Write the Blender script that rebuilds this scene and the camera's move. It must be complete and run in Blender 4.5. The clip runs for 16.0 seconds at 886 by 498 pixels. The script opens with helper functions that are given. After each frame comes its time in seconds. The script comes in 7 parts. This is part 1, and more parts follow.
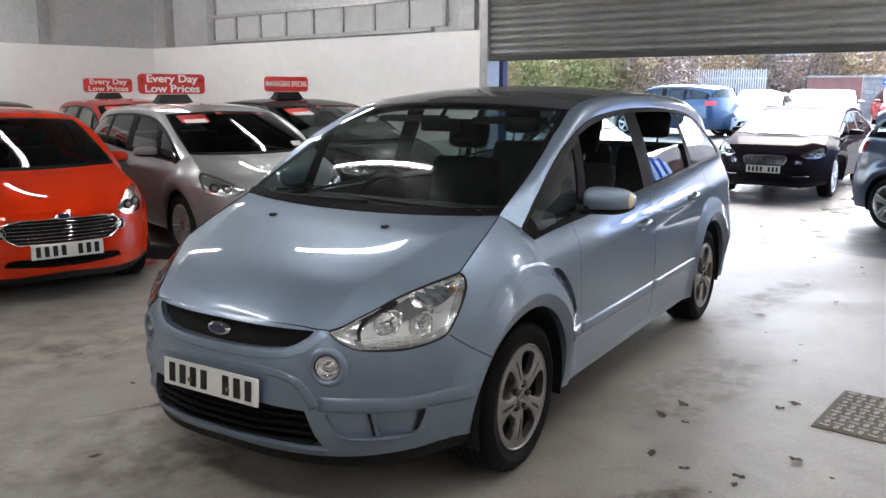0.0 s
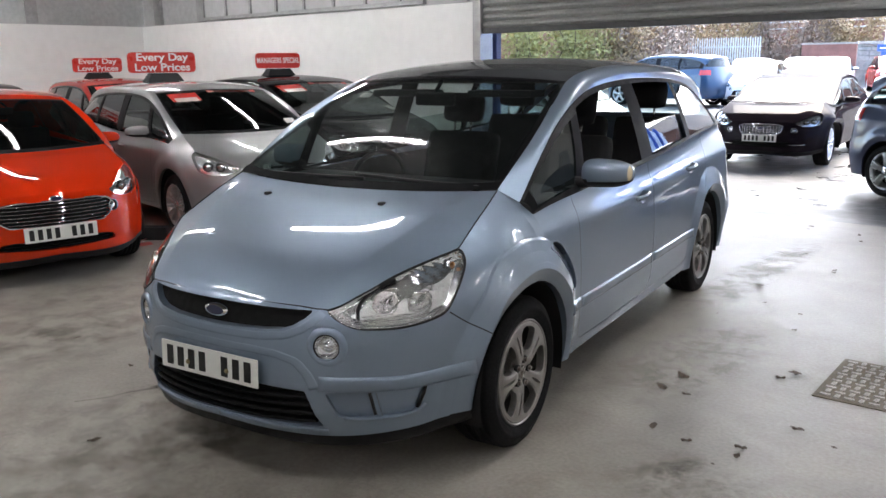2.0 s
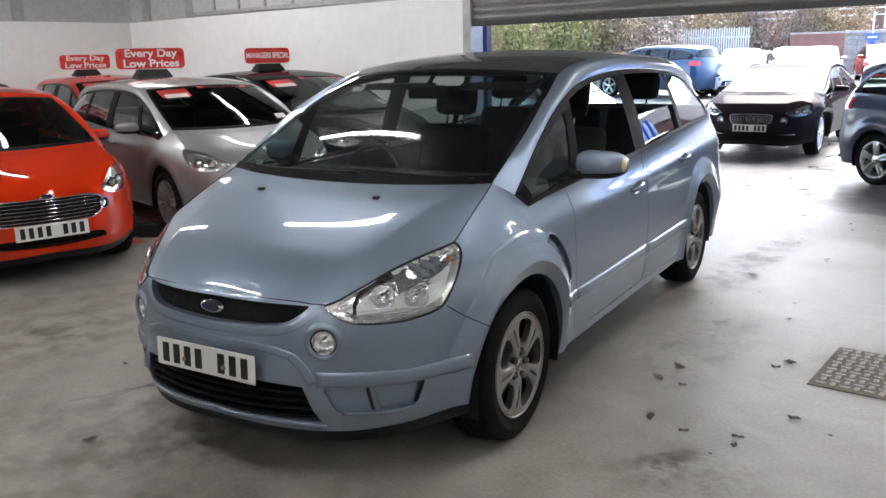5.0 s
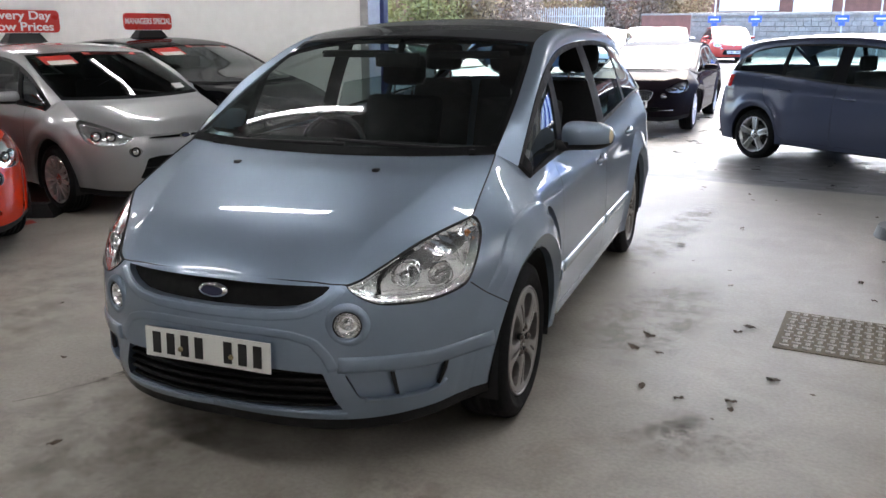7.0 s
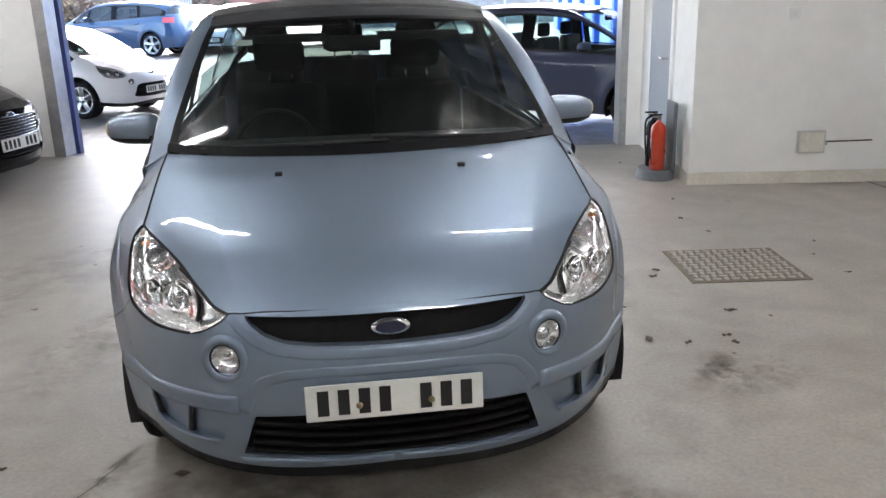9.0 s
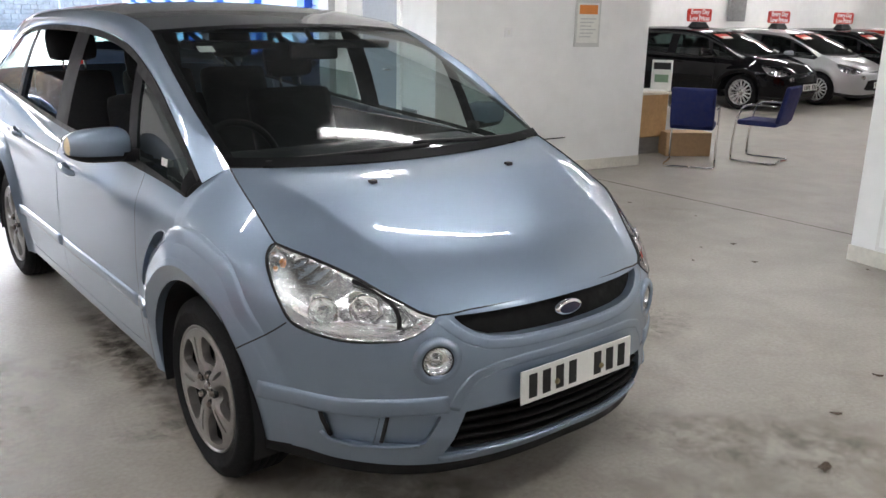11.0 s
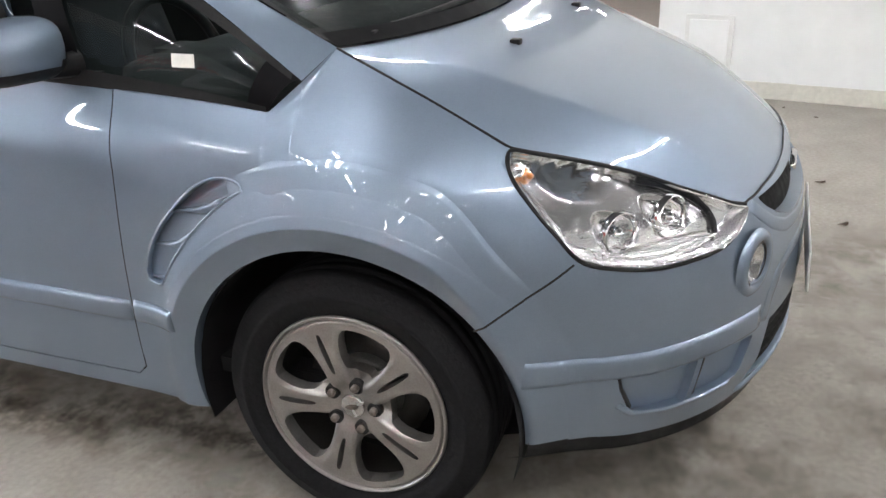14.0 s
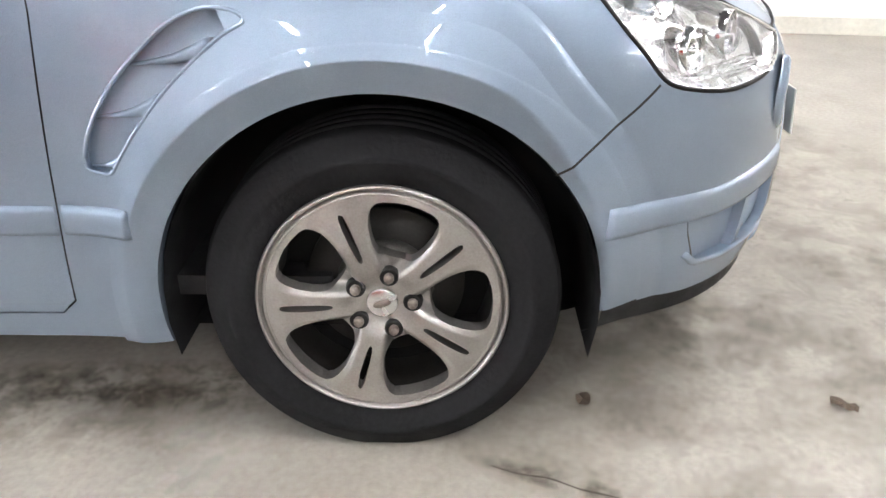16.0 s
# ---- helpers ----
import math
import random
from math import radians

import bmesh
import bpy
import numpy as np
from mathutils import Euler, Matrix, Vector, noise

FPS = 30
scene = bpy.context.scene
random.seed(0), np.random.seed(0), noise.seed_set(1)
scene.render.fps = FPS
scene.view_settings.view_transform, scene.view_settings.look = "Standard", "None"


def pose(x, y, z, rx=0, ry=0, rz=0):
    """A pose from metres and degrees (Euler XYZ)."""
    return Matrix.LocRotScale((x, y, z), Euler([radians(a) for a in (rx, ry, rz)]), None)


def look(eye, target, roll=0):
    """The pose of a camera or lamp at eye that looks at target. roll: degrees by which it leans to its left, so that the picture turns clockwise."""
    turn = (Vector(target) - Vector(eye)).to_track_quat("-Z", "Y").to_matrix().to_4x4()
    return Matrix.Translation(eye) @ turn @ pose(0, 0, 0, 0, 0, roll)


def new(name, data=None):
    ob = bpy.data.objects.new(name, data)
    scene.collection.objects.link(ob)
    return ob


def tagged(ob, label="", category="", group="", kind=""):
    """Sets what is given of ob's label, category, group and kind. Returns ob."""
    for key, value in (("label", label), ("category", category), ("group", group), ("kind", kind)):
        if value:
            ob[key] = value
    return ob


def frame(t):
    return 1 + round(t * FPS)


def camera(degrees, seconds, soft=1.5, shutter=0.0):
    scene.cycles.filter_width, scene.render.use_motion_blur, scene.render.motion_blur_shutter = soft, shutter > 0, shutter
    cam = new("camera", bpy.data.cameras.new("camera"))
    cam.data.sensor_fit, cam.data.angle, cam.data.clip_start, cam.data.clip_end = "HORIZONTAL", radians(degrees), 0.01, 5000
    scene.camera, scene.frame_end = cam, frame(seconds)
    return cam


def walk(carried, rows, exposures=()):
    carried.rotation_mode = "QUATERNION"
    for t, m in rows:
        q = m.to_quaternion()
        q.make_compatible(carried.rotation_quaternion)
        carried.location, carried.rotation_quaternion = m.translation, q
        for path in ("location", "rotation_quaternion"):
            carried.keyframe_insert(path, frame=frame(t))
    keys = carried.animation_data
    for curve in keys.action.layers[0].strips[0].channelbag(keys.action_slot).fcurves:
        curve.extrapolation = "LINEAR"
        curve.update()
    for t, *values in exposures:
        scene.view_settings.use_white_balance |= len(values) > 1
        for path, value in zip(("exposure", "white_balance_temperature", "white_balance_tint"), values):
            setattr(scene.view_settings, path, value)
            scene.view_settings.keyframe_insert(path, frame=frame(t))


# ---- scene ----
cam = camera(56.1, 16.0)
PATH = [
    (0, (2.401, -3.053, 1.61), (1.355, -1.39, 1.235), 0.2),
    (0.5, (2.393, -3.047, 1.612), (1.347, -1.39, 1.214), 0.2),
    (1, (2.385, -3.04, 1.609), (1.347, -1.38, 1.205), -0.2),
    (1.5, (2.377, -3.034, 1.609), (1.346, -1.374, 1.184), -0.5),
    (2, (2.373, -3.027, 1.608), (1.342, -1.369, 1.174), -0.8),
    (2.5, (2.369, -3.026, 1.606), (1.338, -1.37, 1.164), -1.0),
    (3, (2.365, -3.023, 1.606), (1.333, -1.37, 1.158), -1.2),
    (3.5, (2.366, -3.027, 1.606), (1.338, -1.371, 1.156), -1.3),
    (4, (2.367, -3.026, 1.606), (1.343, -1.369, 1.153), -1.4),
    (6.5, (2.153, -3.079, 1.602), (1.281, -1.338, 1.142), -1.1),
    (7, (1.745, -3.17, 1.573), (1.05, -1.365, 1.064), -0.1),
    (7.5, (1.285, -3.181, 1.589), (0.739, -1.328, 1.071), -0.4),
    (8, (0.797, -3.249, 1.598), (0.553, -1.338, 1.062), -1.3),
    (8.5, (0.298, -3.202, 1.589), (0.315, -1.278, 1.043), -1.3),
    (8.7, (0.122, -3.176, 1.603), (0.232, -1.259, 1.045), -1.5),
    (10.8, (-1.776, -2.679, 1.61), (-0.637, -1.134, 1.047), 1.1),
    (11, (-1.922, -2.606, 1.621), (-0.718, -1.108, 1.067), 1.1),
    (11.5, (-2.287, -2.513, 1.635), (-0.98, -1.088, 1.123), 0.5),
    (12, (-2.532, -2.399, 1.642), (-1.139, -1.074, 1.091), 0.0),
    (12.5, (-2.588, -2.128, 1.596), (-1.129, -0.896, 1.001), 0.2),
    (13, (-2.558, -1.7, 1.545), (-1.055, -0.578, 0.849), -0.5),
    (13.5, (-2.445, -1.24, 1.489), (-0.845, -0.363, 0.67), -1.2),
    (14, (-2.264, -0.786, 1.386), (-0.563, -0.105, 0.583), -2.1),
    (14.5, (-2.189, -0.363, 1.238), (-0.4, -0.091, 0.388), -3.0),
    (15, (-2.205, -0.18, 1.064), (-0.396, -0.12, 0.214), -0.8),
    (15.5, (-2.216, -0.14, 1.026), (-0.406, -0.117, 0.173), 0.3),
    (16, (-2.207, -0.141, 1.049), (-0.397, -0.1, 0.199), -0.3),
]
walk(cam, [(t, look(eye, target, roll)) for t, eye, target, roll in PATH], exposures=[(0.0, 3.15), (4.2, 3.2), (6.5, 3.05), (7.5, 3.0), (8.5, 3.38), (11.0, 3.52), (12.0, 3.54), (13.0, 3.73), (14.0, 4.0), (14.8, 4.2), (15.2, 4.45), (15.5, 4.65), (16.0, 4.82)])

# ---- world, sun, exposure ----
world = bpy.data.worlds.new("world")
scene.world = world
world.use_nodes = True
wn = world.node_tree.nodes
sky = wn.new("ShaderNodeTexSky")
sky.sky_type = "NISHITA"
sky.sun_disc = False
sky.sun_elevation, sky.sun_rotation = radians(49), radians(4)
sky.air_density, sky.dust_density, sky.ozone_density = 0.9, 2.8, 0.6
world.node_tree.links.new(sky.outputs[0], wn["Background"].inputs[0])
wn["Background"].inputs[1].default_value = 0.20
sun_data = bpy.data.lights.new("sun", "SUN")
sun_data.energy, sun_data.angle, sun_data.color = 1.0, radians(50), (1.0, 0.97, 0.94)
sun = new("sun", sun_data)
sun.matrix_world = look((0, 0, 0), (-0.03, -0.65, -0.76))


# ---- materials ----
def nodes_of(name):
    m = bpy.data.materials.new(name)
    m.use_nodes = True
    return m, m.node_tree.nodes, m.node_tree.links, m.node_tree.nodes["Principled BSDF"]


def plain(name, col, rough=0.5, metal=0.0, coat=0.0, var=0.12, scale=6.0, bump=0.0, bscale=60.0, spec=0.5, trans=0.0, ior=1.45, emit=0.0):
    """Principled material with a two-scale mottling of colour and roughness, and fine bump."""
    m, n, l, b = nodes_of(name)
    b.inputs["Base Color"].default_value = (*col, 1)
    b.inputs["Roughness"].default_value = rough
    b.inputs["Metallic"].default_value = metal
    b.inputs["Coat Weight"].default_value = coat
    b.inputs["Coat Roughness"].default_value = 0.04
    b.inputs["Specular IOR Level"].default_value = spec
    b.inputs["Transmission Weight"].default_value = trans
    b.inputs["IOR"].default_value = ior
    if emit:
        b.inputs["Emission Color"].default_value = (*col, 1)
        b.inputs["Emission Strength"].default_value = emit
    tc = n.new("ShaderNodeTexCoord")
    if var:
        t1, t2 = n.new("ShaderNodeTexNoise"), n.new("ShaderNodeTexNoise")
        t1.inputs["Scale"].default_value, t1.inputs["Detail"].default_value = scale, 4
        t2.inputs["Scale"].default_value, t2.inputs["Detail"].default_value = scale * 9, 3
        add = n.new("ShaderNodeMath")
        add.operation = "ADD"
        mr = n.new("ShaderNodeMapRange")
        mr.inputs[1].default_value, mr.inputs[2].default_value = 0.7, 1.3
        mr.inputs[3].default_value, mr.inputs[4].default_value = 1 - var, 1 + var
        mix = n.new("ShaderNodeMix")
        mix.data_type, mix.blend_type = "RGBA", "MULTIPLY"
        mix.inputs[0].default_value = 1.0
        mix.inputs[6].default_value = (*col, 1)
        for t in (t1, t2):
            l.new(tc.outputs["Object"], t.inputs["Vector"])
        l.new(t1.outputs[0], add.inputs[0])
        l.new(t2.outputs[0], add.inputs[1])
        l.new(add.outputs[0], mr.inputs[0])
        l.new(mr.outputs[0], mix.inputs[7])
        l.new(mix.outputs[2], b.inputs["Base Color"])
        rr = n.new("ShaderNodeMapRange")
        rr.inputs[1].default_value, rr.inputs[2].default_value = 0.3, 0.7
        rr.inputs[3].default_value, rr.inputs[4].default_value = rough * 0.85, min(1.0, rough * 1.15)
        l.new(t1.outputs[0], rr.inputs[0])
        l.new(rr.outputs[0], b.inputs["Roughness"])
    if bump:
        t3, bm_ = n.new("ShaderNodeTexNoise"), n.new("ShaderNodeBump")
        t3.inputs["Scale"].default_value, t3.inputs["Detail"].default_value = bscale, 5
        bm_.inputs["Strength"].default_value = bump
        bm_.inputs["Distance"].default_value = 0.01
        l.new(tc.outputs["Object"], t3.inputs["Vector"])
        l.new(t3.outputs[0], bm_.inputs["Height"])
        l.new(bm_.outputs[0], b.inputs["Normal"])
    return m


def paint(name, col, flake=0.35, metal=0.3, rough=0.48, coat=1.0, spec=0.2):
    """Metallic car paint: flake grain under a clear coat, with faint dust."""
    m, n, l, b = nodes_of(name)
    b.inputs["Metallic"].default_value = metal
    b.inputs["Roughness"].default_value = rough
    b.inputs["Coat Weight"].default_value = coat
    b.inputs["Coat Roughness"].default_value = 0.03
    b.inputs["Specular IOR Level"].default_value = spec
    tc, vo, mr, mix = n.new("ShaderNodeTexCoord"), n.new("ShaderNodeTexNoise"), n.new("ShaderNodeMapRange"), n.new("ShaderNodeMix")
    vo.inputs["Scale"].default_value = 900
    mr.inputs[1].default_value, mr.inputs[2].default_value = 0.3, 0.7
    mr.inputs[3].default_value, mr.inputs[4].default_value = 1 - flake * 0.4, 1 + flake * 0.4
    mix.data_type, mix.blend_type = "RGBA", "MULTIPLY"
    mix.inputs[0].default_value = 1.0
    mix.inputs[6].default_value = (*col, 1)
    l.new(tc.outputs["Object"], vo.inputs["Vector"])
    l.new(vo.outputs[0], mr.inputs[0])
    l.new(mr.outputs[0], mix.inputs[7])
    l.new(mix.outputs[2], b.inputs["Base Color"])
    du, dr = n.new("ShaderNodeTexNoise"), n.new("ShaderNodeMapRange")
    du.inputs["Scale"].default_value, du.inputs["Detail"].default_value = 5, 6
    dr.inputs[1].default_value, dr.inputs[2].default_value = 0.4, 0.75
    dr.inputs[3].default_value, dr.inputs[4].default_value = 0.015, 0.06
    l.new(tc.outputs["Object"], du.inputs["Vector"])
    l.new(du.outputs[0], dr.inputs[0])
    l.new(dr.outputs[0], b.inputs["Coat Roughness"])
    return m


def glass(name, tint=(0.8, 0.9, 0.88), haze=0.0, dark=0.0):
    """Thin tinted pane: mostly clear, with Fresnel gloss."""
    m, n, l, b = nodes_of(name)
    out = n["Material Output"]
    n.remove(b)
    tr, gl, lw, mx = n.new("ShaderNodeBsdfTransparent"), n.new("ShaderNodeBsdfGlossy"), n.new("ShaderNodeLayerWeight"), n.new("ShaderNodeMixShader")
    tr.inputs[0].default_value = (*tint, 1)
    gl.inputs["Roughness"].default_value = 0.015
    lw.inputs[0].default_value = 0.5
    po, sc = n.new("ShaderNodeMath"), n.new("ShaderNodeMath")
    po.operation, sc.operation = "POWER", "MULTIPLY_ADD"
    po.inputs[1].default_value, sc.inputs[1].default_value, sc.inputs[2].default_value = 4.0, 0.9, 0.055
    l.new(lw.outputs["Facing"], po.inputs[0])
    l.new(po.outputs[0], sc.inputs[0])
    l.new(sc.outputs[0], mx.inputs[0])
    l.new(tr.outputs[0], mx.inputs[1])
    l.new(gl.outputs[0], mx.inputs[2])
    last = mx
    if haze:
        g2, m3, n3, r3, c3 = n.new("ShaderNodeBsdfGlossy"), n.new("ShaderNodeMixShader"), n.new("ShaderNodeTexNoise"), n.new("ShaderNodeMapRange"), n.new("ShaderNodeTexCoord")
        g2.inputs["Roughness"].default_value = 0.26
        n3.inputs["Scale"].default_value, n3.inputs["Detail"].default_value, n3.inputs["Distortion"].default_value = 5, 8, 2.5
        r3.inputs[1].default_value, r3.inputs[2].default_value, r3.inputs[3].default_value, r3.inputs[4].default_value = 0.5, 0.72, 0.004, 0.085
        l.new(c3.outputs["Object"], n3.inputs["Vector"])
        l.new(n3.outputs[0], r3.inputs[0])
        l.new(r3.outputs[0], m3.inputs[0])
        l.new(mx.outputs[0], m3.inputs[1])
        l.new(g2.outputs[0], m3.inputs[2])
        mx = m3
        last = mx
        df, m2, nz, mr, tc = n.new("ShaderNodeBsdfDiffuse"), n.new("ShaderNodeMixShader"), n.new("ShaderNodeTexNoise"), n.new("ShaderNodeMapRange"), n.new("ShaderNodeTexCoord")
        df.inputs[0].default_value = (0.6, 0.62, 0.62, 1)
        nz.inputs["Scale"].default_value, nz.inputs["Detail"].default_value = 4, 6
        mr.inputs[1].default_value, mr.inputs[2].default_value = 0.45, 0.8
        mr.inputs[3].default_value, mr.inputs[4].default_value = haze * 0.2, haze
        l.new(tc.outputs["Object"], nz.inputs["Vector"])
        l.new(nz.outputs[0], mr.inputs[0])
        l.new(mr.outputs[0], m2.inputs[0])
        l.new(mx.outputs[0], m2.inputs[1])
        l.new(df.outputs[0], m2.inputs[2])
        last = m2
    l.new(last.outputs[0], out.inputs[0])
    return m


def concrete(name, c1, c2, rough=0.55, wet=0.0, spec=0.5):
    """Worn floor: broad stains, scuffs and fine grain; wet patches turn glossy."""
    m, n, l, b = nodes_of(name)
    b.inputs["Specular IOR Level"].default_value = spec
    tc = n.new("ShaderNodeTexCoord")
    big, mid, fine = (n.new("ShaderNodeTexNoise") for _ in range(3))
    for t, s, d in ((big, 0.55, 6), (mid, 3.2, 8), (fine, 55, 6)):
        t.inputs["Scale"].default_value, t.inputs["Detail"].default_value = s, d
        l.new(tc.outputs["Object"], t.inputs["Vector"])
    mid.inputs["Distortion"].default_value = 0.6
    mixv = n.new("ShaderNodeMix")
    mixv.inputs[0].default_value = 0.5
    l.new(big.outputs[0], mixv.inputs[2])
    l.new(mid.outputs[0], mixv.inputs[3])
    ramp = n.new("ShaderNodeValToRGB")
    ramp.color_ramp.elements[0].position, ramp.color_ramp.elements[1].position = 0.36, 0.62
    ramp.color_ramp.elements[0].color, ramp.color_ramp.elements[1].color = (*c1, 1), (*c2, 1)
    l.new(mixv.outputs[0], ramp.inputs[0])
    mul = n.new("ShaderNodeMix")
    mul.data_type, mul.blend_type = "RGBA", "MULTIPLY"
    mul.inputs[0].default_value = 1.0
    mr = n.new("ShaderNodeMapRange")
    mr.inputs[1].default_value, mr.inputs[2].default_value, mr.inputs[3].default_value, mr.inputs[4].default_value = 0.3, 0.7, 0.88, 1.1
    l.new(fine.outputs[0], mr.inputs[0])
    l.new(ramp.outputs[0], mul.inputs[6])
    l.new(mr.outputs[0], mul.inputs[7])
    stain, sr, smix = n.new("ShaderNodeTexNoise"), n.new("ShaderNodeMapRange"), n.new("ShaderNodeMix")
    stain.inputs["Scale"].default_value, stain.inputs["Detail"].default_value, stain.inputs["Roughness"].default_value = 1.3, 10, 0.68
    stain.inputs["Distortion"].default_value = 1.2
    sr.inputs[1].default_value, sr.inputs[2].default_value, sr.inputs[3].default_value, sr.inputs[4].default_value = 0.56, 0.74, 0.0, 0.36
    smix.data_type, smix.blend_type = "RGBA", "MULTIPLY"
    smix.inputs[7].default_value = (0.55, 0.45, 0.34, 1)
    l.new(tc.outputs["Object"], stain.inputs["Vector"])
    l.new(stain.outputs[0], sr.inputs[0])
    l.new(sr.outputs[0], smix.inputs[0])
    l.new(mul.outputs[2], smix.inputs[6])
    l.new(smix.outputs[2], b.inputs["Base Color"])
    r2 = n.new("ShaderNodeMapRange")
    r2.inputs[1].default_value, r2.inputs[2].default_value = 0.38, 0.62
    r2.inputs[3].default_value, r2.inputs[4].default_value = rough * (1 - wet), rough
    l.new(mixv.outputs[0], r2.inputs[0])
    l.new(r2.outputs[0], b.inputs["Roughness"])
    bp = n.new("ShaderNodeBump")
    bp.inputs["Strength"].default_value, bp.inputs["Distance"].default_value = 0.25, 0.004
    l.new(fine.outputs[0], bp.inputs["Height"])
    l.new(bp.outputs[0], b.inputs["Normal"])
    return m


BLUE = paint("ice_blue_paint", (0.232, 0.29, 0.372), metal=0.75, rough=0.46)
# The roof panel is darker and greyer than the body paint.
ROOFDARK = paint("dark_roof_panel", (0.045, 0.048, 0.052), metal=0.0, flake=0.2, rough=0.6, coat=0.8)
ORANGE = paint("orange_red_paint", (0.60, 0.030, 0.005), metal=0.1, flake=0.1, spec=0.0)
SILVER = paint("silver_paint", (0.35, 0.35, 0.355), metal=0.7, rough=0.45)
BLACKP = paint("black_paint", (0.005, 0.005, 0.006), metal=0.0, flake=0.1, coat=0.5, spec=0.0)
SLATEBLUE = paint("slate_blue_paint", (0.045, 0.055, 0.095), metal=0.4)
PLUM = paint("plum_black_paint", (0.018, 0.014, 0.018), metal=0.0, coat=0.15, spec=0.0)
NAVY = paint("navy_paint", (0.03, 0.035, 0.075), metal=0.4)
MIDBLUE = paint("mid_blue_paint", (0.02, 0.05, 0.10), metal=0.4)
WHITEP = paint("white_paint", (0.75, 0.76, 0.77), metal=0.0, flake=0.02)
REDP = paint("red_paint", (0.42, 0.03, 0.02), metal=0.1, flake=0.1)
GLASS = glass("window_glass", (0.62, 0.74, 0.72))
SCREEN = glass("windscreen_glass", (0.36, 0.43, 0.415), haze=0.012)
CARGLASS = glass("car_window_glass", (0.25, 0.31, 0.30))
LENS = glass("lamp_lens", (0.93, 0.94, 0.95))
RUBBER = plain("tyre_rubber", (0.011, 0.011, 0.012), 0.75, var=0.3, scale=12, bump=0.15, bscale=90, spec=0.16)
BLACKPL = plain("black_plastic", (0.011, 0.011, 0.012), 0.55, var=0.2, scale=20, bump=0.1, bscale=300, spec=0.3)
GLOSSBLACK = plain("satin_black_trim", (0.006, 0.006, 0.007), 0.5, var=0.1, spec=0.08)
GRILLEB = plain("grille_black", (0.006, 0.006, 0.006), 0.7, var=0.2, scale=40, spec=0.2)
CABIN = plain("cabin_dark_trim", (0.011, 0.011, 0.012), 0.7, var=0.25, scale=8, bump=0.2, bscale=200)
CLOTH = plain("seat_cloth", (0.018, 0.018, 0.02), 0.95, var=0.3, scale=14, bump=0.3, bscale=260)
CHROME = plain("chrome", (0.8, 0.8, 0.8), 0.08, metal=1.0, var=0.03)
REFLECT = plain("lamp_reflector", (0.88, 0.88, 0.87), 0.15, metal=0.9, var=0.06, scale=30, bump=0.28, bscale=34)
ALLOY = plain("alloy_wheel", (0.36, 0.342, 0.325), 0.40, metal=0.85, var=0.12, scale=25)
CAPM = plain("polished_cap", (0.66, 0.65, 0.64), 0.25, metal=0.9, var=0.1, scale=60)
HATM = plain("hub_casting", (0.17, 0.165, 0.155), 0.5, metal=0.4, var=0.3, scale=30)
# Near-black colour puts the shade behind the spokes into disc and barrel.
WHEELSHADE = plain("shaded_disc_and_barrel", (0.022, 0.02, 0.018), 0.6, metal=0.2, var=0.3, scale=20)
BRIGHTALLOY = plain("bright_alloy", (0.62, 0.62, 0.62), 0.3, metal=0.8, var=0.1, scale=25)
STEEL = plain("brake_steel", (0.22, 0.19, 0.17), 0.5, metal=0.8, var=0.3, scale=20)
AMBER = plain("amber_lens", (0.72, 0.62, 0.42), 0.2, var=0.05)
BULBAMBER = plain("amber_bulb", (0.42, 0.17, 0.06), 0.25, var=0.05)
REDLENS = plain("red_lamp", (0.5, 0.02, 0.015), 0.12, coat=1.0, var=0.05)
PLATEW = plain("plate_white", (0.74, 0.74, 0.7), 0.35, var=0.06, scale=20)
INK = plain("black_ink", (0.01, 0.01, 0.01), 0.45, var=0.0)
WHITEINK = plain("white_ink", (0.8, 0.8, 0.8), 0.5, var=0.0)
SIGNRED = plain("sign_red", (0.55, 0.03, 0.02), 0.3, coat=0.4, var=0.06)


# ---- helpers for parts ----
def mesh_ob(name, verts, faces, mat, parent=None, label="", smooth=True):
    me = bpy.data.meshes.new(name)
    me.from_pydata([tuple(map(float, v)) for v in verts], [], [tuple(map(int, f)) for f in faces])
    if mat is not None:
        me.materials.append(mat)
    if smooth:
        me.polygons.foreach_set("use_smooth", [True] * len(me.polygons))
    ob = new(name, me)
    if parent is not None:
        ob.parent = parent
    if label:
        ob["label"] = label
    return ob


def part(name, bm, mat, parent=None, label="", smooth=False):
    me = bpy.data.meshes.new(name)
    bm.normal_update()
    bm.to_mesh(me)
    bm.free()
    if mat is not None:
        me.materials.append(mat)
    if smooth:
        me.polygons.foreach_set("use_smooth", [True] * len(me.polygons))
    ob = new(name, me)
    if parent is not None:
        ob.parent = parent
    if label:
        ob["label"] = label
    return ob


def thing(name, label, category, m=None, group="", kind=""):
    e = new(name)
    e.empty_display_size = 0.1
    tagged(e, label, category, group, kind)
    if m is not None:
        e.matrix_basis = m
    return e


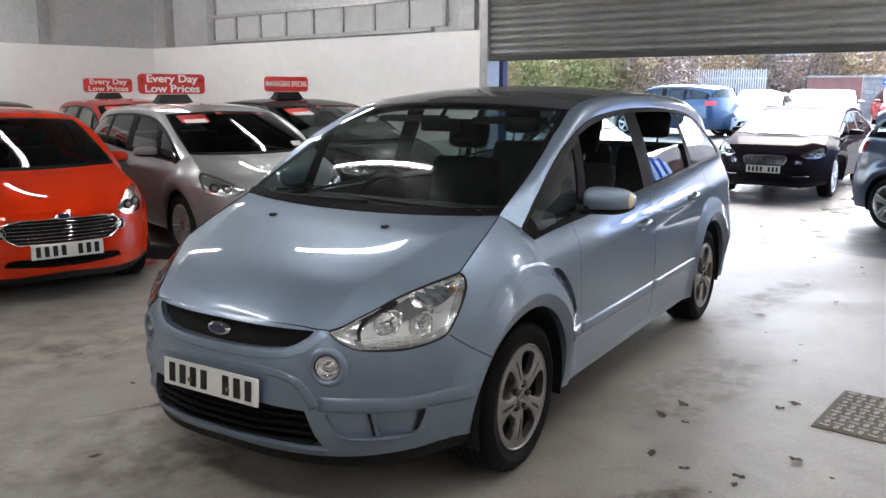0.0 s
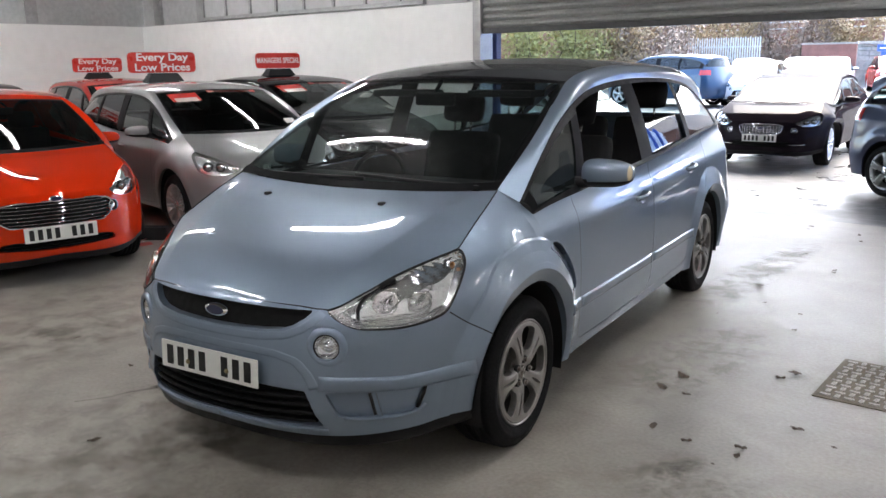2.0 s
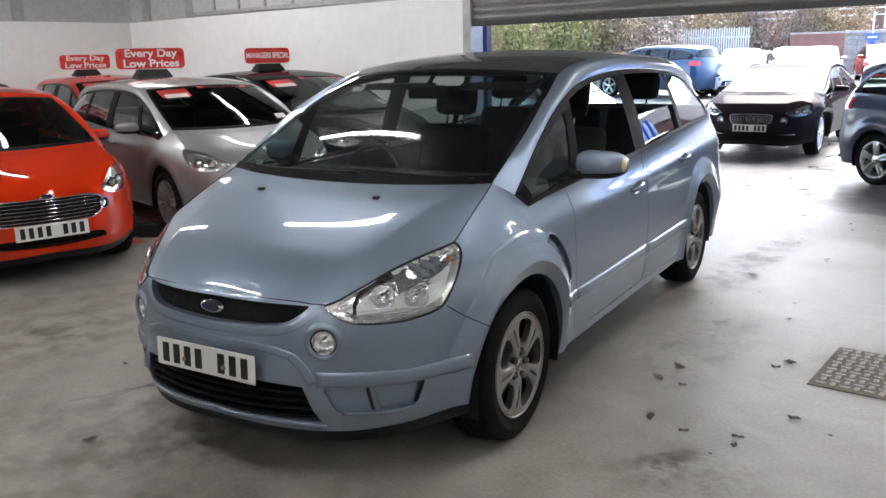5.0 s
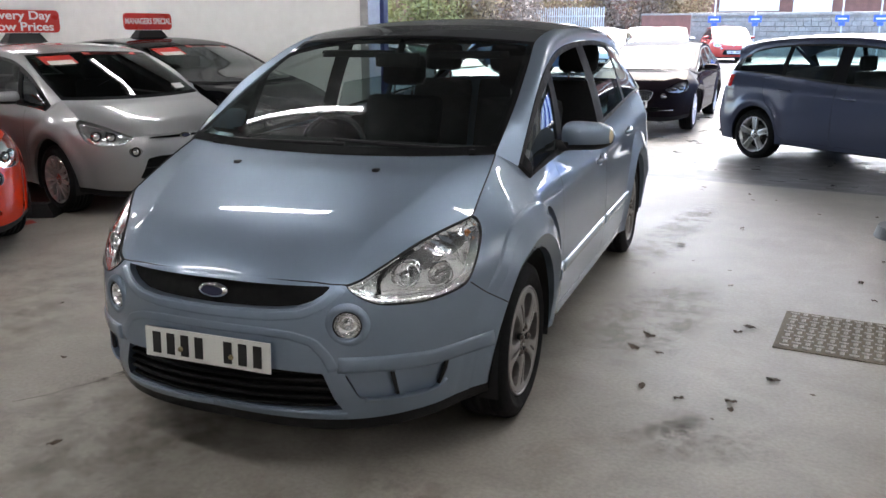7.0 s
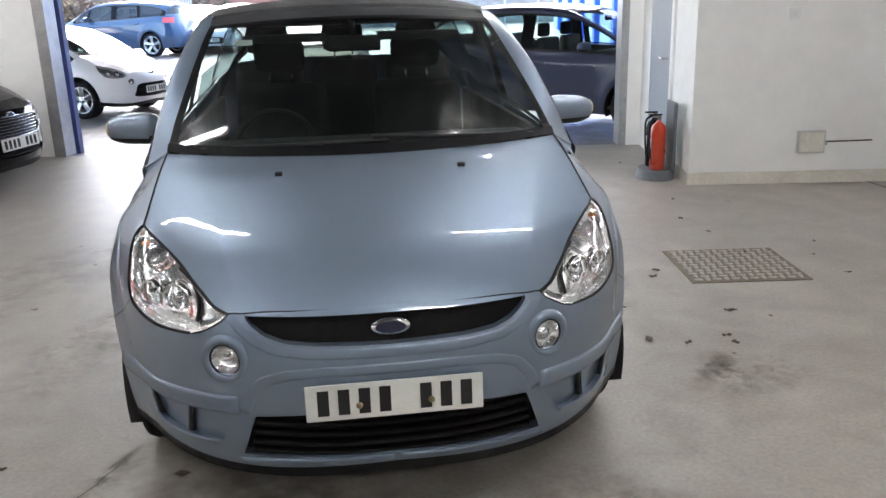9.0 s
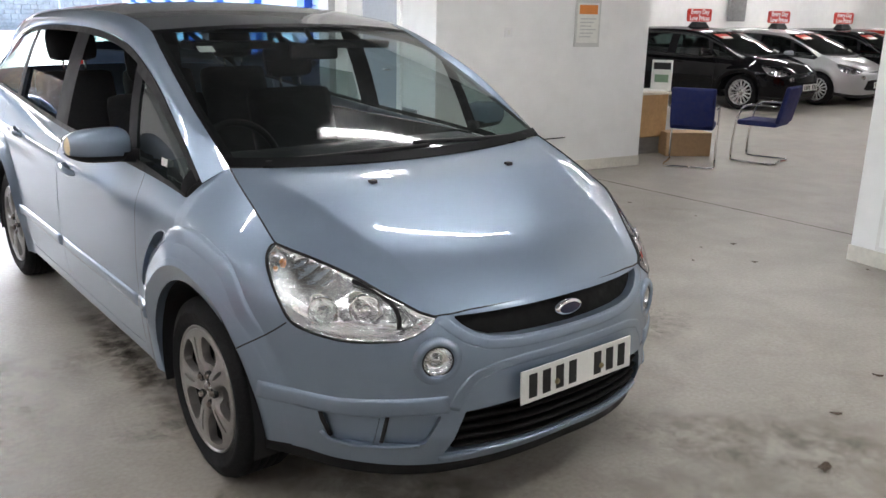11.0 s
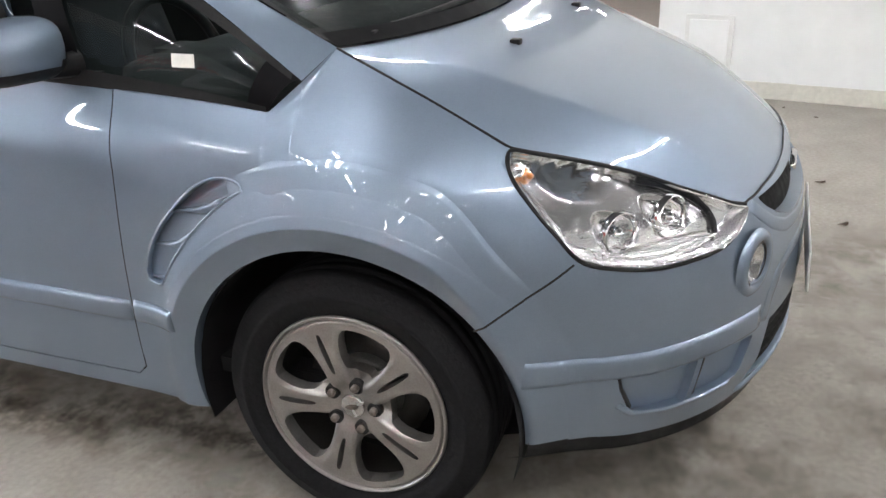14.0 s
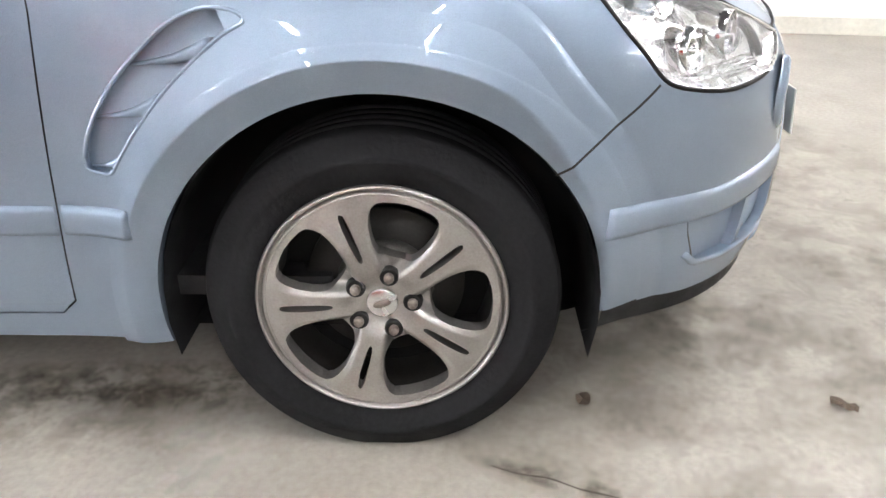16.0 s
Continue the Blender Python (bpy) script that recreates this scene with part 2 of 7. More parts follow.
def box(x0, y0, z0, x1, y1, z1, bev=0.0, m=None, bm=None):
    b = bm or bmesh.new()
    vs = bmesh.ops.create_cube(b, size=1)["verts"]
    bmesh.ops.transform(b, verts=vs, matrix=Matrix.Translation(((x0 + x1) / 2, (y0 + y1) / 2, (z0 + z1) / 2)) @ Matrix.Diagonal((x1 - x0, y1 - y0, z1 - z0, 1)))
    if bev:
        es = list({e for v in vs for e in v.link_edges})
        r = bmesh.ops.bevel(b, geom=es, offset=bev, segments=2, profile=0.6, affect="EDGES")
        vs = list({v for f in r["faces"] for v in f.verts} | {v for v in vs if v.is_valid})
    if m is not None:
        bmesh.ops.transform(b, verts=[v for v in vs if v.is_valid], matrix=m)
    return b


def tube(pts, r, n=10, closed=False, cap=True):
    """Round tube along a polyline, as verts and faces."""
    pts = [Vector(p) for p in pts]
    vs, fs = [], []
    up = Vector((0, 0, 1))
    k = len(pts)
    for i, p in enumerate(pts):
        a, b = pts[i - 1 if (i or closed) else 0], pts[(i + 1) % k if (i < k - 1 or closed) else k - 1]
        d = (b - a).normalized()
        s = d.cross(up)
        if s.length < 1e-3:
            s = d.cross(Vector((1, 0, 0)))
        s.normalize()
        w = s.cross(d)
        rr = r[i] if isinstance(r, (list, tuple)) else r
        vs += [p + (s * math.cos(2 * math.pi * j / n) + w * math.sin(2 * math.pi * j / n)) * rr for j in range(n)]
    for i in range(k if closed else k - 1):
        for j in range(n):
            a, b = i * n + j, i * n + (j + 1) % n
            c, d = ((i + 1) % k) * n + (j + 1) % n, ((i + 1) % k) * n + j
            fs.append((a, b, c, d))
    if cap and not closed:
        fs += [tuple(range(n - 1, -1, -1)), tuple((k - 1) * n + j for j in range(n))]
    return vs, fs


def tube_ob(name, pts, r, mat, parent=None, label="", n=10, closed=False):
    v, f = tube(pts, r, n, closed)
    return mesh_ob(name, v, f, mat, parent, label)


def ring(profile, n=48, axis="x", arc=None):
    """Lathe of (radius, along) pairs round the x axis."""
    vs, fs = [], []
    k = len(profile)
    for j in range(n):
        a = 2 * math.pi * j / n
        for r, x in profile:
            vs.append((x, r * math.cos(a), r * math.sin(a)))
    for j in range(n):
        for i in range(k - 1):
            a, b = j * k + i, j * k + i + 1
            c, d = ((j + 1) % n) * k + i + 1, ((j + 1) % n) * k + i
            fs.append((a, b, c, d))
    return vs, fs


def text_ob(name, s, size, m, mat, parent, depth=0.0015, sx=1.0, align="CENTER"):
    cu = bpy.data.curves.new(name, "FONT")
    cu.body, cu.size, cu.extrude, cu.offset = s, size, depth, size * 0.022
    cu.align_x, cu.align_y = align, "CENTER"
    tmp = bpy.data.objects.new(name, cu)
    scene.collection.objects.link(tmp)
    dg = bpy.context.evaluated_depsgraph_get()
    me = bpy.data.meshes.new_from_object(tmp.evaluated_get(dg))
    bpy.data.objects.remove(tmp)
    me.transform(Matrix.Diagonal((sx, 1, 1, 1)))
    me.materials.clear()
    me.materials.append(mat)
    ob = new(name, me)
    ob.parent = parent
    ob.matrix_basis = m
    return ob


def lerp_tab(tab, x):
    xs, ys = [p[0] for p in tab], [p[1] for p in tab]
    return np.interp(x, xs, ys)


def smooth_tab(tab):
    """Smooth monotone-ish curve through (x, y) pairs, as a function."""
    xs, ys = np.array([p[0] for p in tab], float), np.array([p[1] for p in tab], float)
    h, d = np.diff(xs), np.diff(ys) / np.diff(xs)
    mm = np.zeros(len(xs))
    mm[0], mm[-1] = d[0], d[-1]
    for i in range(1, len(xs) - 1):
        mm[i] = 0 if d[i - 1] * d[i] <= 0 else (h[i - 1] + h[i]) / (h[i - 1] / d[i] + h[i] / d[i - 1]) * 1.0
    def f(x):
        x = np.clip(np.asarray(x, float), xs[0], xs[-1])
        i = np.clip(np.searchsorted(xs, x) - 1, 0, len(xs) - 2)
        t = (x - xs[i]) / h[i]
        return (ys[i] * (2 * t**3 - 3 * t**2 + 1) + mm[i] * h[i] * (t**3 - 2 * t**2 + t) + ys[i + 1] * (3 * t**2 - 2 * t**3) + mm[i + 1] * h[i] * (t**3 - t**2))
    return f


def sstep(x):
    x = np.clip(x, 0, 1)
    return x * x * (3 - 2 * x)


# ---- the shape of a people carrier: nose at -y, front axle at y = 0 ----
WB, PW = 2.85, 2.27
REAR0, REAR1 = 3.25, 3.80
nose = smooth_tab([(0.18, -0.86), (0.29, -0.905), (0.36, -0.925), (0.55, -0.918), (0.64, -0.905), (0.70, -0.885), (0.745, -0.855), (0.80, -0.775), (0.905, -0.60), (1.0, -0.43), (1.1, -0.25)])
tail = smooth_tab([(0.18, 3.74), (0.4, 3.82), (0.6, 3.83), (0.9, 3.78), (1.2, 3.70)])
wide = smooth_tab([(0.18, 0.865), (0.24, 0.888), (0.33, 0.902), (0.50, 0.918), (0.66, 0.922), (0.80, 0.918), (0.90, 0.905), (1.0, 0.885), (1.2, 0.85)])
belt = smooth_tab([(0.0, 0.965), (0.147, 0.977), (0.3, 0.992), (0.7, 1.018), (1.5, 1.05), (2.4, 1.105), (3.0, 1.14), (3.8, 1.16)])
tuck_z = smooth_tab([(0.0, 1.005), (0.1, 1.034), (0.3, 1.038), (0.6, 1.042), (1.0, 1.044), (1.5, 1.056), (2.4, 1.107), (3.0, 1.14), (3.8, 1.16)])
tuck_x = smooth_tab([(0.0, 0.815), (0.1, 0.822), (0.4, 0.850), (0.8, 0.870), (1.5, 0.877), (2.4, 0.86), (3.0, 0.845), (3.8, 0.80)])
edge_z = smooth_tab([(0, 0.756), (20, 0.748), (27.8, 0.738), (34.7, 0.787), (40.5, 0.838), (48.9, 0.884), (57.5, 0.915), (70, 0.955), (90, 1.005)])
foot_z = smooth_tab([(0, 0.272), (32, 0.248), (50, 0.262), (68, 0.295), (90, 0.24)])


def flare(y, z):
    """Swollen wheel arch: a flat flange, then a slope up to a crease."""
    out = 0.0
    for yc in (0.0, WB):
        fore = sstep((yc - y - 0.20) / 0.20)
        r = np.hypot(y - yc, z - 0.32) * (1 + 0.10 * fore)
        t = (r - 0.452) / 0.116
        f = 0.5 * (np.sqrt((1 - t) ** 2 + 0.0003) - np.sqrt(t ** 2 + 0.0003) + 1)
        f = f - 0.8 * np.clip((0.452 - r) / 0.056, 0, 1.2)
        far = np.abs(y - yc) if yc else y - yc
        out = out + 0.031 * f * (1 - 0.8 * sstep((far - 0.36) / 0.14))
    return out


def side_x(y, z, arches=True):
    """Half width of the flank at y >= 0, with swollen arches and a tucked shoulder."""
    y, z = np.asarray(y, float), np.asarray(z, float)
    b = wide(z)
    b = b + 0.010 * np.exp(-((z - 0.86 - 0.03 * y) / 0.05) ** 2) * sstep((y - 0.3) / 0.5)
    if arches:
        b = b + flare(y, z)
    zt, xt = tuck_z(y), tuck_x(y)
    k = sstep((z - (zt - 0.20)) / 0.20) ** 2.4
    return b - (b - xt) * k


def beltx(y):
    return side_x(y, belt(y))


def arc_point(th, z):
    """Front quarter: th 0 at the nose, 90 at the axle."""
    s, c = np.sin(np.radians(th)), np.cos(np.radians(th))
    k = sstep((th - 40) / 50)
    w = wide(z) + (side_x(0.0 * z, z, False) - wide(z)) * k
    y = nose(z) * c ** (2 / PW)
    top = sstep((z - 0.805) / 0.20) ** 2.4
    x = w * s ** (2 / PW) + flare(y, z) * (1 - top * k)
    return np.stack([x, y, z], -1)


def shell_point(s, z):
    """s: 0..90 degrees round the nose; 90 + 100*y along the flank; past that round the tail."""
    s, z = np.asarray(s, float), np.asarray(z, float)
    s1 = 90 + 100 * REAR0
    th = np.clip(s, 0, 90)
    a = arc_point(th, z)
    y = np.clip((s - 90) / 100, 0, REAR0)
    b = np.stack([side_x(y, z), y, z], -1)
    ph = np.clip(s - s1, 0, 90)
    sn, cs = np.sin(np.radians(ph)), np.cos(np.radians(ph))
    w = side_x(np.full_like(z, REAR0), z)
    c = np.stack([w * cs ** (2 / 2.6), REAR0 + (tail(z) - REAR0) * sn ** (2 / 2.6), z], -1)
    return np.where((s < 90)[..., None], a, np.where((s <= s1)[..., None], b, c))


def shell_at(y, z):
    """The flank's point at a given y and z, arch fronts too."""
    y, z = float(y), float(z)
    if y >= 0:
        return np.array([float(side_x(y, z)), y, z])
    n = float(nose(z))
    c = min(1.0, max(0.0, y / n))
    th = math.degrees(math.acos(c ** (PW / 2)))
    return arc_point(np.array(th), np.array(z))


def arch_ring(yc):
    """The band round a wheel opening, laid out in circles so that its flange edge runs clean."""
    rs = [0.396, 0.396, 0.3975, 0.402, 0.41, 0.42, 0.43, 0.44, 0.446, 0.4495, 0.452, 0.4545, 0.458, 0.464, 0.472, 0.479, 0.484]
    n = 141
    vs = []
    for i, r0 in enumerate(rs):
        lo, hi = math.asin(-0.078 / r0), math.asin((-0.03 if yc == 0 else -0.078) / r0)
        for k in range(n):
            a = lo + (math.pi - hi - lo) * k / (n - 1)
            r = r0
            if 0.398 < r0 < 0.478:
                r = 0.396 + (r0 - 0.396) * (1 - 0.72 * float(sstep((-r0 * math.cos(a) - 0.20) / 0.20)) * (0.478 - r0) / 0.082 * 1.6)
            q = shell_at(yc + r * math.cos(a), 0.32 + r * math.sin(a))
            if i == 0:
                q = q + np.array([-0.032, 0, 0])
            if i == len(rs) - 1:
                q = q + np.array([-0.0015, 0, 0])
            vs.append(q)
    return np.array(vs), [t[::-1] for t in grid_faces(len(rs), n)]


def in_poly(poly, x, y):
    px, py = np.array([p[0] for p in poly]), np.array([p[1] for p in poly])
    r = np.zeros(len(x), bool)
    j = len(poly) - 1
    for i in range(len(poly)):
        c = ((py[i] > y) != (py[j] > y)) & (x < (px[j] - px[i]) * (y - py[i]) / (py[j] - py[i] + 1e-12) + px[i])
        r ^= c
        j = i
    return r


def near_poly(poly, x, y):
    best, bp = 1e9, (x, y)
    for i in range(len(poly)):
        a, b = poly[i - 1], poly[i]
        dx, dy = b[0] - a[0], b[1] - a[1]
        t = max(0, min(1, ((x - a[0]) * dx + (y - a[1]) * dy) / (dx * dx + dy * dy + 1e-12)))
        q = (a[0] + t * dx, a[1] + t * dy)
        d = (q[0] - x) ** 2 + (q[1] - y) ** 2
        if d < best:
            best, bp = d, q
    return bp


def circle(cx, cy, r, n=72, a0=0, a1=360):
    return [(cx + r * math.cos(radians(a0 + (a1 - a0) * i / n)), cy + r * math.sin(radians(a0 + (a1 - a0) * i / n))) for i in range(n)]


WING = [tuple(shell_point(np.array([57.5]), edge_z(np.array([57.5])))[0]), (0.760, -0.19, 0.986), (0.751, -0.07, 1.040), (0.738, 0.042, 1.088)]


def wing_top(s):
    """The wing's upper edge, along which the bonnet shuts, from the lamp to the foot of the pillar."""
    s = float(s)
    a = shell_point(np.array([min(s, 90.0)]), edge_z(np.array([min(s, 90.0)])))[0] if s <= 90 else shell_point(np.array([s]), tuck_z(np.array([(s - 90) / 100])))[0]
    u = min(1.0, max(0.0, (s - 57.5) / 40.9))
    b = wing_line(u)
    w = 1.0 if s >= 57.5 else 0.0
    return a * (1 - w) + b * w


def wing_line(u):
    p = np.array(WING)
    q = np.concatenate([[2 * p[0] - p[1]], p, [2 * p[-1] - p[-2]]])
    k = min(2, int(u * 3))
    t = u * 3 - k
    a, b, c, d = q[k:k + 4]
    return 0.5 * (2 * b + (c - a) * t + (2 * a - 5 * b + 4 * c - d) * t**2 + (3 * b - a - 3 * c + d) * t**3)


DEG = 0.0115


class Shell:
    """The half shell as a fine grid in (s, z), from which openings and panels are cut."""
    def __init__(self, step):
        th = np.linspace(0, 90, int(1.25 / step) + 1)
        ys = np.linspace(0, REAR0, int(REAR0 / step) + 1)[1:]
        ys = np.array(sorted([q for q in ys if not 0.076 < q < 0.152] + [0.084, 0.0843, 0.147]))
        ph = np.linspace(0, 90, max(8, int(1.1 / step / 2)))[1:]
        s = np.concatenate([th, 90 + 100 * ys, 90 + 100 * REAR0 + ph])
        rows = int(0.82 / step)
        zt = np.where(s <= 90, edge_z(np.clip(s, 0, 90)), np.where(s < 99, tuck_z(np.clip((s - 90) / 100, 0, REAR0)), belt(np.clip((s - 90) / 100, 0, REAR0))))
        zb = np.where(s <= 90, foot_z(np.clip(s, 0, 90)), 0.250)
        S = np.repeat(s[:, None], rows + 1, 1)
        k = np.linspace(0, 1, rows + 1)
        Z = zb[:, None] + (zt - zb)[:, None] * k[None, :]
        self.par = np.stack([S.ravel(), Z.ravel()], -1)
        self.v = shell_point(self.par[:, 0], self.par[:, 1])
        n = rows + 1
        vv = self.v.reshape(len(s), n, 3)
        for i, q in enumerate(s):
            if 57.5 < q < 98.41:
                d = wing_top(q) - vv[i, -1]
                zj = 0.80 + 0.20 * sstep((q - 62) / 36)
                g = np.clip((vv[i, :, 2] - zj) / (vv[i, -1, 2] - zj), 0, 1) ** 2
                vv[i] += d[None] * g[:, None]
        soft = (vv[..., 2] > 0.85) & (np.hypot(vv[..., 1], vv[..., 2] - 0.32) > 0.588) & (s > 59)[:, None] & (s < 97)[:, None]
        soft[:, -1] = soft[:, 0] = False
        for _ in range(int(60 * (0.0076 / step) ** 2)):
            av = (np.roll(vv, 1, 0) + np.roll(vv, -1, 0) + np.roll(vv, 1, 1) + np.roll(vv, -1, 1)) / 4
            vv = np.where(soft[..., None], av, vv)
        self.v = vv.reshape(-1, 3)
        self.f = [(i * n + j, (i + 1) * n + j, (i + 1) * n + j + 1, i * n + j + 1) for i in range(len(s) - 1) for j in range(rows)]
        self.lock = np.zeros(len(self.v), bool)

    def plane(self, kind):
        if kind == "front":
            return self.par[:, 0] * DEG, self.par[:, 1], self.par[:, 0] <= 90
        return self.v[:, 1], self.v[:, 2], self.v[:, 0] > 0.45

    def cut(self, poly, kind, wall=None):
        """Takes out the faces inside poly and draws the hole's rim onto it. Returns verts and faces of the piece and of the rim's wall."""
        if kind == "front":
            poly = [(a * DEG, b) for a, b in poly]
        X, Y, ok = self.plane(kind)
        F = np.array(self.f)
        cx, cy = X[F].mean(1), Y[F].mean(1)
        inside = in_poly(poly, cx, cy) & ok[F].all(1)
        gone, keep = F[inside], F[~inside]
        rim = np.intersect1d(gone.ravel(), keep.ravel())
        for i in rim:
            if self.lock[i]:
                continue
            a, b = near_poly(poly, X[i], Y[i])
            if kind == "front":
                self.par[i] = (a / DEG, b)
                self.v[i] = shell_point(np.array([a / DEG]), np.array([b]))[0]
            else:
                self.v[i] = shell_at(a, b)
            self.lock[i] = True
        self.f = [tuple(f) for f in keep]
        used = np.unique(gone.ravel())
        idx = {int(u): k for k, u in enumerate(used)}
        pv, pf = self.v[used].copy(), [tuple(idx[int(q)] for q in f) for f in gone]
        wv, wf = [], []
        if wall is not None:
            ek = {}
            for f in gone:
                for a, b in zip(f, np.roll(f, -1)):
                    ek[(int(a), int(b))] = 1
            rims = set(int(r) for r in rim)
            for a, b in ek:
                if (b, a) not in ek and a in rims and b in rims:
                    k = len(wv)
                    wv += [self.v[a], self.v[b], self.v[b] + wall, self.v[a] + wall]
                    wf.append((k, k + 1, k + 2, k + 3))
        return pv, pf, wv, wf


def weld(v, f):
    """Joins vertices that lie in one place and drops faces that this flattens."""
    v = np.asarray(v, float)
    _, first, inv = np.unique(np.round(v, 5), axis=0, return_index=True, return_inverse=True)
    inv = inv.ravel()
    out = []
    for t in f:
        q = []
        for k in t:
            k = int(inv[k])
            if k not in q:
                q.append(k)
        if len(q) > 2:
            out.append(tuple(q))
    return v[first], out


def both(v, f):
    """A half mesh and its mirror image."""
    v = np.asarray(v, float).reshape(-1, 3)
    m = v * np.array([-1, 1, 1])
    n = len(v)
    return np.concatenate([v, m]), list(f) + [tuple(n + q for q in reversed(t)) for t in f]


def flip(v, f):
    return np.asarray(v, float) * np.array([-1, 1, 1]), [tuple(reversed(t)) for t in f]


def shrink(v, f, d):
    """Draws a piece's rim inwards a little, so that a gap stays round it."""
    v = np.array(v)
    ek = {}
    for t in f:
        for a, b in zip(t, t[1:] + t[:1]):
            ek[(a, b)] = 1
    out = {}
    for a, b in ek:
        if (b, a) not in ek:
            e = v[b] - v[a]
            nrm = np.array([-1.0, 0, 0])
            q = np.array([0, e[2], -e[1]])
            L = np.linalg.norm(q)
            if L > 1e-6:
                for k in (a, b):
                    out[k] = out.get(k, 0) + q / L
    for k, q in out.items():
        L = np.linalg.norm(q)
        if L > 1e-6:
            v[k] -= q / L * d * -1
    return v, f


def grid_faces(nu, nv):
    return [(i * nv + j, (i + 1) * nv + j, (i + 1) * nv + j + 1, i * nv + j + 1) for i in range(nu - 1) for j in range(nv - 1)]


def ruled(c0, c1, nv):
    c0, c1 = np.asarray(c0, float), np.asarray(c1, float)
    v = np.linspace(0, 1, nv)[None, :, None]
    return c0[:, None] * (1 - v) + c1[:, None] * v


def coons(c0, c1, d0, d1):
    """Patch between curves c0 (v=0), c1 (v=1) along u and d0 (u=0), d1 (u=1) along v, given as point rows."""
    c0, c1, d0, d1 = (np.asarray(q, float) for q in (c0, c1, d0, d1))
    nu, nv = len(c0), len(d0)
    u, v = np.linspace(0, 1, nu)[:, None, None], np.linspace(0, 1, nv)[None, :, None]
    p = (1 - v) * c0[:, None] + v * c1[:, None] + (1 - u) * d0[None] + u * d1[None] - ((1 - u) * (1 - v) * c0[0] + u * (1 - v) * c0[-1] + (1 - u) * v * c1[0] + u * v * c1[-1])
    return p


def resample(pts, n):
    pts = np.asarray(pts, float)
    d = np.concatenate([[0], np.cumsum(np.linalg.norm(np.diff(pts, axis=0), axis=1))])
    t = np.linspace(0, d[-1], n)
    return np.stack([np.interp(t, d, pts[:, i]) for i in range(pts.shape[1])], -1)


def curve3(pts, n):
    """Smooth Catmull-Rom through points, n samples evenly along it."""
    p = np.asarray(pts, float)
    q = np.concatenate([[2 * p[0] - p[1]], p, [2 * p[-1] - p[-2]]])
    out = []
    for i in range(len(p) - 1):
        for t in np.linspace(0, 1, 16, endpoint=False):
            a, b, c, d = q[i:i + 4]
            out.append(0.5 * (2 * b + (c - a) * t + (2 * a - 5 * b + 4 * c - d) * t**2 + (3 * b - a - 3 * c + d) * t**3))
    out.append(p[-1])
    return resample(out, n)


def half_curve(pts, n):
    """One half of a smooth symmetric curve across the middle: y and z are even in x."""
    q = np.array(pts, float)
    x = np.linspace(0, q[-1, 0], n)
    out = [x]
    for k in (1, 2):
        c = np.linalg.lstsq(np.stack([q[:, 0] ** e for e in (0, 2, 4)], 1), q[:, k], rcond=None)[0]
        f = lambda u: c[0] + c[1] * u ** 2 + c[2] * u ** 4
        out.append(f(x) + (q[-1, k] - f(q[-1, 0])) * (x / q[-1, 0]) ** 8)
    return np.stack(out, -1)


# lines of the upper body (half, x > 0)
COWL = [(0.0, -0.06, 1.067), (0.3, -0.048, 1.071), (0.55, -0.01, 1.079), (0.738, 0.042, 1.088)]
SCREEN_EDGE = [(0.738, 0.042, 1.088), (0.728, 0.22, 1.175), (0.712, 0.42, 1.266), (0.690, 0.62, 1.362), (0.666, 0.82, 1.457), (0.648, 0.945, 1.512)]
SCREEN_TOP = [(0.0, 0.82, 1.545), (0.3, 0.845, 1.538), (0.648, 0.945, 1.512)]
SCREEN_MID = [(0.0, -0.06, 1.067), (0.0, 0.25, 1.245), (0.0, 0.55, 1.41), (0.0, 0.82, 1.545)]
ROOF_EDGE = [(0.648, 0.945, 1.512), (0.65, 1.15, 1.560), (0.65, 1.6, 1.592), (0.642, 2.2, 1.590), (0.625, 2.8, 1.562), (0.59, 3.3, 1.507), (0.56, 3.52, 1.465)]
ROOF_MID = [(0.0, 0.82, 1.545), (0.0, 1.1, 1.600), (0.0, 1.6, 1.636), (0.0, 2.2, 1.634), (0.0, 2.8, 1.608), (0.0, 3.3, 1.572), (0.0, 3.60, 1.52)]
GLASS_TOP = [(0.822, 0.082, 1.036), (0.803, 0.30, 1.185), (0.776, 0.56, 1.330), (0.748, 0.86, 1.435), (0.728, 1.15, 1.485), (0.718, 1.6, 1.512), (0.712, 2.2, 1.507), (0.70, 2.75, 1.470), (0.69, 3.15, 1.395), (0.695, 3.42, 1.27)]


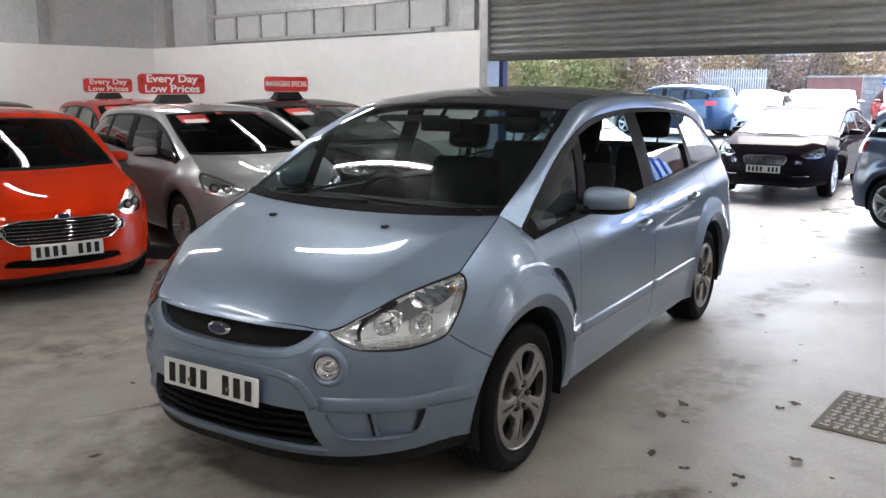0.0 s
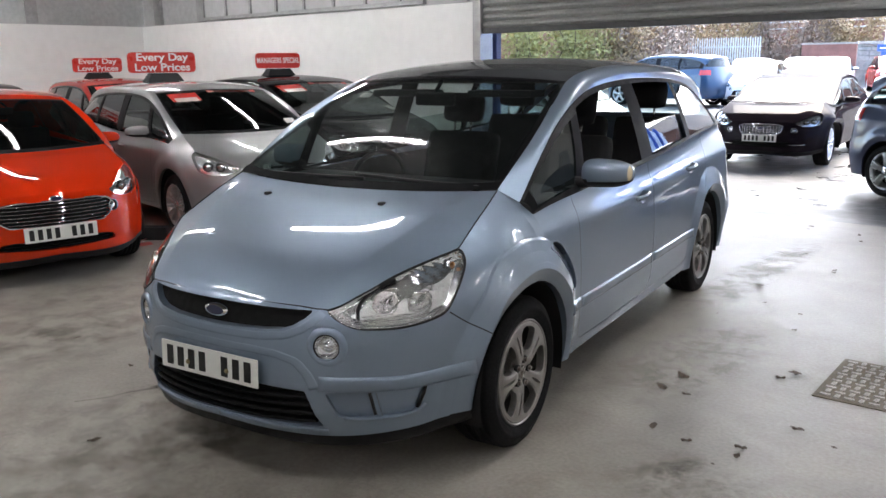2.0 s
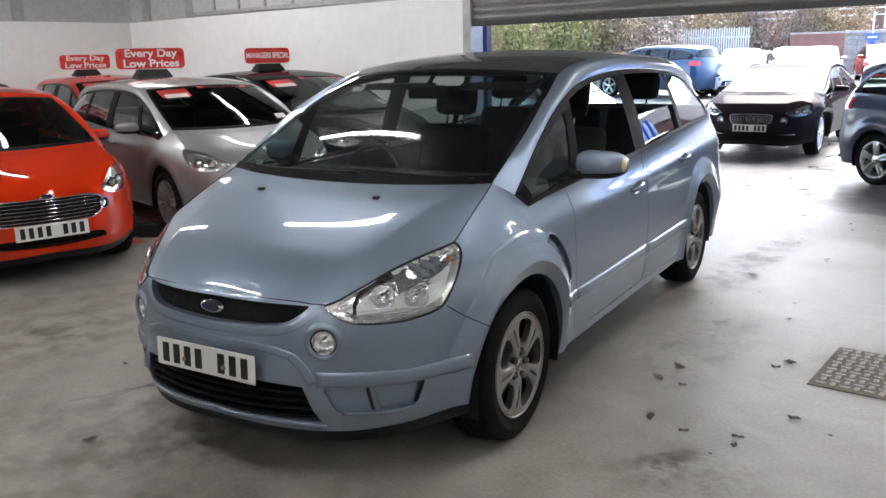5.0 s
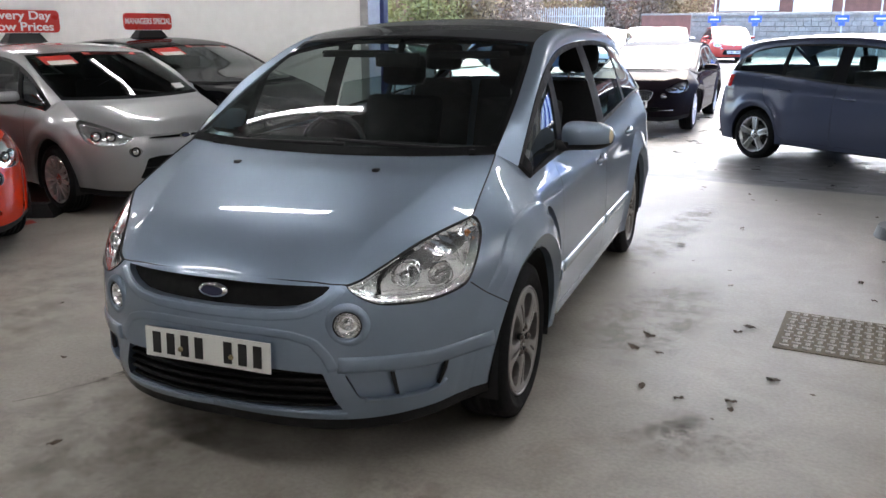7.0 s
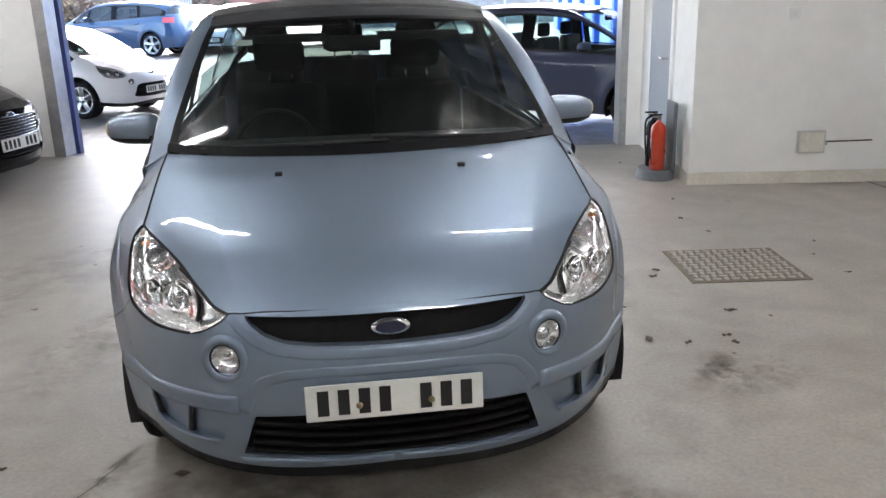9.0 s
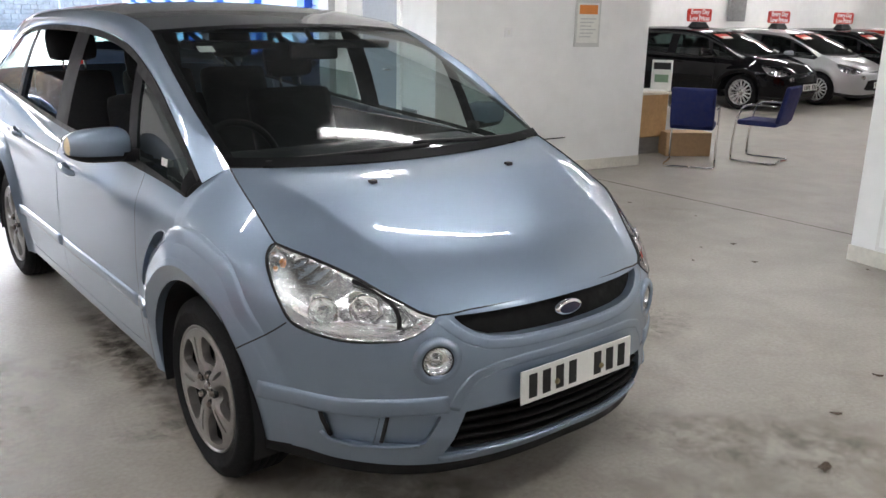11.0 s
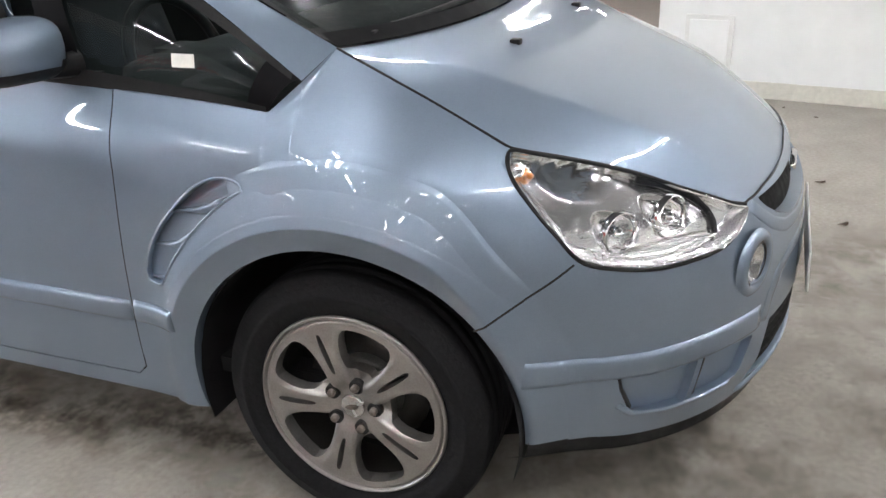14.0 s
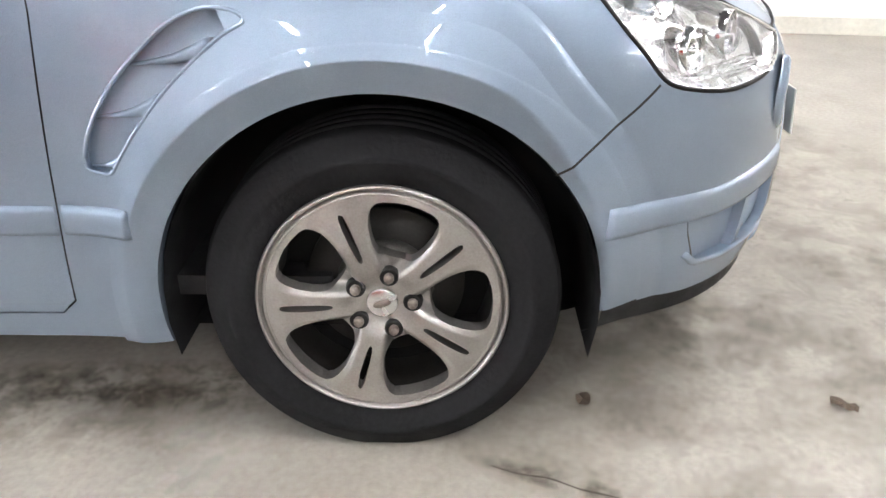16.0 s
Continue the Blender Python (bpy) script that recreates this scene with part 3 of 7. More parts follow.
def hood_patch(n, m):
    th = np.linspace(0, 27.8, m)
    front = shell_point(th, edge_z(th))
    side = resample([wing_top(q) for q in np.linspace(27.8, 98.4, 90)], n)
    mid = curve3([(0, float(nose(edge_z(0.0))), 0.752), (0, -0.80, 0.80), (0, -0.66, 0.868), (0, -0.45, 0.945), (0, -0.214, 1.02), (0.0, -0.06, 1.067)], n)
    cowl = half_curve(COWL, m)
    p = coons(front, cowl, mid, side)
    for _ in range(60):
        q = p.copy()
        q[0, 1:-1, 1:] = (2 * p[1, 1:-1, 1:] + p[0, 2:, 1:] + p[0, :-2, 1:]) / 4
        q[1:-1, 1:-1] = (p[2:, 1:-1] + p[:-2, 1:-1] + p[1:-1, 2:] + p[1:-1, :-2]) / 4
        p = 0.5 * p + 0.5 * q
    # one even polynomial over the whole panel keeps reflections straight; only the rim returns to its lines
    U, V = np.meshgrid(np.linspace(0, 1, m), np.linspace(0, 1, n), indexing="ij")
    q = np.empty_like(p)
    for k in range(3):
        B = np.stack([(U ** e * V ** g).ravel() for e in ((1, 3, 5) if k == 0 else (0, 2, 4)) for g in range(7)], 1)
        q[..., k] = (B @ np.linalg.lstsq(B, p[..., k].ravel(), rcond=None)[0]).reshape(m, n)
    er = p - q
    a, b, c = (np.exp(-(d / 0.07) ** 2)[..., None] for d in (1 - U, V, 1 - V))
    p = q + a * er[-1:] + (1 - a) * (b * er[:, :1] + c * er[:, -1:])
    x, y = p[..., 0], p[..., 1]
    t = (y + 0.85) / 1.0
    cr = 0.42 + 0.285 * np.clip(t, 0, 1)
    v = np.linspace(0, 1, n)[None, :]
    xe = p[-1, :, 0][None, :]
    k = (xe - np.abs(x)) / np.maximum(xe - cr, 0.03)
    k = 0.5 * (k + 1 - np.sqrt((k - 1) ** 2 + 0.0006)) + 0.00015
    return p, (0.035 * np.clip(k, 0, 1) - 0.007 * np.clip(1 - (U / 0.76) ** 2, 0, 1) ** 2) * sstep(v * 3.2) * sstep((1 - v) * 3.6)


def plate_on(parent, w, h, m, mat=PLATEW, bars=(0.075, 0.075, 0.075, 0.075, 0.0, 0.075, 0.075, 0.075)):
    """Number plate whose characters are plain bars."""
    p = part("number_plate", box(-w / 2, -0.006, -h / 2, w / 2, 0.0, h / 2, 0.003), mat, parent, "white number plate with black bars")
    p.matrix_basis = m
    n = len(bars)
    cw = w * 0.92 / n
    for i, b in enumerate(bars):
        if b:
            x = -w * 0.46 + cw * (i + 0.5)
            part("character_bar", box(x - cw * 0.28, -0.0085, -h * 0.35, x + cw * 0.28, -0.0058, h * 0.35), INK, p)
    return p


def spoke_sector(rim):
    """A fifth of a cast wheel face: one slotted spoke along +z between two half windows, facing +x."""
    na, nr = 49, 46
    a = np.radians(np.linspace(-36, 36, na))
    r = np.linspace(0.028, rim - 0.013, nr)
    A, Rr = np.meshgrid(a, r, indexing="ij")
    Y, Z = (Rr * np.sin(A)).ravel(), (Rr * np.cos(A)).ravel()
    half = smooth_tab([(0.02, 0.024), (0.09, 0.0265), (0.13, 0.0305), (0.165, 0.039), (0.19, 0.052), (0.23, 0.075)])

    def lift(y, z):
        rr, d = np.hypot(y, z), np.abs(y) - half(z)
        x = 0.006 * np.sin(np.clip((rr - 0.04) / 0.17, 0, 1) * math.pi) - 0.010 * sstep((0.075 - rr) / 0.045)
        x = x - 0.026 * sstep((d + 0.002) / 0.016) * (1 - sstep((rr - 0.105) / 0.08)) - 0.003 * sstep((d + 0.007) / 0.007) * (1 - sstep((rr - 0.17) / 0.03))
        return x
    edge = [(0.086, 36), (0.087, 30), (0.091, 23), (0.099, 18.2), (0.112, 15.6), (0.13, 14.1), (0.155, 14.0), (0.175, 15.2), (0.188, 17.0), (0.1965, 19.5), (0.2, 23), (0.201, 30), (0.2015, 36)]
    polys = []
    for sg in (1, -1):
        pl = [(q * math.sin(radians(sg * t)), q * math.cos(radians(t))) for q, t in edge]
        pl += [(q * math.sin(radians(sg * (72 - t))), q * math.cos(radians(72 - t))) for q, t in edge[-2:0:-1]]
        polys.append(pl)
    ts = np.linspace(0, math.pi, 13)
    zz = 0.139 - 0.050 * np.cos(ts)
    hw = 0.0074 * np.sin(ts) ** 0.6 * np.linspace(0.75, 1.05, 13)
    polys.append([(w, z) for w, z in zip(hw, zz)] + [(-w, z) for w, z in zip(hw[-2:0:-1], zz[-2:0:-1])])
    F = np.array(grid_faces(na, nr))
    lock = np.zeros(len(Y), bool)
    wv, wf = [], []
    rims = []
    for pl in polys:
        ins = in_poly(pl, Y[F].mean(1), Z[F].mean(1))
        gone, F = F[ins], F[~ins]
        rim_i = np.intersect1d(gone.ravel(), F.ravel())
        for i in rim_i:
            if not lock[i]:
                Y[i], Z[i] = near_poly(pl, Y[i], Z[i])
                lock[i] = True
        ek = {(int(p), int(q)) for t in gone for p, q in zip(t, np.roll(t, -1))}
        rims.append([(p, q) for p, q in ek if (q, p) not in ek and p in rim_i and q in rim_i])
    v = np.stack([lift(Y, Z), Y, Z], -1)
    v, f = list(v), [tuple(t) for t in F]
    for es in rims:
        for p, q in es:
            k = len(v)
            v += [v[p], v[q], v[q] + np.array([-0.03, 0, 0]), v[p] + np.array([-0.03, 0, 0])]
            f.append((k, k + 1, k + 2, k + 3))
    return [tuple(q) for q in v], f


def spoke_mesh(r0, r1, w0, w1, slot, depth):
    """One wheel spoke facing +x, along +z, split by a slot."""
    bm = bmesh.new()
    rs = [r0, r0 + (r1 - r0) * 0.3, r0 + (r1 - r0) * 0.86, r1]
    sl = [0.0, slot * 0.4, slot, 0.0]
    rows = []
    for i, r in enumerate(rs):
        t = (r - r0) / (r1 - r0)
        w = w0 + (w1 - w0) * t ** 1.5
        rows.append((r, w, sl[i] if slot else 0.0, -0.016 * (1 - t) ** 2 + 0.012 * math.sin(t * math.pi)))
    fs = []
    for sgn in (1, -1):
        prev = None
        for r, w, s, x in rows:
            a, b = bm.verts.new((x, sgn * s, r)), bm.verts.new((x - 0.006, sgn * w, r))
            if prev:
                fs.append(bm.faces.new((prev[0], prev[1], b, a) if sgn > 0 else (prev[1], prev[0], a, b)))
            prev = (a, b)
    g = bmesh.ops.extrude_face_region(bm, geom=fs)
    bmesh.ops.translate(bm, verts=[q for q in g["geom"] if isinstance(q, bmesh.types.BMVert)], vec=(-depth, 0, 0))
    bmesh.ops.remove_doubles(bm, verts=bm.verts, dist=0.0004)
    bmesh.ops.recalc_face_normals(bm, faces=bm.faces)
    return bm


WHEELS = {}


def wheel(parent, m, R=0.328, rim=0.222, sit=0.0, style="split", detail=True):
    """Tyre, rim, spokes, nuts and cap; the outer face looks along +x."""
    key = (R, rim, style)
    if key not in WHEELS:
        d = {}
        n = 160 if detail else 36
        prof = [(rim - 0.012, -0.19), (rim + 0.012, -0.205), (R - 0.055, -0.215), (R - 0.014, -0.20), (R, -0.17)]
        for k in range(4):
            x = -0.165 + 0.033 * k
            prof += [(R, x), (R, x + 0.024), (R - 0.007, x + 0.026), (R - 0.007, x + 0.031)]
        prof += [(R, -0.03), (R - 0.010, -0.006), (R - 0.045, 0.008), (R - 0.052, 0.0125), (R - 0.058, 0.009), (rim + 0.03, 0.008), (rim + 0.006, -0.002), (rim - 0.004, -0.010)]
        tv, tf = ring(prof, n)
        d["tyre"] = ([(x, y, max(z, -(sit or R) + 0.003)) for x, y, z in tv], tf)
        d["rim"] = ring([(rim - 0.004, -0.012), (rim + 0.002, -0.003), (rim - 0.003, 0.002), (rim - 0.010, -0.001), (rim - 0.014, -0.008), (rim - 0.022, -0.012), (rim - 0.026, -0.035), (rim - 0.03, -0.12), (rim - 0.02, -0.19)], n)
        if style == "split":
            d["rim"] = ring([(rim - 0.004, -0.012), (rim + 0.003, -0.002), (rim - 0.001, 0.004), (rim - 0.005, 0.003), (rim - 0.006, -0.012), (rim - 0.0105, -0.012), (rim - 0.011, 0.0005), (rim - 0.016, 0.0005), (rim - 0.024, -0.004), (rim - 0.027, -0.035)], n)
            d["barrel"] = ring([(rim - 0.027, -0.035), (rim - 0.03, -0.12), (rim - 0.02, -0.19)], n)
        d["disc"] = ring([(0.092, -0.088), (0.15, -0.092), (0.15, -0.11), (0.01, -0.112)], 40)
        d["hat"] = ring([(0.01, -0.062), (0.082, -0.062), (0.090, -0.070), (0.092, -0.09)], 40)
        # Added closing disc, coloured black for the shade deep inside the wheel.
        d["back"] = ring([(0.005, -0.125), (rim - 0.03, -0.13)], 32)
        d["hub"] = ring([(0.0, -0.004), (0.026, -0.004), (0.031, -0.007), (0.032, -0.013), (0.036, -0.014), (0.068, -0.022), (0.076, -0.03), (0.08, -0.05)], 32)
        if style == "split":
            d["hub"] = ring([(0.0, -0.003), (0.026, -0.0035), (0.0285, -0.005), (0.0295, -0.009), (0.0295, -0.03)], 40)
            d["recess"] = ring([(0.0, 0.0), (0.0145, 0.0), (0.016, 0.002), (0.0175, 0.0), (0.0185, -0.012)], 24)
            vb, fb = ring([(0.0, 0.0014), (0.8, 0.0014), (1.0, 0.0)], 28)
            d["emblem"] = ([(x - 0.0016, y * 0.017, z * 0.0072) for x, y, z in vb], fb)
        d["nut"] = ring([(0.0, 0.010), (0.0085, 0.010), (0.0095, 0.007), (0.0095, -0.002), (0.0125, -0.003), (0.0125, -0.015)], 10)
        meshes = {}
        for k, (v, f) in d.items():
            me = bpy.data.meshes.new(k)
            me.from_pydata(v, [], f)
            me.polygons.foreach_set("use_smooth", [True] * len(me.polygons))
            meshes[k] = me
        if style == "split":
            me = bpy.data.meshes.new("spoke")
            sv, sf = spoke_sector(rim)
            me.from_pydata(sv, [], sf)
            bm = None
        elif style == "five":
            bm = spoke_mesh(0.05, rim - 0.012, 0.03, 0.042, 0.0, 0.03)
        else:
            bm = spoke_mesh(0.05, rim - 0.012, 0.011, 0.012, 0.0, 0.025)
        if detail and bm:
            bmesh.ops.bevel(bm, geom=[e for e in bm.edges if e.is_manifold and e.calc_face_angle(0) > 0.9], offset=0.004, segments=2, affect="EDGES")
        if bm:
            me = bpy.data.meshes.new("spoke")
            bm.to_mesh(me)
            bm.free()
        me.polygons.foreach_set("use_smooth", [True] * len(me.polygons))
        me.set_sharp_from_angle(angle=0.7)
        meshes["spoke"] = me
        face = ALLOY if style == "split" else BRIGHTALLOY
        for k, mt in (("tyre", RUBBER), ("rim", face), ("disc", WHEELSHADE), ("hat", HATM), ("barrel", WHEELSHADE), ("back", GRILLEB), ("hub", CAPM), ("nut", STEEL), ("spoke", face), ("recess", INK), ("emblem", STEEL)):
            if k not in meshes:
                continue
            meshes[k].materials.append(mt)
        WHEELS[key] = meshes
    ms = WHEELS[key]
    e = new("wheel")
    e.parent, e.matrix_basis = parent, m
    e.empty_display_size = 0.05
    for k in ("tyre", "rim", "disc", "hat", "hub", "back", "barrel"):
        if k not in ms:
            continue
        o = new({"disc": "brake_disc", "hat": "disc_hat", "back": "wheel_back_shade"}.get(k, k), ms[k])
        o.parent = e
    ns = {"split": 5, "five": 5, "multi": 15}[style]
    for i in range(ns):
        o = new("spoke", ms["spoke"])
        o.parent, o.matrix_basis = e, pose(0, 0, 0, 360 / ns * i + (21 if style == "split" else 0))
    if detail:
        for i in range(5):
            o = new("wheel_nut", ms["nut"])
            o.parent, o.matrix_basis = e, pose(0, 0, 0, 72 * i + 57) @ pose(-0.001, 0, 0.056)
            if "recess" in ms:
                o = new("nut_recess", ms["recess"])
                o.parent, o.matrix_basis = e, pose(0, 0, 0, 72 * i + 57) @ pose(-0.002, 0, 0.056)
        if "emblem" in ms:
            o = new("cap_emblem", ms["emblem"])
            o.parent, o.matrix_basis = e, pose(0, 0, 0, 15)
    return e


def seat(parent, x, y, z, w=0.5, lean=18, tall=0.62, rest=True):
    e = new("seat")
    e.parent, e.matrix_basis = parent, pose(x, y, z)
    part("cushion", box(-w / 2, -0.25, -0.06, w / 2, 0.27, 0.10, 0.05), CLOTH, e, smooth=True)
    b = part("backrest", box(-w / 2, -0.07, 0.0, w / 2, 0.07, tall, 0.06), CLOTH, e, smooth=True)
    b.matrix_basis = pose(0, 0.26, 0.04, -lean)
    if rest:
        h = part("headrest", box(-0.14, -0.06, tall + 0.05, 0.14, 0.05, tall + 0.24, 0.055), CLOTH, e, smooth=True)
        h.matrix_basis = pose(0, 0.26, 0.04, -lean + 4)
        for s in (-1, 1):
            q = tube_ob("headrest_post", [(s * 0.06, 0, tall - 0.03), (s * 0.06, 0, tall + 0.09)], 0.007, CHROME, e, n=6)
            q.matrix_basis = pose(0, 0.26, 0.04, -lean + 4)
    return e


def front_lamp_poly():
    top = [(27.8 + (57.5 - 27.8) * t, float(edge_z(27.8 + (57.5 - 27.8) * t)) - 0.004) for t in np.linspace(0.0, 1, 9)]
    return top + [(60.0, 0.890), (61.2, 0.856), (61.3, 0.80), (60.8, 0.75), (59.0, 0.705), (55, 0.684), (48.4, 0.668), (42, 0.667), (36.5, 0.672), (33, 0.688), (29.5, 0.715)]


LAMP_BOWLS = ((51.5, 0.742, 0.043, "low"), (42.0, 0.752, 0.045, "high"))


def lamp_point(th, z, d):
    """A point set d behind the lamp's glass."""
    p = shell_point(th, z)
    return p - np.stack([np.sin(np.radians(th)) * 0.75, -np.cos(np.radians(th)) * 0.75 - 0.25, 0 * th], -1) * d[:, None]


def lamp_inside():
    """Stepped chrome inside of a headlamp: two bowls below, a wide indicator field with ridges above, a plain flange inboard."""
    lo = [(28.3, 0.730), (29.5, 0.717), (33, 0.690), (36.5, 0.674), (42, 0.669), (48.4, 0.670), (55, 0.686), (59, 0.707), (60.8, 0.75), (61.2, 0.79)]
    hi = [(q, float(edge_z(q)) - 0.006) for q in np.linspace(28.3, 57.5, 12)] + [(60, 0.886), (61.0, 0.852), (61.2, 0.80)]
    nth, nz = 90, 60
    th = np.linspace(28.3, 61.2, nth)
    zl, zh = lerp_tab(lo, th), lerp_tab(hi, th)
    T = np.repeat(th, nz)
    k = np.tile(np.linspace(0, 1, nz), nth)
    Z = np.repeat(zl, nz) + np.repeat(zh - zl, nz) * k
    rim = np.minimum(np.minimum(k, 1 - k) * np.repeat(zh - zl, nz), np.minimum(T - 28.3, 61.2 - T) * DEG)
    d = 0.006 + 0.030 * sstep(rim / 0.022) - 0.012 * sstep((40 - T) / 4) * (1 - sstep((Z - 0.80) / 0.03))
    for c, z, r, _ in LAMP_BOWLS:
        q = np.hypot((T - c) * DEG, Z - z) / r
        d = np.where(q < 1, np.maximum(d, 0.022 + 0.055 * (1 - q ** 2)), d)
    q = np.hypot((T - 51.0) * DEG / 1.6, Z - 0.842) / 0.055
    d = np.where(q < 1, np.maximum(d, 0.018 + 0.05 * (1 - q ** 2) + 0.004 * np.abs(np.sin((T * DEG * 0.5 + Z) * 120))), d)
    q = np.hypot((T - 58.0) * DEG, Z - 0.862) / 0.026
    d = np.where(q < 1, np.maximum(d, 0.02 + 0.03 * (1 - q ** 2)), d)
    d = d + 0.0025 * np.abs(np.sin(T * DEG * 150)) * (Z < 0.705) * (T > 34)
    p = lamp_point(T, Z, d)
    return p, grid_faces(nth, nz)


VENT = [(0.19, 0.825), (0.198, 0.838), (0.225, 0.845), (0.261, 0.844), (0.305, 0.826), (0.343, 0.797), (0.40, 0.742), (0.441, 0.688), (0.466, 0.64), (0.475, 0.60), (0.468, 0.586), (0.45, 0.582), (0.431, 0.584), (0.412, 0.61), (0.385, 0.648), (0.318, 0.727), (0.238, 0.797)]
VENT = [tuple(q[:2]) for q in curve3([(a, b, 0) for a, b in VENT + VENT[:1]], 91)[:-1]]
GRILLE = [(0, 0.738), (14, 0.736), (24.6, 0.734), (23.2, 0.71), (20.5, 0.683), (17.0, 0.665), (12, 0.658), (0, 0.654)]
INTAKE = [(0, 0.455), (12, 0.452), (23.8, 0.437), (26, 0.36), (28.0, 0.292), (18, 0.300), (0, 0.308)]
FOG = (29.1, 0.606, 0.045)
DUCT_A = [(28.8, 0.428), (40.4, 0.430), (42.2, 0.335), (40, 0.326), (34.5, 0.328), (32.3, 0.338)]
DUCT_B = [(41.4, 0.430), (55.0, 0.436), (54.6, 0.40), (53.2, 0.345), (51, 0.328), (43.4, 0.327)]
# other makes: upper opening, lower opening, plate height, badge height
FRONTS = {
    "slot": (GRILLE, INTAKE, 0.499, 0.698),
    "hatch": ([(0, 0.735), (19, 0.728), (20, 0.716), (0, 0.708)], [(0, 0.56), (16, 0.56), (22.5, 0.54), (25.5, 0.44), (28.5, 0.37), (24, 0.345), (0, 0.335)], 0.455, 0.722),
    "bars": ([(0, 0.700), (18, 0.698), (26, 0.678), (29, 0.63), (26, 0.555), (21, 0.512), (0, 0.505)], [(0, 0.40), (20, 0.40), (27, 0.385), (30, 0.34), (0, 0.318)], 0.455, 0.715),
    "mesh": ([(0, 0.715), (14, 0.71), (18, 0.68), (16.5, 0.58), (13.5, 0.535), (0, 0.53)], [(0, 0.42), (24, 0.42), (30, 0.37), (24, 0.335), (0, 0.325)], 0.475, 0.64),
}
DOOR_F = [(0.525, 1.0), (0.52, 0.84), (0.535, 0.60), (0.54, 0.50), (0.546, 0.40), (0.55, 0.33), (0.58, 0.302), (0.9, 0.298), (1.58, 0.302), (1.62, 0.36), (1.62, 0.7), (1.60, 1.02), (1.60, 1.30), (0.525, 1.30)]
DOOR_R = [(1.60, 1.30), (1.60, 1.02), (1.62, 0.7), (1.62, 0.36), (1.58, 0.302), (2.28, 0.305), (2.42, 0.345), (2.455, 0.5), (2.53, 0.66), (2.66, 0.77), (2.75, 0.9), (2.78, 1.3)]


def line_on(pts, w, off, side=1):
    """A thin strip that follows the flank along (y, z) points."""
    p = resample(np.array(pts), max(3, int(sum(math.dist(a, b) for a, b in zip(pts, pts[1:])) / 0.03)))
    vs, fs = [], []
    for i, (y, z) in enumerate(p):
        a, b = p[max(0, i - 1)], p[min(len(p) - 1, i + 1)]
        d = (b - a) / (np.linalg.norm(b - a) + 1e-9)
        n = np.array([-d[1], d[0]]) * w / 2
        for k in (1, -1):
            q = shell_at(y + n[0] * k, z + n[1] * k)
            q[0] += off
            vs.append(q)
    for i in range(len(p) - 1):
        fs.append((2 * i, 2 * i + 1, 2 * i + 3, 2 * i + 2))
    v = np.array(vs)
    if side < 0:
        v[:, 0] *= -1
    return v, fs


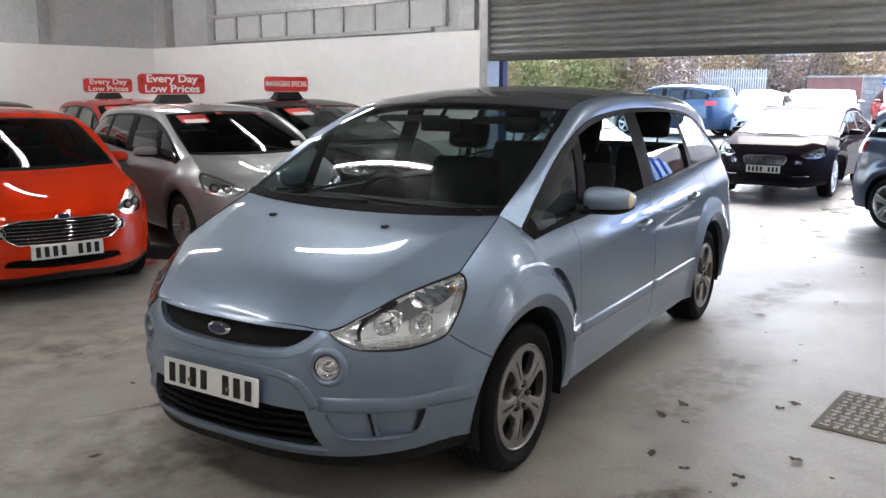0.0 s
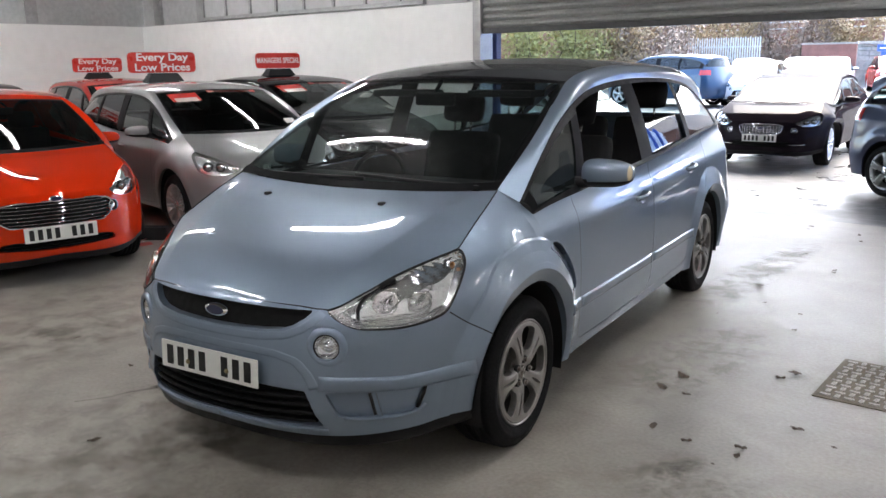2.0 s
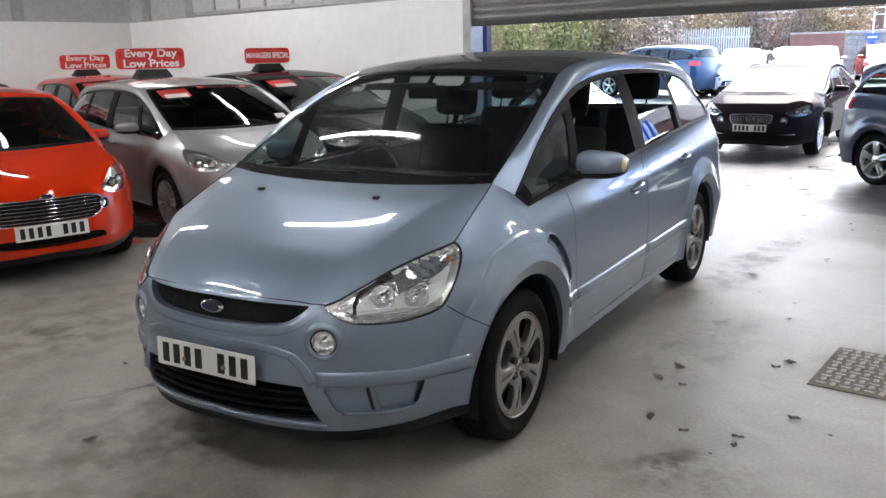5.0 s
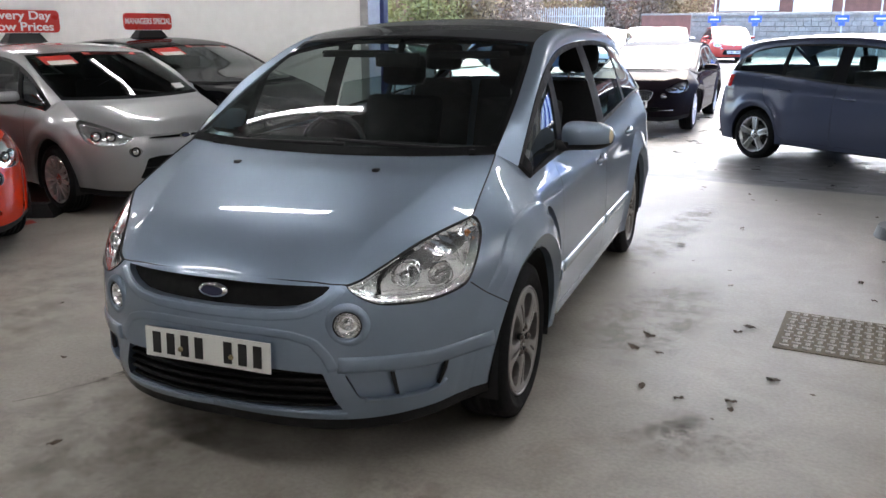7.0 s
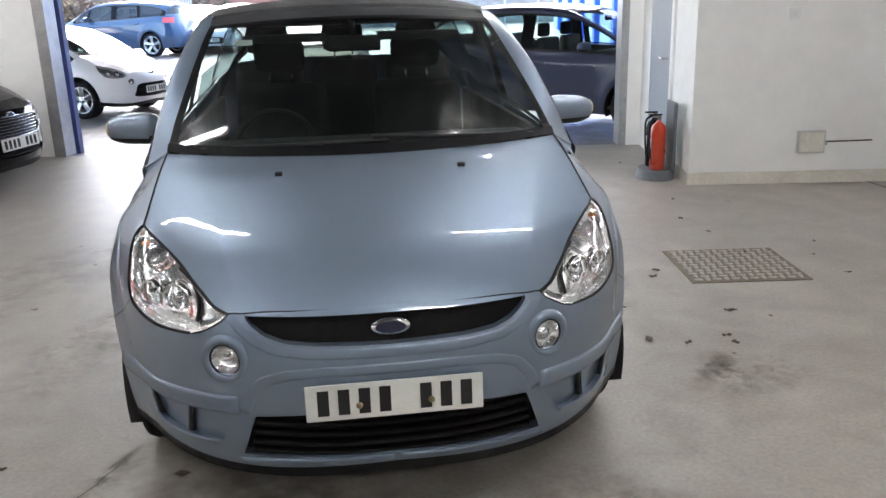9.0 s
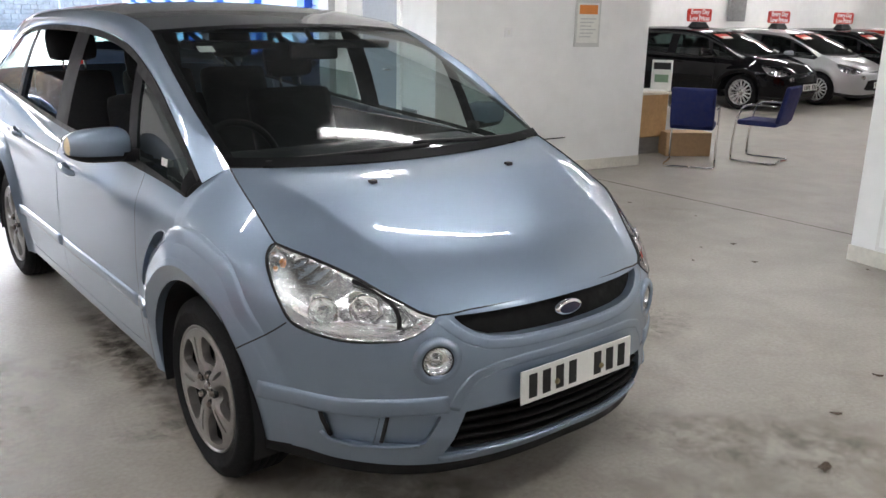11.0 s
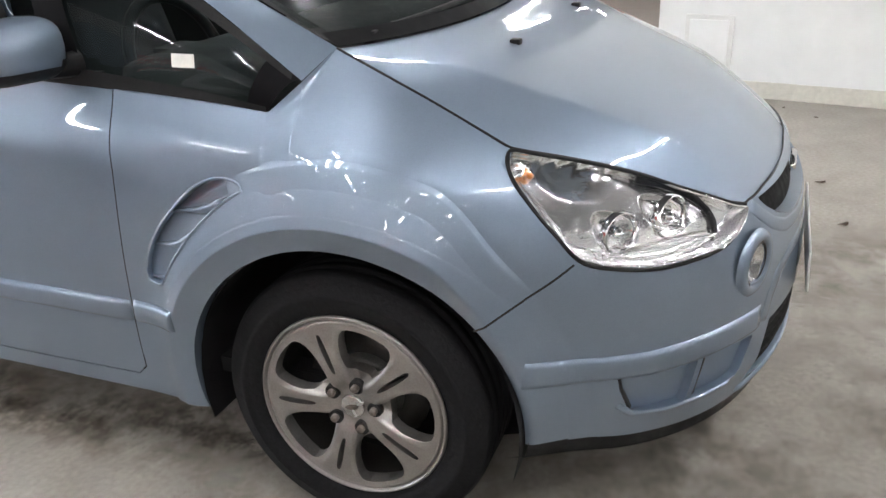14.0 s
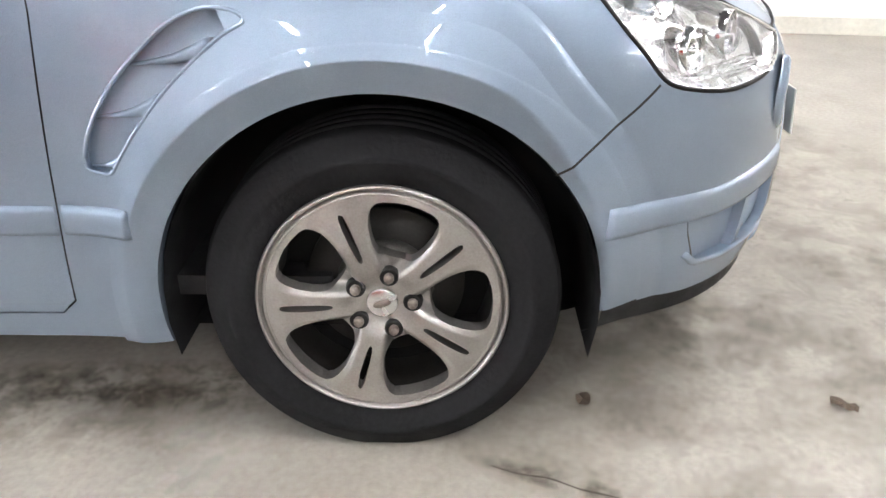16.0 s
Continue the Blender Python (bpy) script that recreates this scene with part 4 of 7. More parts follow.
def build_car(label, category, colour, m, hero=False, warp=None, wheels="multi", R=0.328, grille="hatch", sign=None, group="", glassmat=None, step=0.03, plates=True, rear_light=False, bright=False):
    e = thing("car", label, category, m, group)
    G = glassmat or (GLASS if hero else CARGLASS)
    W = warp or (lambda v: v)

    def put(name, v, f, mat, lab="", smooth=True, parent=None):
        v = np.asarray(v, float).reshape(-1, 3)
        return mesh_ob(name, W(v), f, mat, parent or e, lab, smooth)

    sh = Shell(0.0076 if hero else step)
    inx, iny = np.array([-0.03, 0, 0]), np.array([0, 0.035, 0])
    body_v, body_f = [], []
    walls = []
    for yc in (0.0, WB):
        arch = circle(yc, 0.32, 0.478 if hero else 0.396, 150 if hero else 90)
        _, _, wv, wf = sh.cut(arch, "side", inx)
        if hero:
            for fn in (lambda a, b: (a, b), flip):
                ao = put("wheel_arch", *fn(*arch_ring(yc)), colour)
                ao.data.set_sharp_from_angle(angle=0.75)
        else:
            walls.append((wv, wf))
    lens_v, lens_f, wv, wf = sh.cut(front_lamp_poly(), "front", iny)
    walls_l = (wv, wf)
    up_poly, low_poly, plate_z, badge_z = FRONTS[grille]
    gv, gf, wv, wf = sh.cut(up_poly, "front", iny)
    walls.append((wv, wf))
    iv, if_, wv, wf = sh.cut(low_poly, "front", iny * 1.3)
    walls.append((wv, wf))
    fog = [(FOG[0] + FOG[2] / DEG * math.cos(a) * 1.0, FOG[1] + FOG[2] * math.sin(a)) for a in np.linspace(0, 2 * math.pi, 40, endpoint=False)]
    fv, ff, wv, wf = sh.cut(fog, "front", iny)
    walls.append((wv, wf))
    if hero:
        ducts = []
        for poly in (DUCT_A, DUCT_B):
            dv, df, wv, wf = sh.cut(poly, "front", np.array([-0.02, 0.03, 0]))
            walls.append((wv, wf))
            ducts.append((dv, df))
        vent = VENT
        vv, vf, wv, wf = sh.cut(vent, "side", np.array([-0.066, 0, 0]))
        walls.append((wv, wf))
    doors = []
    for poly in (DOOR_F, DOOR_R):
        dv, df, wv, wf = sh.cut(poly, "side", np.array([-0.02, 0, 0]))
        walls.append((wv, wf))
        doors.append(shrink(dv, df, -0.003))
    wv, wf = [], []
    for a, b in walls + [walls_l]:
        k = len(wv)
        wv += list(a)
        wf += [tuple(q + k for q in t) for t in b]
    v, f = both(np.concatenate([sh.v, np.array(wv).reshape(-1, 3)]), sh.f + [tuple(q + len(sh.v) for q in t) for t in wf])
    used = np.unique(np.array(f).ravel())
    idx = -np.ones(len(v), int)
    idx[used] = np.arange(len(used))
    bo = put("body", *weld(v[used], [tuple(idx[list(t)]) for t in f]), colour)
    bo.data.set_sharp_from_angle(angle=0.75)
    for dv, df in doors:
        for fn in (lambda a, b: (a, b), flip):
            a, b = fn(dv, df)
            put("door", a, b, colour)
    # bonnet
    p, crease = hood_patch(90 if hero else 24, 84 if hero else 16)
    p[..., 2] += crease
    hv, hf = both(p.reshape(-1, 3), grid_faces(*p.shape[:2]))
    hv[:, 2] -= 0.003
    put("bonnet", hv, hf, colour)
    jet_z = float(hv[np.argmin(np.hypot(hv[:, 0] - 0.323, hv[:, 1] + 0.215)), 2])
    if hero:
        edge = np.concatenate([p[:, 0], p[-1, 1:]])
        a, b = tube(edge + np.array([0, 0, -0.0015]), 0.0032, 6)
        a, b = both(a, b)
        put("bonnet_seal", a, b, BLACKPL)
    # windscreen, roof, pillars
    nu, nv = (44, 40) if hero else (14, 12)
    base, top, mid, edge = half_curve(COWL, nu), half_curve(SCREEN_TOP, nu), curve3(SCREEN_MID, nv), curve3(SCREEN_EDGE, nv)
    p = ruled(base, top, nv)
    bow = np.sin(np.linspace(0, math.pi, nu))[:, None] * np.sin(np.linspace(0, math.pi, nv))[None, :]
    p[..., 2] += 0.02 * np.sin(np.linspace(0, math.pi, nv))[None, :] * np.ones((nu, 1))
    p[..., 1] -= 0.012 * np.sin(np.linspace(0, math.pi, nv))[None, :] * np.ones((nu, 1))
    v, f = both(p.reshape(-1, 3), grid_faces(nu, nv))
    ws = put("windscreen", v, f, SCREEN if hero else G)
    ws.visible_shadow = False

    if sign:
        c0, c1 = base[nu // 2], top[nu // 2]
        for sx, w, t0, t1, mt, nm in ((-0.42, 0.30, 0.72, 0.93, SIGNRED, "price_card"), (-0.42, 0.24, 0.70, 0.80, PLATEW, "price_strip"), (0.18, 0.62, 0.915, 0.975, SIGNRED, "screen_banner"), (0.56, 0.13, 0.10, 0.2, PLATEW, "screen_sticker")):
            vs_ = []
            for dx, tt in ((-w / 2, t0), (w / 2, t0), (w / 2, t1), (-w / 2, t1)):
                i0 = np.interp(abs(sx + dx), base[:, 0], np.arange(nu))
                pb = np.array([sx + dx, np.interp(abs(sx + dx), base[:, 0], base[:, 1]), np.interp(abs(sx + dx), base[:, 0], base[:, 2])])
                pt = np.array([sx + dx, np.interp(abs(sx + dx), top[:, 0], top[:, 1]), np.interp(abs(sx + dx), top[:, 0], top[:, 2])])
                q = pb * (1 - tt) + pt * tt
                q[2] += 0.02 * math.sin(math.pi * tt) + (0.010 if mt is PLATEW else 0.006)
                q[1] -= 0.012 * math.sin(math.pi * tt) + (0.010 if mt is PLATEW else 0.006)
                vs_.append(q)
            put(nm, vs_, [(0, 1, 2, 3)], mt, smooth=False)
    # black band round the screen
    band = []
    for (a, b, c) in ((base, np.array([0, 0.035, 0.026]), 0), (edge, np.array([-0.032, 0, 0.004]), 0), (top, np.array([0, -0.03, -0.014]), 0)):
        k = np.concatenate([a, a + b]) + np.array([0, -0.002, 0.003])
        n = len(a)
        band.append((k, [(i, i + 1, n + i + 1, n + i) for i in range(n - 1)]))
    for i, (a, b) in enumerate(band):
        if i == 1:
            for fn in (lambda a, b: (a, b), flip):
                put("screen_surround", *fn(a, b), GLOSSBLACK)
        else:
            put("screen_surround", *weld(*both(a, b)), GLOSSBLACK)
    nr = 40 if hero else 20
    re, rm = curve3(ROOF_EDGE, nr), curve3(ROOF_MID, nr)
    t = np.linspace(0, 1, 12)[None, :, None]
    p = rm[:, None] * (1 - t) + re[:, None] * t
    zc = rm[:, None, 2] + (re[:, None, 2] - rm[:, None, 2]) * t[..., 0] ** 2.4
    p[..., 2] = zc
    yc = rm[:, None, 1] + (re[:, None, 1] - rm[:, None, 1]) * t[..., 0] ** 2.0
    p[..., 1] = yc
    v, f = both(p.reshape(-1, 3), grid_faces(nr, 12))
    put("roof", v, f, ROOFDARK if hero else colour)
    # side rail from the scuttle up the pillar and along the roof
    ng = 60 if hero else 30
    gt = curve3(GLASS_TOP, ng)
    up = curve3(SCREEN_EDGE + ROOF_EDGE[1:], ng)
    t = np.linspace(0, 1, 7)[None, :, None]
    p = gt[:, None] * (1 - t) + up[:, None] * t
    ramp = sstep(np.linspace(0, 1, ng) / 0.16)[:, None]
    p[..., 0] += 0.022 * np.sin(t[..., 0] * math.pi) * ramp
    p[..., 2] += 0.018 * np.sin(t[..., 0] * math.pi) * ramp
    v, f = both(p.reshape(-1, 3), grid_faces(ng, 7))
    put("roof_rail", v, f, colour)
    # flank glass between the belt and the glass top line

    def flank(y, t):
        xb, zb = beltx(y), belt(y)
        xg, zg = np.interp(y, gt[:, 1], gt[:, 0]), np.interp(y, gt[:, 1], gt[:, 2])
        return np.stack([xb + (xg - xb) * t + 0.012 * np.sin(np.pi * t), y + 0 * t, zb + (zg - zb) * t], -1)

    def pane(y0, y1, t0, t1, off, n=14, k=8, s0=0.0, s1=0.0):
        """s0, s1 shear the fore and aft edges with height."""
        u = np.linspace(0, 1, n)[:, None] * np.ones((1, k))
        w = np.linspace(0, 1, k)[None, :] * np.ones((n, 1))
        tt = t0 + (t1 - t0) * w
        yy = (y0 + s0 * tt) + ((y1 + s1 * tt) - (y0 + s0 * tt)) * u
        yy = np.clip(yy, 0.088, 3.40)
        q = flank(yy, tt)
        q[..., 0] += off
        return q.reshape(-1, 3), grid_faces(n, k)

    panes = [("quarter_window", 0.16, 0.61, 0.03, 0.99, 0.0, -0.05, 0.13), ("rear_quarter_window", 2.50, 3.30, 0.04, 0.95, 0.0, -0.02, 0.0)]
    if hero:
        panes.append(("rear_door_window", 1.68, 2.44, 0.0, 0.42, -0.012, 0.0, -0.02))
    else:
        panes += [("door_window", 0.66, 1.55, 0.02, 0.96, 0.0, 0.13, 0.0), ("door_window", 1.66, 2.46, 0.02, 0.96, 0.0, 0.0, -0.02)]
    for nm, y0, y1, t0, t1, off, s0, s1 in panes:
        a, b = pane(y0, y1, t0, t1, off - 0.004, 14, 8, s0, s1)
        for fn in (lambda a, b: (a, b), flip):
            o = put(nm, *fn(a, b), G)
            o.visible_shadow = False
    frames = [(0.148, 0.20, 0, 1, -0.06, -0.05), (0.585, 0.675, 0, 1, 0.13, 0.13), (1.50, 1.69, 0, 1, 0, 0), (2.435, 2.515, 0, 1, -0.02, -0.02), (3.27, 3.40, 0, 1, 0, 0)]
    for y0, y1, t0, t1, s0, s1 in frames:
        a, b = pane(y0, y1, t0, t1, 0.002, 3, 12, s0, s1)
        for fn in (lambda a, b: (a, b), flip):
            put("window_pillar", *fn(a, b), GLOSSBLACK)
    for t0, t1, y0, y1 in ((0.0, 0.05, 0.15, 3.38), (0.94, 1.0, 0.10, 3.38), (0.0, 0.10, 0.15, 0.62), (0.88, 1.0, 0.10, 0.78)):
        a, b = pane(y0, y1, t0, t1, 0.004, 60, 3)
        for fn in (lambda a, b: (a, b), flip):
            put("window_trim", *fn(a, b), CHROME if bright and t1 == 0.05 else BLACKPL)
    # tail: rear screen and tailgate above the belt
    xs = np.linspace(0, 1, 9)
    topl = np.stack([0.53 * xs, 3.60 - 0.08 * xs**2, 1.52 - 0.05 * xs**2], -1)
    ph = np.linspace(90, 0, 9)
    zz = np.full(9, float(belt(REAR0)))
    botl = shell_point(90 + 100 * REAR0 + ph, zz)
    u = np.linspace(0, 1, 8)[None, :, None]
    p = botl[:, None] * (1 - u) + topl[:, None] * u
    inner = p[:8, 1:7]
    v, f = both(inner.reshape(-1, 3), grid_faces(*inner.shape[:2]))
    o = put("rear_window", v, f, G)
    o.visible_shadow = False
    for blk in (p[:, :2], p[:, 6:], p[7:, 1:7]):
        for fn in (lambda a, b: (a, b), flip):
            put("tailgate", *fn(blk.reshape(-1, 3), grid_faces(*blk.shape[:2])), colour)
    q = np.concatenate([flank(np.linspace(3.38, 3.42, 4), np.full(4, tt))[None] for tt in np.linspace(0, 1, 6)], 0)
    # back pillar skin between the last pane and the tailgate's rim
    a = flank(np.full(8, 3.38), np.linspace(0, 1, 8))
    b = p[8]
    blk = np.stack([a * (1 - k) + b * k for k in np.linspace(0, 1, 6)])
    for fn in (lambda a, b: (a, b), flip):
        put("rear_pillar", *fn(blk.reshape(-1, 3), grid_faces(6, 8)), colour)
    # lamps
    for fn in (lambda a, b: (a, b), flip):
        a, b = fn(lens_v, lens_f)
        L = put("headlamp", a, b, LENS, "clear headlamp with chrome reflectors")
        L.visible_shadow = False
        sg = 1 if a[:, 0].mean() > 0 else -1
        if not hero:
            put("reflector", np.asarray(a) * np.array([0.975, 1, 1]) + np.array([0, 0.05, 0]), b, REFLECT, parent=L)
            for th, z, r in ((51.5, 0.750, 0.045), (42.0, 0.742, 0.042)):
                c = lamp_point(np.array([th]), np.array([z]), np.array([0.03]))[0] * np.array([sg, 1, 1])
                rot = Matrix.Rotation(radians(-90 + sg * th * 0.7), 3, "Z")
                vv_, ff_ = ring([(r * 1.15, -0.01), (r, 0.008), (r * 0.85, 0.0)], 16)
                put("lamp_ring", [tuple(rot @ Vector(q) + Vector(c)) for q in vv_], ff_, BLACKPL, parent=L)
                vv_, ff_ = ring([(r * 0.86, 0.002), (r * 0.6, 0.012), (0.0, 0.018)], 16)
                put("lamp_bowl", [tuple(rot @ Vector(q) + Vector(c)) for q in vv_], ff_, CHROME, parent=L)
        else:
            a2, b2 = lamp_inside()
            put("reflector", a2 * np.array([sg, 1, 1]), b2 if sg > 0 else [t[::-1] for t in b2], REFLECT, parent=L)
            for th, z, r, nm in LAMP_BOWLS:
                c = lamp_point(np.array([th]), np.array([z]), np.array([0.022]))[0] * np.array([sg, 1, 1])
                vv_, ff_ = ring([(r * 1.02, -0.012), (r * 1.02, 0.004), (r * 0.95, 0.005), (r * 0.93, -0.004)], 32)
                rot = Matrix.Rotation(radians(-90 + sg * th * 0.7), 3, "Z")
                put("bowl_rim", [tuple(rot @ Vector(q) + Vector(c)) for q in vv_], ff_, CHROME, parent=L)
                vv_, ff_ = ring([(0.0, 0.006), (r * 0.22, 0.003), (r * 0.30, -0.006), (r * 0.30, -0.03)], 20)
                put("bulb_shield", [tuple(rot @ Vector(q) + Vector(c)) for q in vv_], ff_, CHROME, parent=L)
            q = lamp_point(np.array([36.0, 35.3, 35.6, 37.6, 41.5]), np.array([0.700, 0.732, 0.765, 0.798, 0.822]), np.full(5, 0.016)) * np.array([sg, 1, 1])
            a2, b2 = tube(curve3(q, 20), 0.007, 8)
            put("lamp_bezel", a2, b2, BLACKPL, parent=L)
            c = lamp_point(np.array([57.6]), np.array([0.860]), np.array([0.022]))[0] * np.array([sg, 1, 1])
            vv_, ff_ = ring([(0.0, 0.008), (0.006, 0.004), (0.007, -0.004), (0.006, -0.02)], 16)
            put("indicator_bulb", [tuple(Matrix.Rotation(radians(-90 + sg * 40), 3, "Z") @ Vector(q) + Vector(c)) for q in vv_], ff_, BULBAMBER, parent=L)
            pts = front_lamp_poly()
            pts = resample(curve3([(p_[0] * DEG, p_[1], 0) for p_ in pts + pts[:1]], 90)[:-1], 90)[:, :2] / np.array([DEG, 1])
            rim = shell_point(np.array([q[0] for q in pts]), np.array([q[1] for q in pts])) * np.array([sg, 1, 1])
            a2, b2 = tube(rim + np.array([0, 0.002, 0]), 0.0045, 6, closed=True)
            put("lamp_seal", a2, b2, BLACKPL, parent=L)
            for zz in (0.680, 0.687, 0.694):
                t = np.linspace(33, 55, 12)
                q = shell_point(t, np.full(12, zz) + (t - 34) * 0.0006) * np.array([sg * 0.985, 1, 1]) + np.array([0, 0.02, 0])
                a2, b2 = tube(q, 0.002, 5)
                put("lamp_fluting", a2, b2, REFLECT, parent=L)
        # fog lamp
        a, b = fn(fv, ff)
        put("fog_lamp", np.asarray(a) + np.array([0, 0.045 if hero else 0.02, 0]), b, GRILLEB)
        if not hero:
            c = shell_point(np.array([FOG[0]]), np.array([FOG[1]]))[0] * np.array([sg, 1, 1])
            rot = Matrix.Rotation(radians(-90 + sg * 22), 3, "Z")
            for nm, prof, mt in (("fog_rim", [(0.043, -0.006), (0.045, 0.004), (0.050, 0.003)], CHROME), ("fog_lens", [(0.028, -0.012), (0.020, -0.004), (0.0, 0.0)], REFLECT)):
                vv_, ff_ = ring(prof, 18)
                put(nm, [tuple(rot @ Vector(q) + Vector(c)) for q in vv_], ff_, mt)
        if hero:
            c = shell_point(np.array([FOG[0]]), np.array([FOG[1]]))[0] * np.array([sg, 1, 1])
            rot = Matrix.Rotation(radians(-90 + sg * 22), 3, "Z")
            for nm, prof, mt in (("fog_surround", [(0.040, -0.02), (0.041, 0.004), (0.046, 0.009), (0.054, 0.008), (0.061, 0.002), (0.063, -0.008)], colour), ("fog_seal", [(0.0405, -0.02), (0.0405, 0.002), (0.037, 0.001), (0.036, -0.02)], BLACKPL), ("fog_reflector", [(0.037, -0.002), (0.03, -0.018), (0.014, -0.028), (0.012, -0.010), (0.0, -0.008)], REFLECT), ("fog_lens", [(0.0365, 0.0), (0.025, 0.006), (0.0, 0.009)], LENS)):
                vv_, ff_ = ring([(q_ * 1.24, w_) for q_, w_ in prof], 32)
                put(nm, [tuple(rot @ Vector(q) + Vector(c)) for q in vv_], ff_, mt)
    # grille, intake
    v, f = both(gv, gf)
    put("grille", v + np.array([0, 0.03, 0]), f, GRILLEB)
    v, f = both(iv, if_)
    put("lower_intake", v + np.array([0, 0.045, 0]), f, GRILLEB)
    ns = 5 if hero else 3
    for i in range(ns):
        z0, z1 = min(q[1] for q in low_poly) + 0.018, max(q[1] for q in low_poly) - 0.015
        z = z0 + (z1 - z0) * i / (ns - 1)
        tmax = 25.8 - (z - 0.30) * 15
        t = np.linspace(-tmax, tmax, 21)
        q = shell_point(np.abs(t), np.full(21, z)) * np.stack([np.sign(t), np.ones(21), np.ones(21)], -1) + np.array([0, 0.022, 0])
        rows = [q + np.array([0, dy, dz]) for dy, dz in ((-0.012, 0.0), (-0.010, 0.005), (0.02, 0.006), (0.02, -0.006), (-0.010, -0.005))]
        k = np.concatenate(rows)
        fs = [(a * 21 + i2, a * 21 + i2 + 1, ((a + 1) % 5) * 21 + i2 + 1, ((a + 1) % 5) * 21 + i2) for a in range(5) for i2 in range(20)]
        put("intake_slat", k, fs, GRILLEB)
    if grille in ("bars", "mesh"):
        zs = np.linspace(0.535, 0.675, 6) if grille == "bars" else np.linspace(0.55, 0.70, 7)
        for z in zs:
            tm = float(np.interp(z, [0.52, 0.56, 0.63, 0.68], [20, 25, 28, 24])) if grille == "bars" else float(np.interp(z, [0.53, 0.58, 0.69, 0.715], [13, 16, 17.5, 13]))
            t = np.linspace(-tm, tm, 13)
            q = shell_point(np.abs(t), np.full(13, z)) * np.stack([np.sign(t), np.ones(13), np.ones(13)], -1) + np.array([0, 0.004, 0])
            a2, b2 = tube(q, 0.0024 if grille == "bars" else 0.003, 6)
            put("grille_bar", a2, b2, CHROME)
        if grille == "mesh":
            for th in np.linspace(-15, 15, 13):
                zz = np.linspace(0.545, 0.705, 7)
                q = shell_point(np.full(7, abs(th)), zz) * np.array([1 if th >= 0 else -1, 1, 1]) + np.array([0, 0.006, 0])
                put("grille_bar", *tube(q, 0.003, 6), CHROME)
            for sx in (1, -1):
                t = np.linspace(25, 42, 8)
                q = shell_point(t, np.full(8, 0.365)) * np.array([sx, 1, 1]) + np.array([0, -0.006, 0])
                put("bumper_strip", *tube(q, 0.009, 6), CHROME)
        pts = up_poly + [(-q[0], q[1]) for q in up_poly[::-1] if q[0] > 0]
        q = shell_point(np.array([abs(k[0]) for k in pts]), np.array([k[1] for k in pts])) * np.array([[1 if k[0] >= 0 else -1, 1, 1] for k in pts]) + np.array([0, -0.002, 0])
        a2, b2 = tube(resample(np.concatenate([q, q[:1]]), 60)[:-1], 0.008, 6, closed=True)
        put("grille_surround", a2, b2, CHROME)
    # badge
    badge_y = -0.868 if hero else float(nose(badge_z)) - 0.002
    a, b = ring([(0.0, 0.012), (0.9, 0.012), (1.0, 0.004), (1.0, 0.0)], 32)
    bd = mesh_ob("badge", [tuple(W(np.array([[q[1] * 0.06, badge_y - q[0], badge_z + q[2] * 0.026]]))[0]) for q in a], b, CHROME, e, "oval chrome badge")
    a, b = ring([(0.0, 0.014), (0.82, 0.0135)], 32)
    mesh_ob("badge_field", [tuple(W(np.array([[q[1] * 0.055, badge_y - q[0], badge_z + q[2] * 0.022]]))[0]) for q in a], b, NAVY, bd)
    # wheels
    for sx in (1, -1):
        for yc in (0.0, WB):
            c = W(np.array([[sx * 0.888, yc, 0.328]]))[0]
            hz = 0.318 if hero else R
            mm = pose(c[0], c[1], hz, 0, 0, 0 if sx > 0 else 180)
            wheel(e, mm, R, 0.228 if hero else R - 0.09, hz, style=wheels, detail=hero)
            # liner
            a, b = [], []
            arc = np.linspace(math.radians(-16), math.radians(196), 22)
            for x in (0.895, 0.62):
                a += [(sx * x, yc + 0.393 * math.cos(t), 0.32 + 0.393 * math.sin(t)) for t in arc]
            b = [(i, i + 1, 22 + i + 1, 22 + i) for i in range(21)] + [tuple(range(22, 44))]
            put("arch_liner", a, b, BLACKPL)
    # underside and sills
    ys = np.linspace(-0.80, 3.6, 24)
    a = np.array([[sx * 0.80 * (1 - max(0, (-y - 0.3)) * 1.0), y, 0.225] for y in ys for sx in (1, -1)])
    b = [(2 * i, 2 * i + 1, 2 * i + 3, 2 * i + 2) for i in range(23)]
    put("underbody", a, b, BLACKPL)
    t = np.linspace(-66, 66, 41)
    q = shell_point(np.abs(t), foot_z(np.abs(t)) + 0.008) * np.stack([np.sign(t), np.ones(41), np.ones(41)], -1)
    k = np.concatenate([q + np.array([0, 0.008, 0.0]), q + np.array([0, 0.016, -0.045]), q * np.array([0.97, 1, 1]) + np.array([0, 0.06, -0.075])])
    put("front_skirt", k, [(a_ * 41 + i, (a_ + 1) * 41 + i, (a_ + 1) * 41 + i + 1, a_ * 41 + i + 1) for a_ in range(2) for i in range(40)], BLACKPL)
    # mirrors
    for sx in (1, -1):
        bm = bmesh.new()
        bmesh.ops.create_uvsphere(bm, u_segments=24, v_segments=16, radius=1)
        for v_ in bm.verts:
            x, y, z = v_.co
            pw = lambda q, p_: math.copysign(abs(q) ** p_, q)
            v_.co = Vector((pw(x, 0.62) * 0.118, pw(y, 0.8) * 0.075 + 0.02 * x, pw(z, 0.70) * 0.064 * (1 - 0.22 * x) - 0.0))
            if v_.co.y > 0.045:
                v_.co.y = 0.045
        bmesh.ops.transform(bm, verts=bm.verts, matrix=Matrix.Translation((0.985, 0.68, 1.10)))
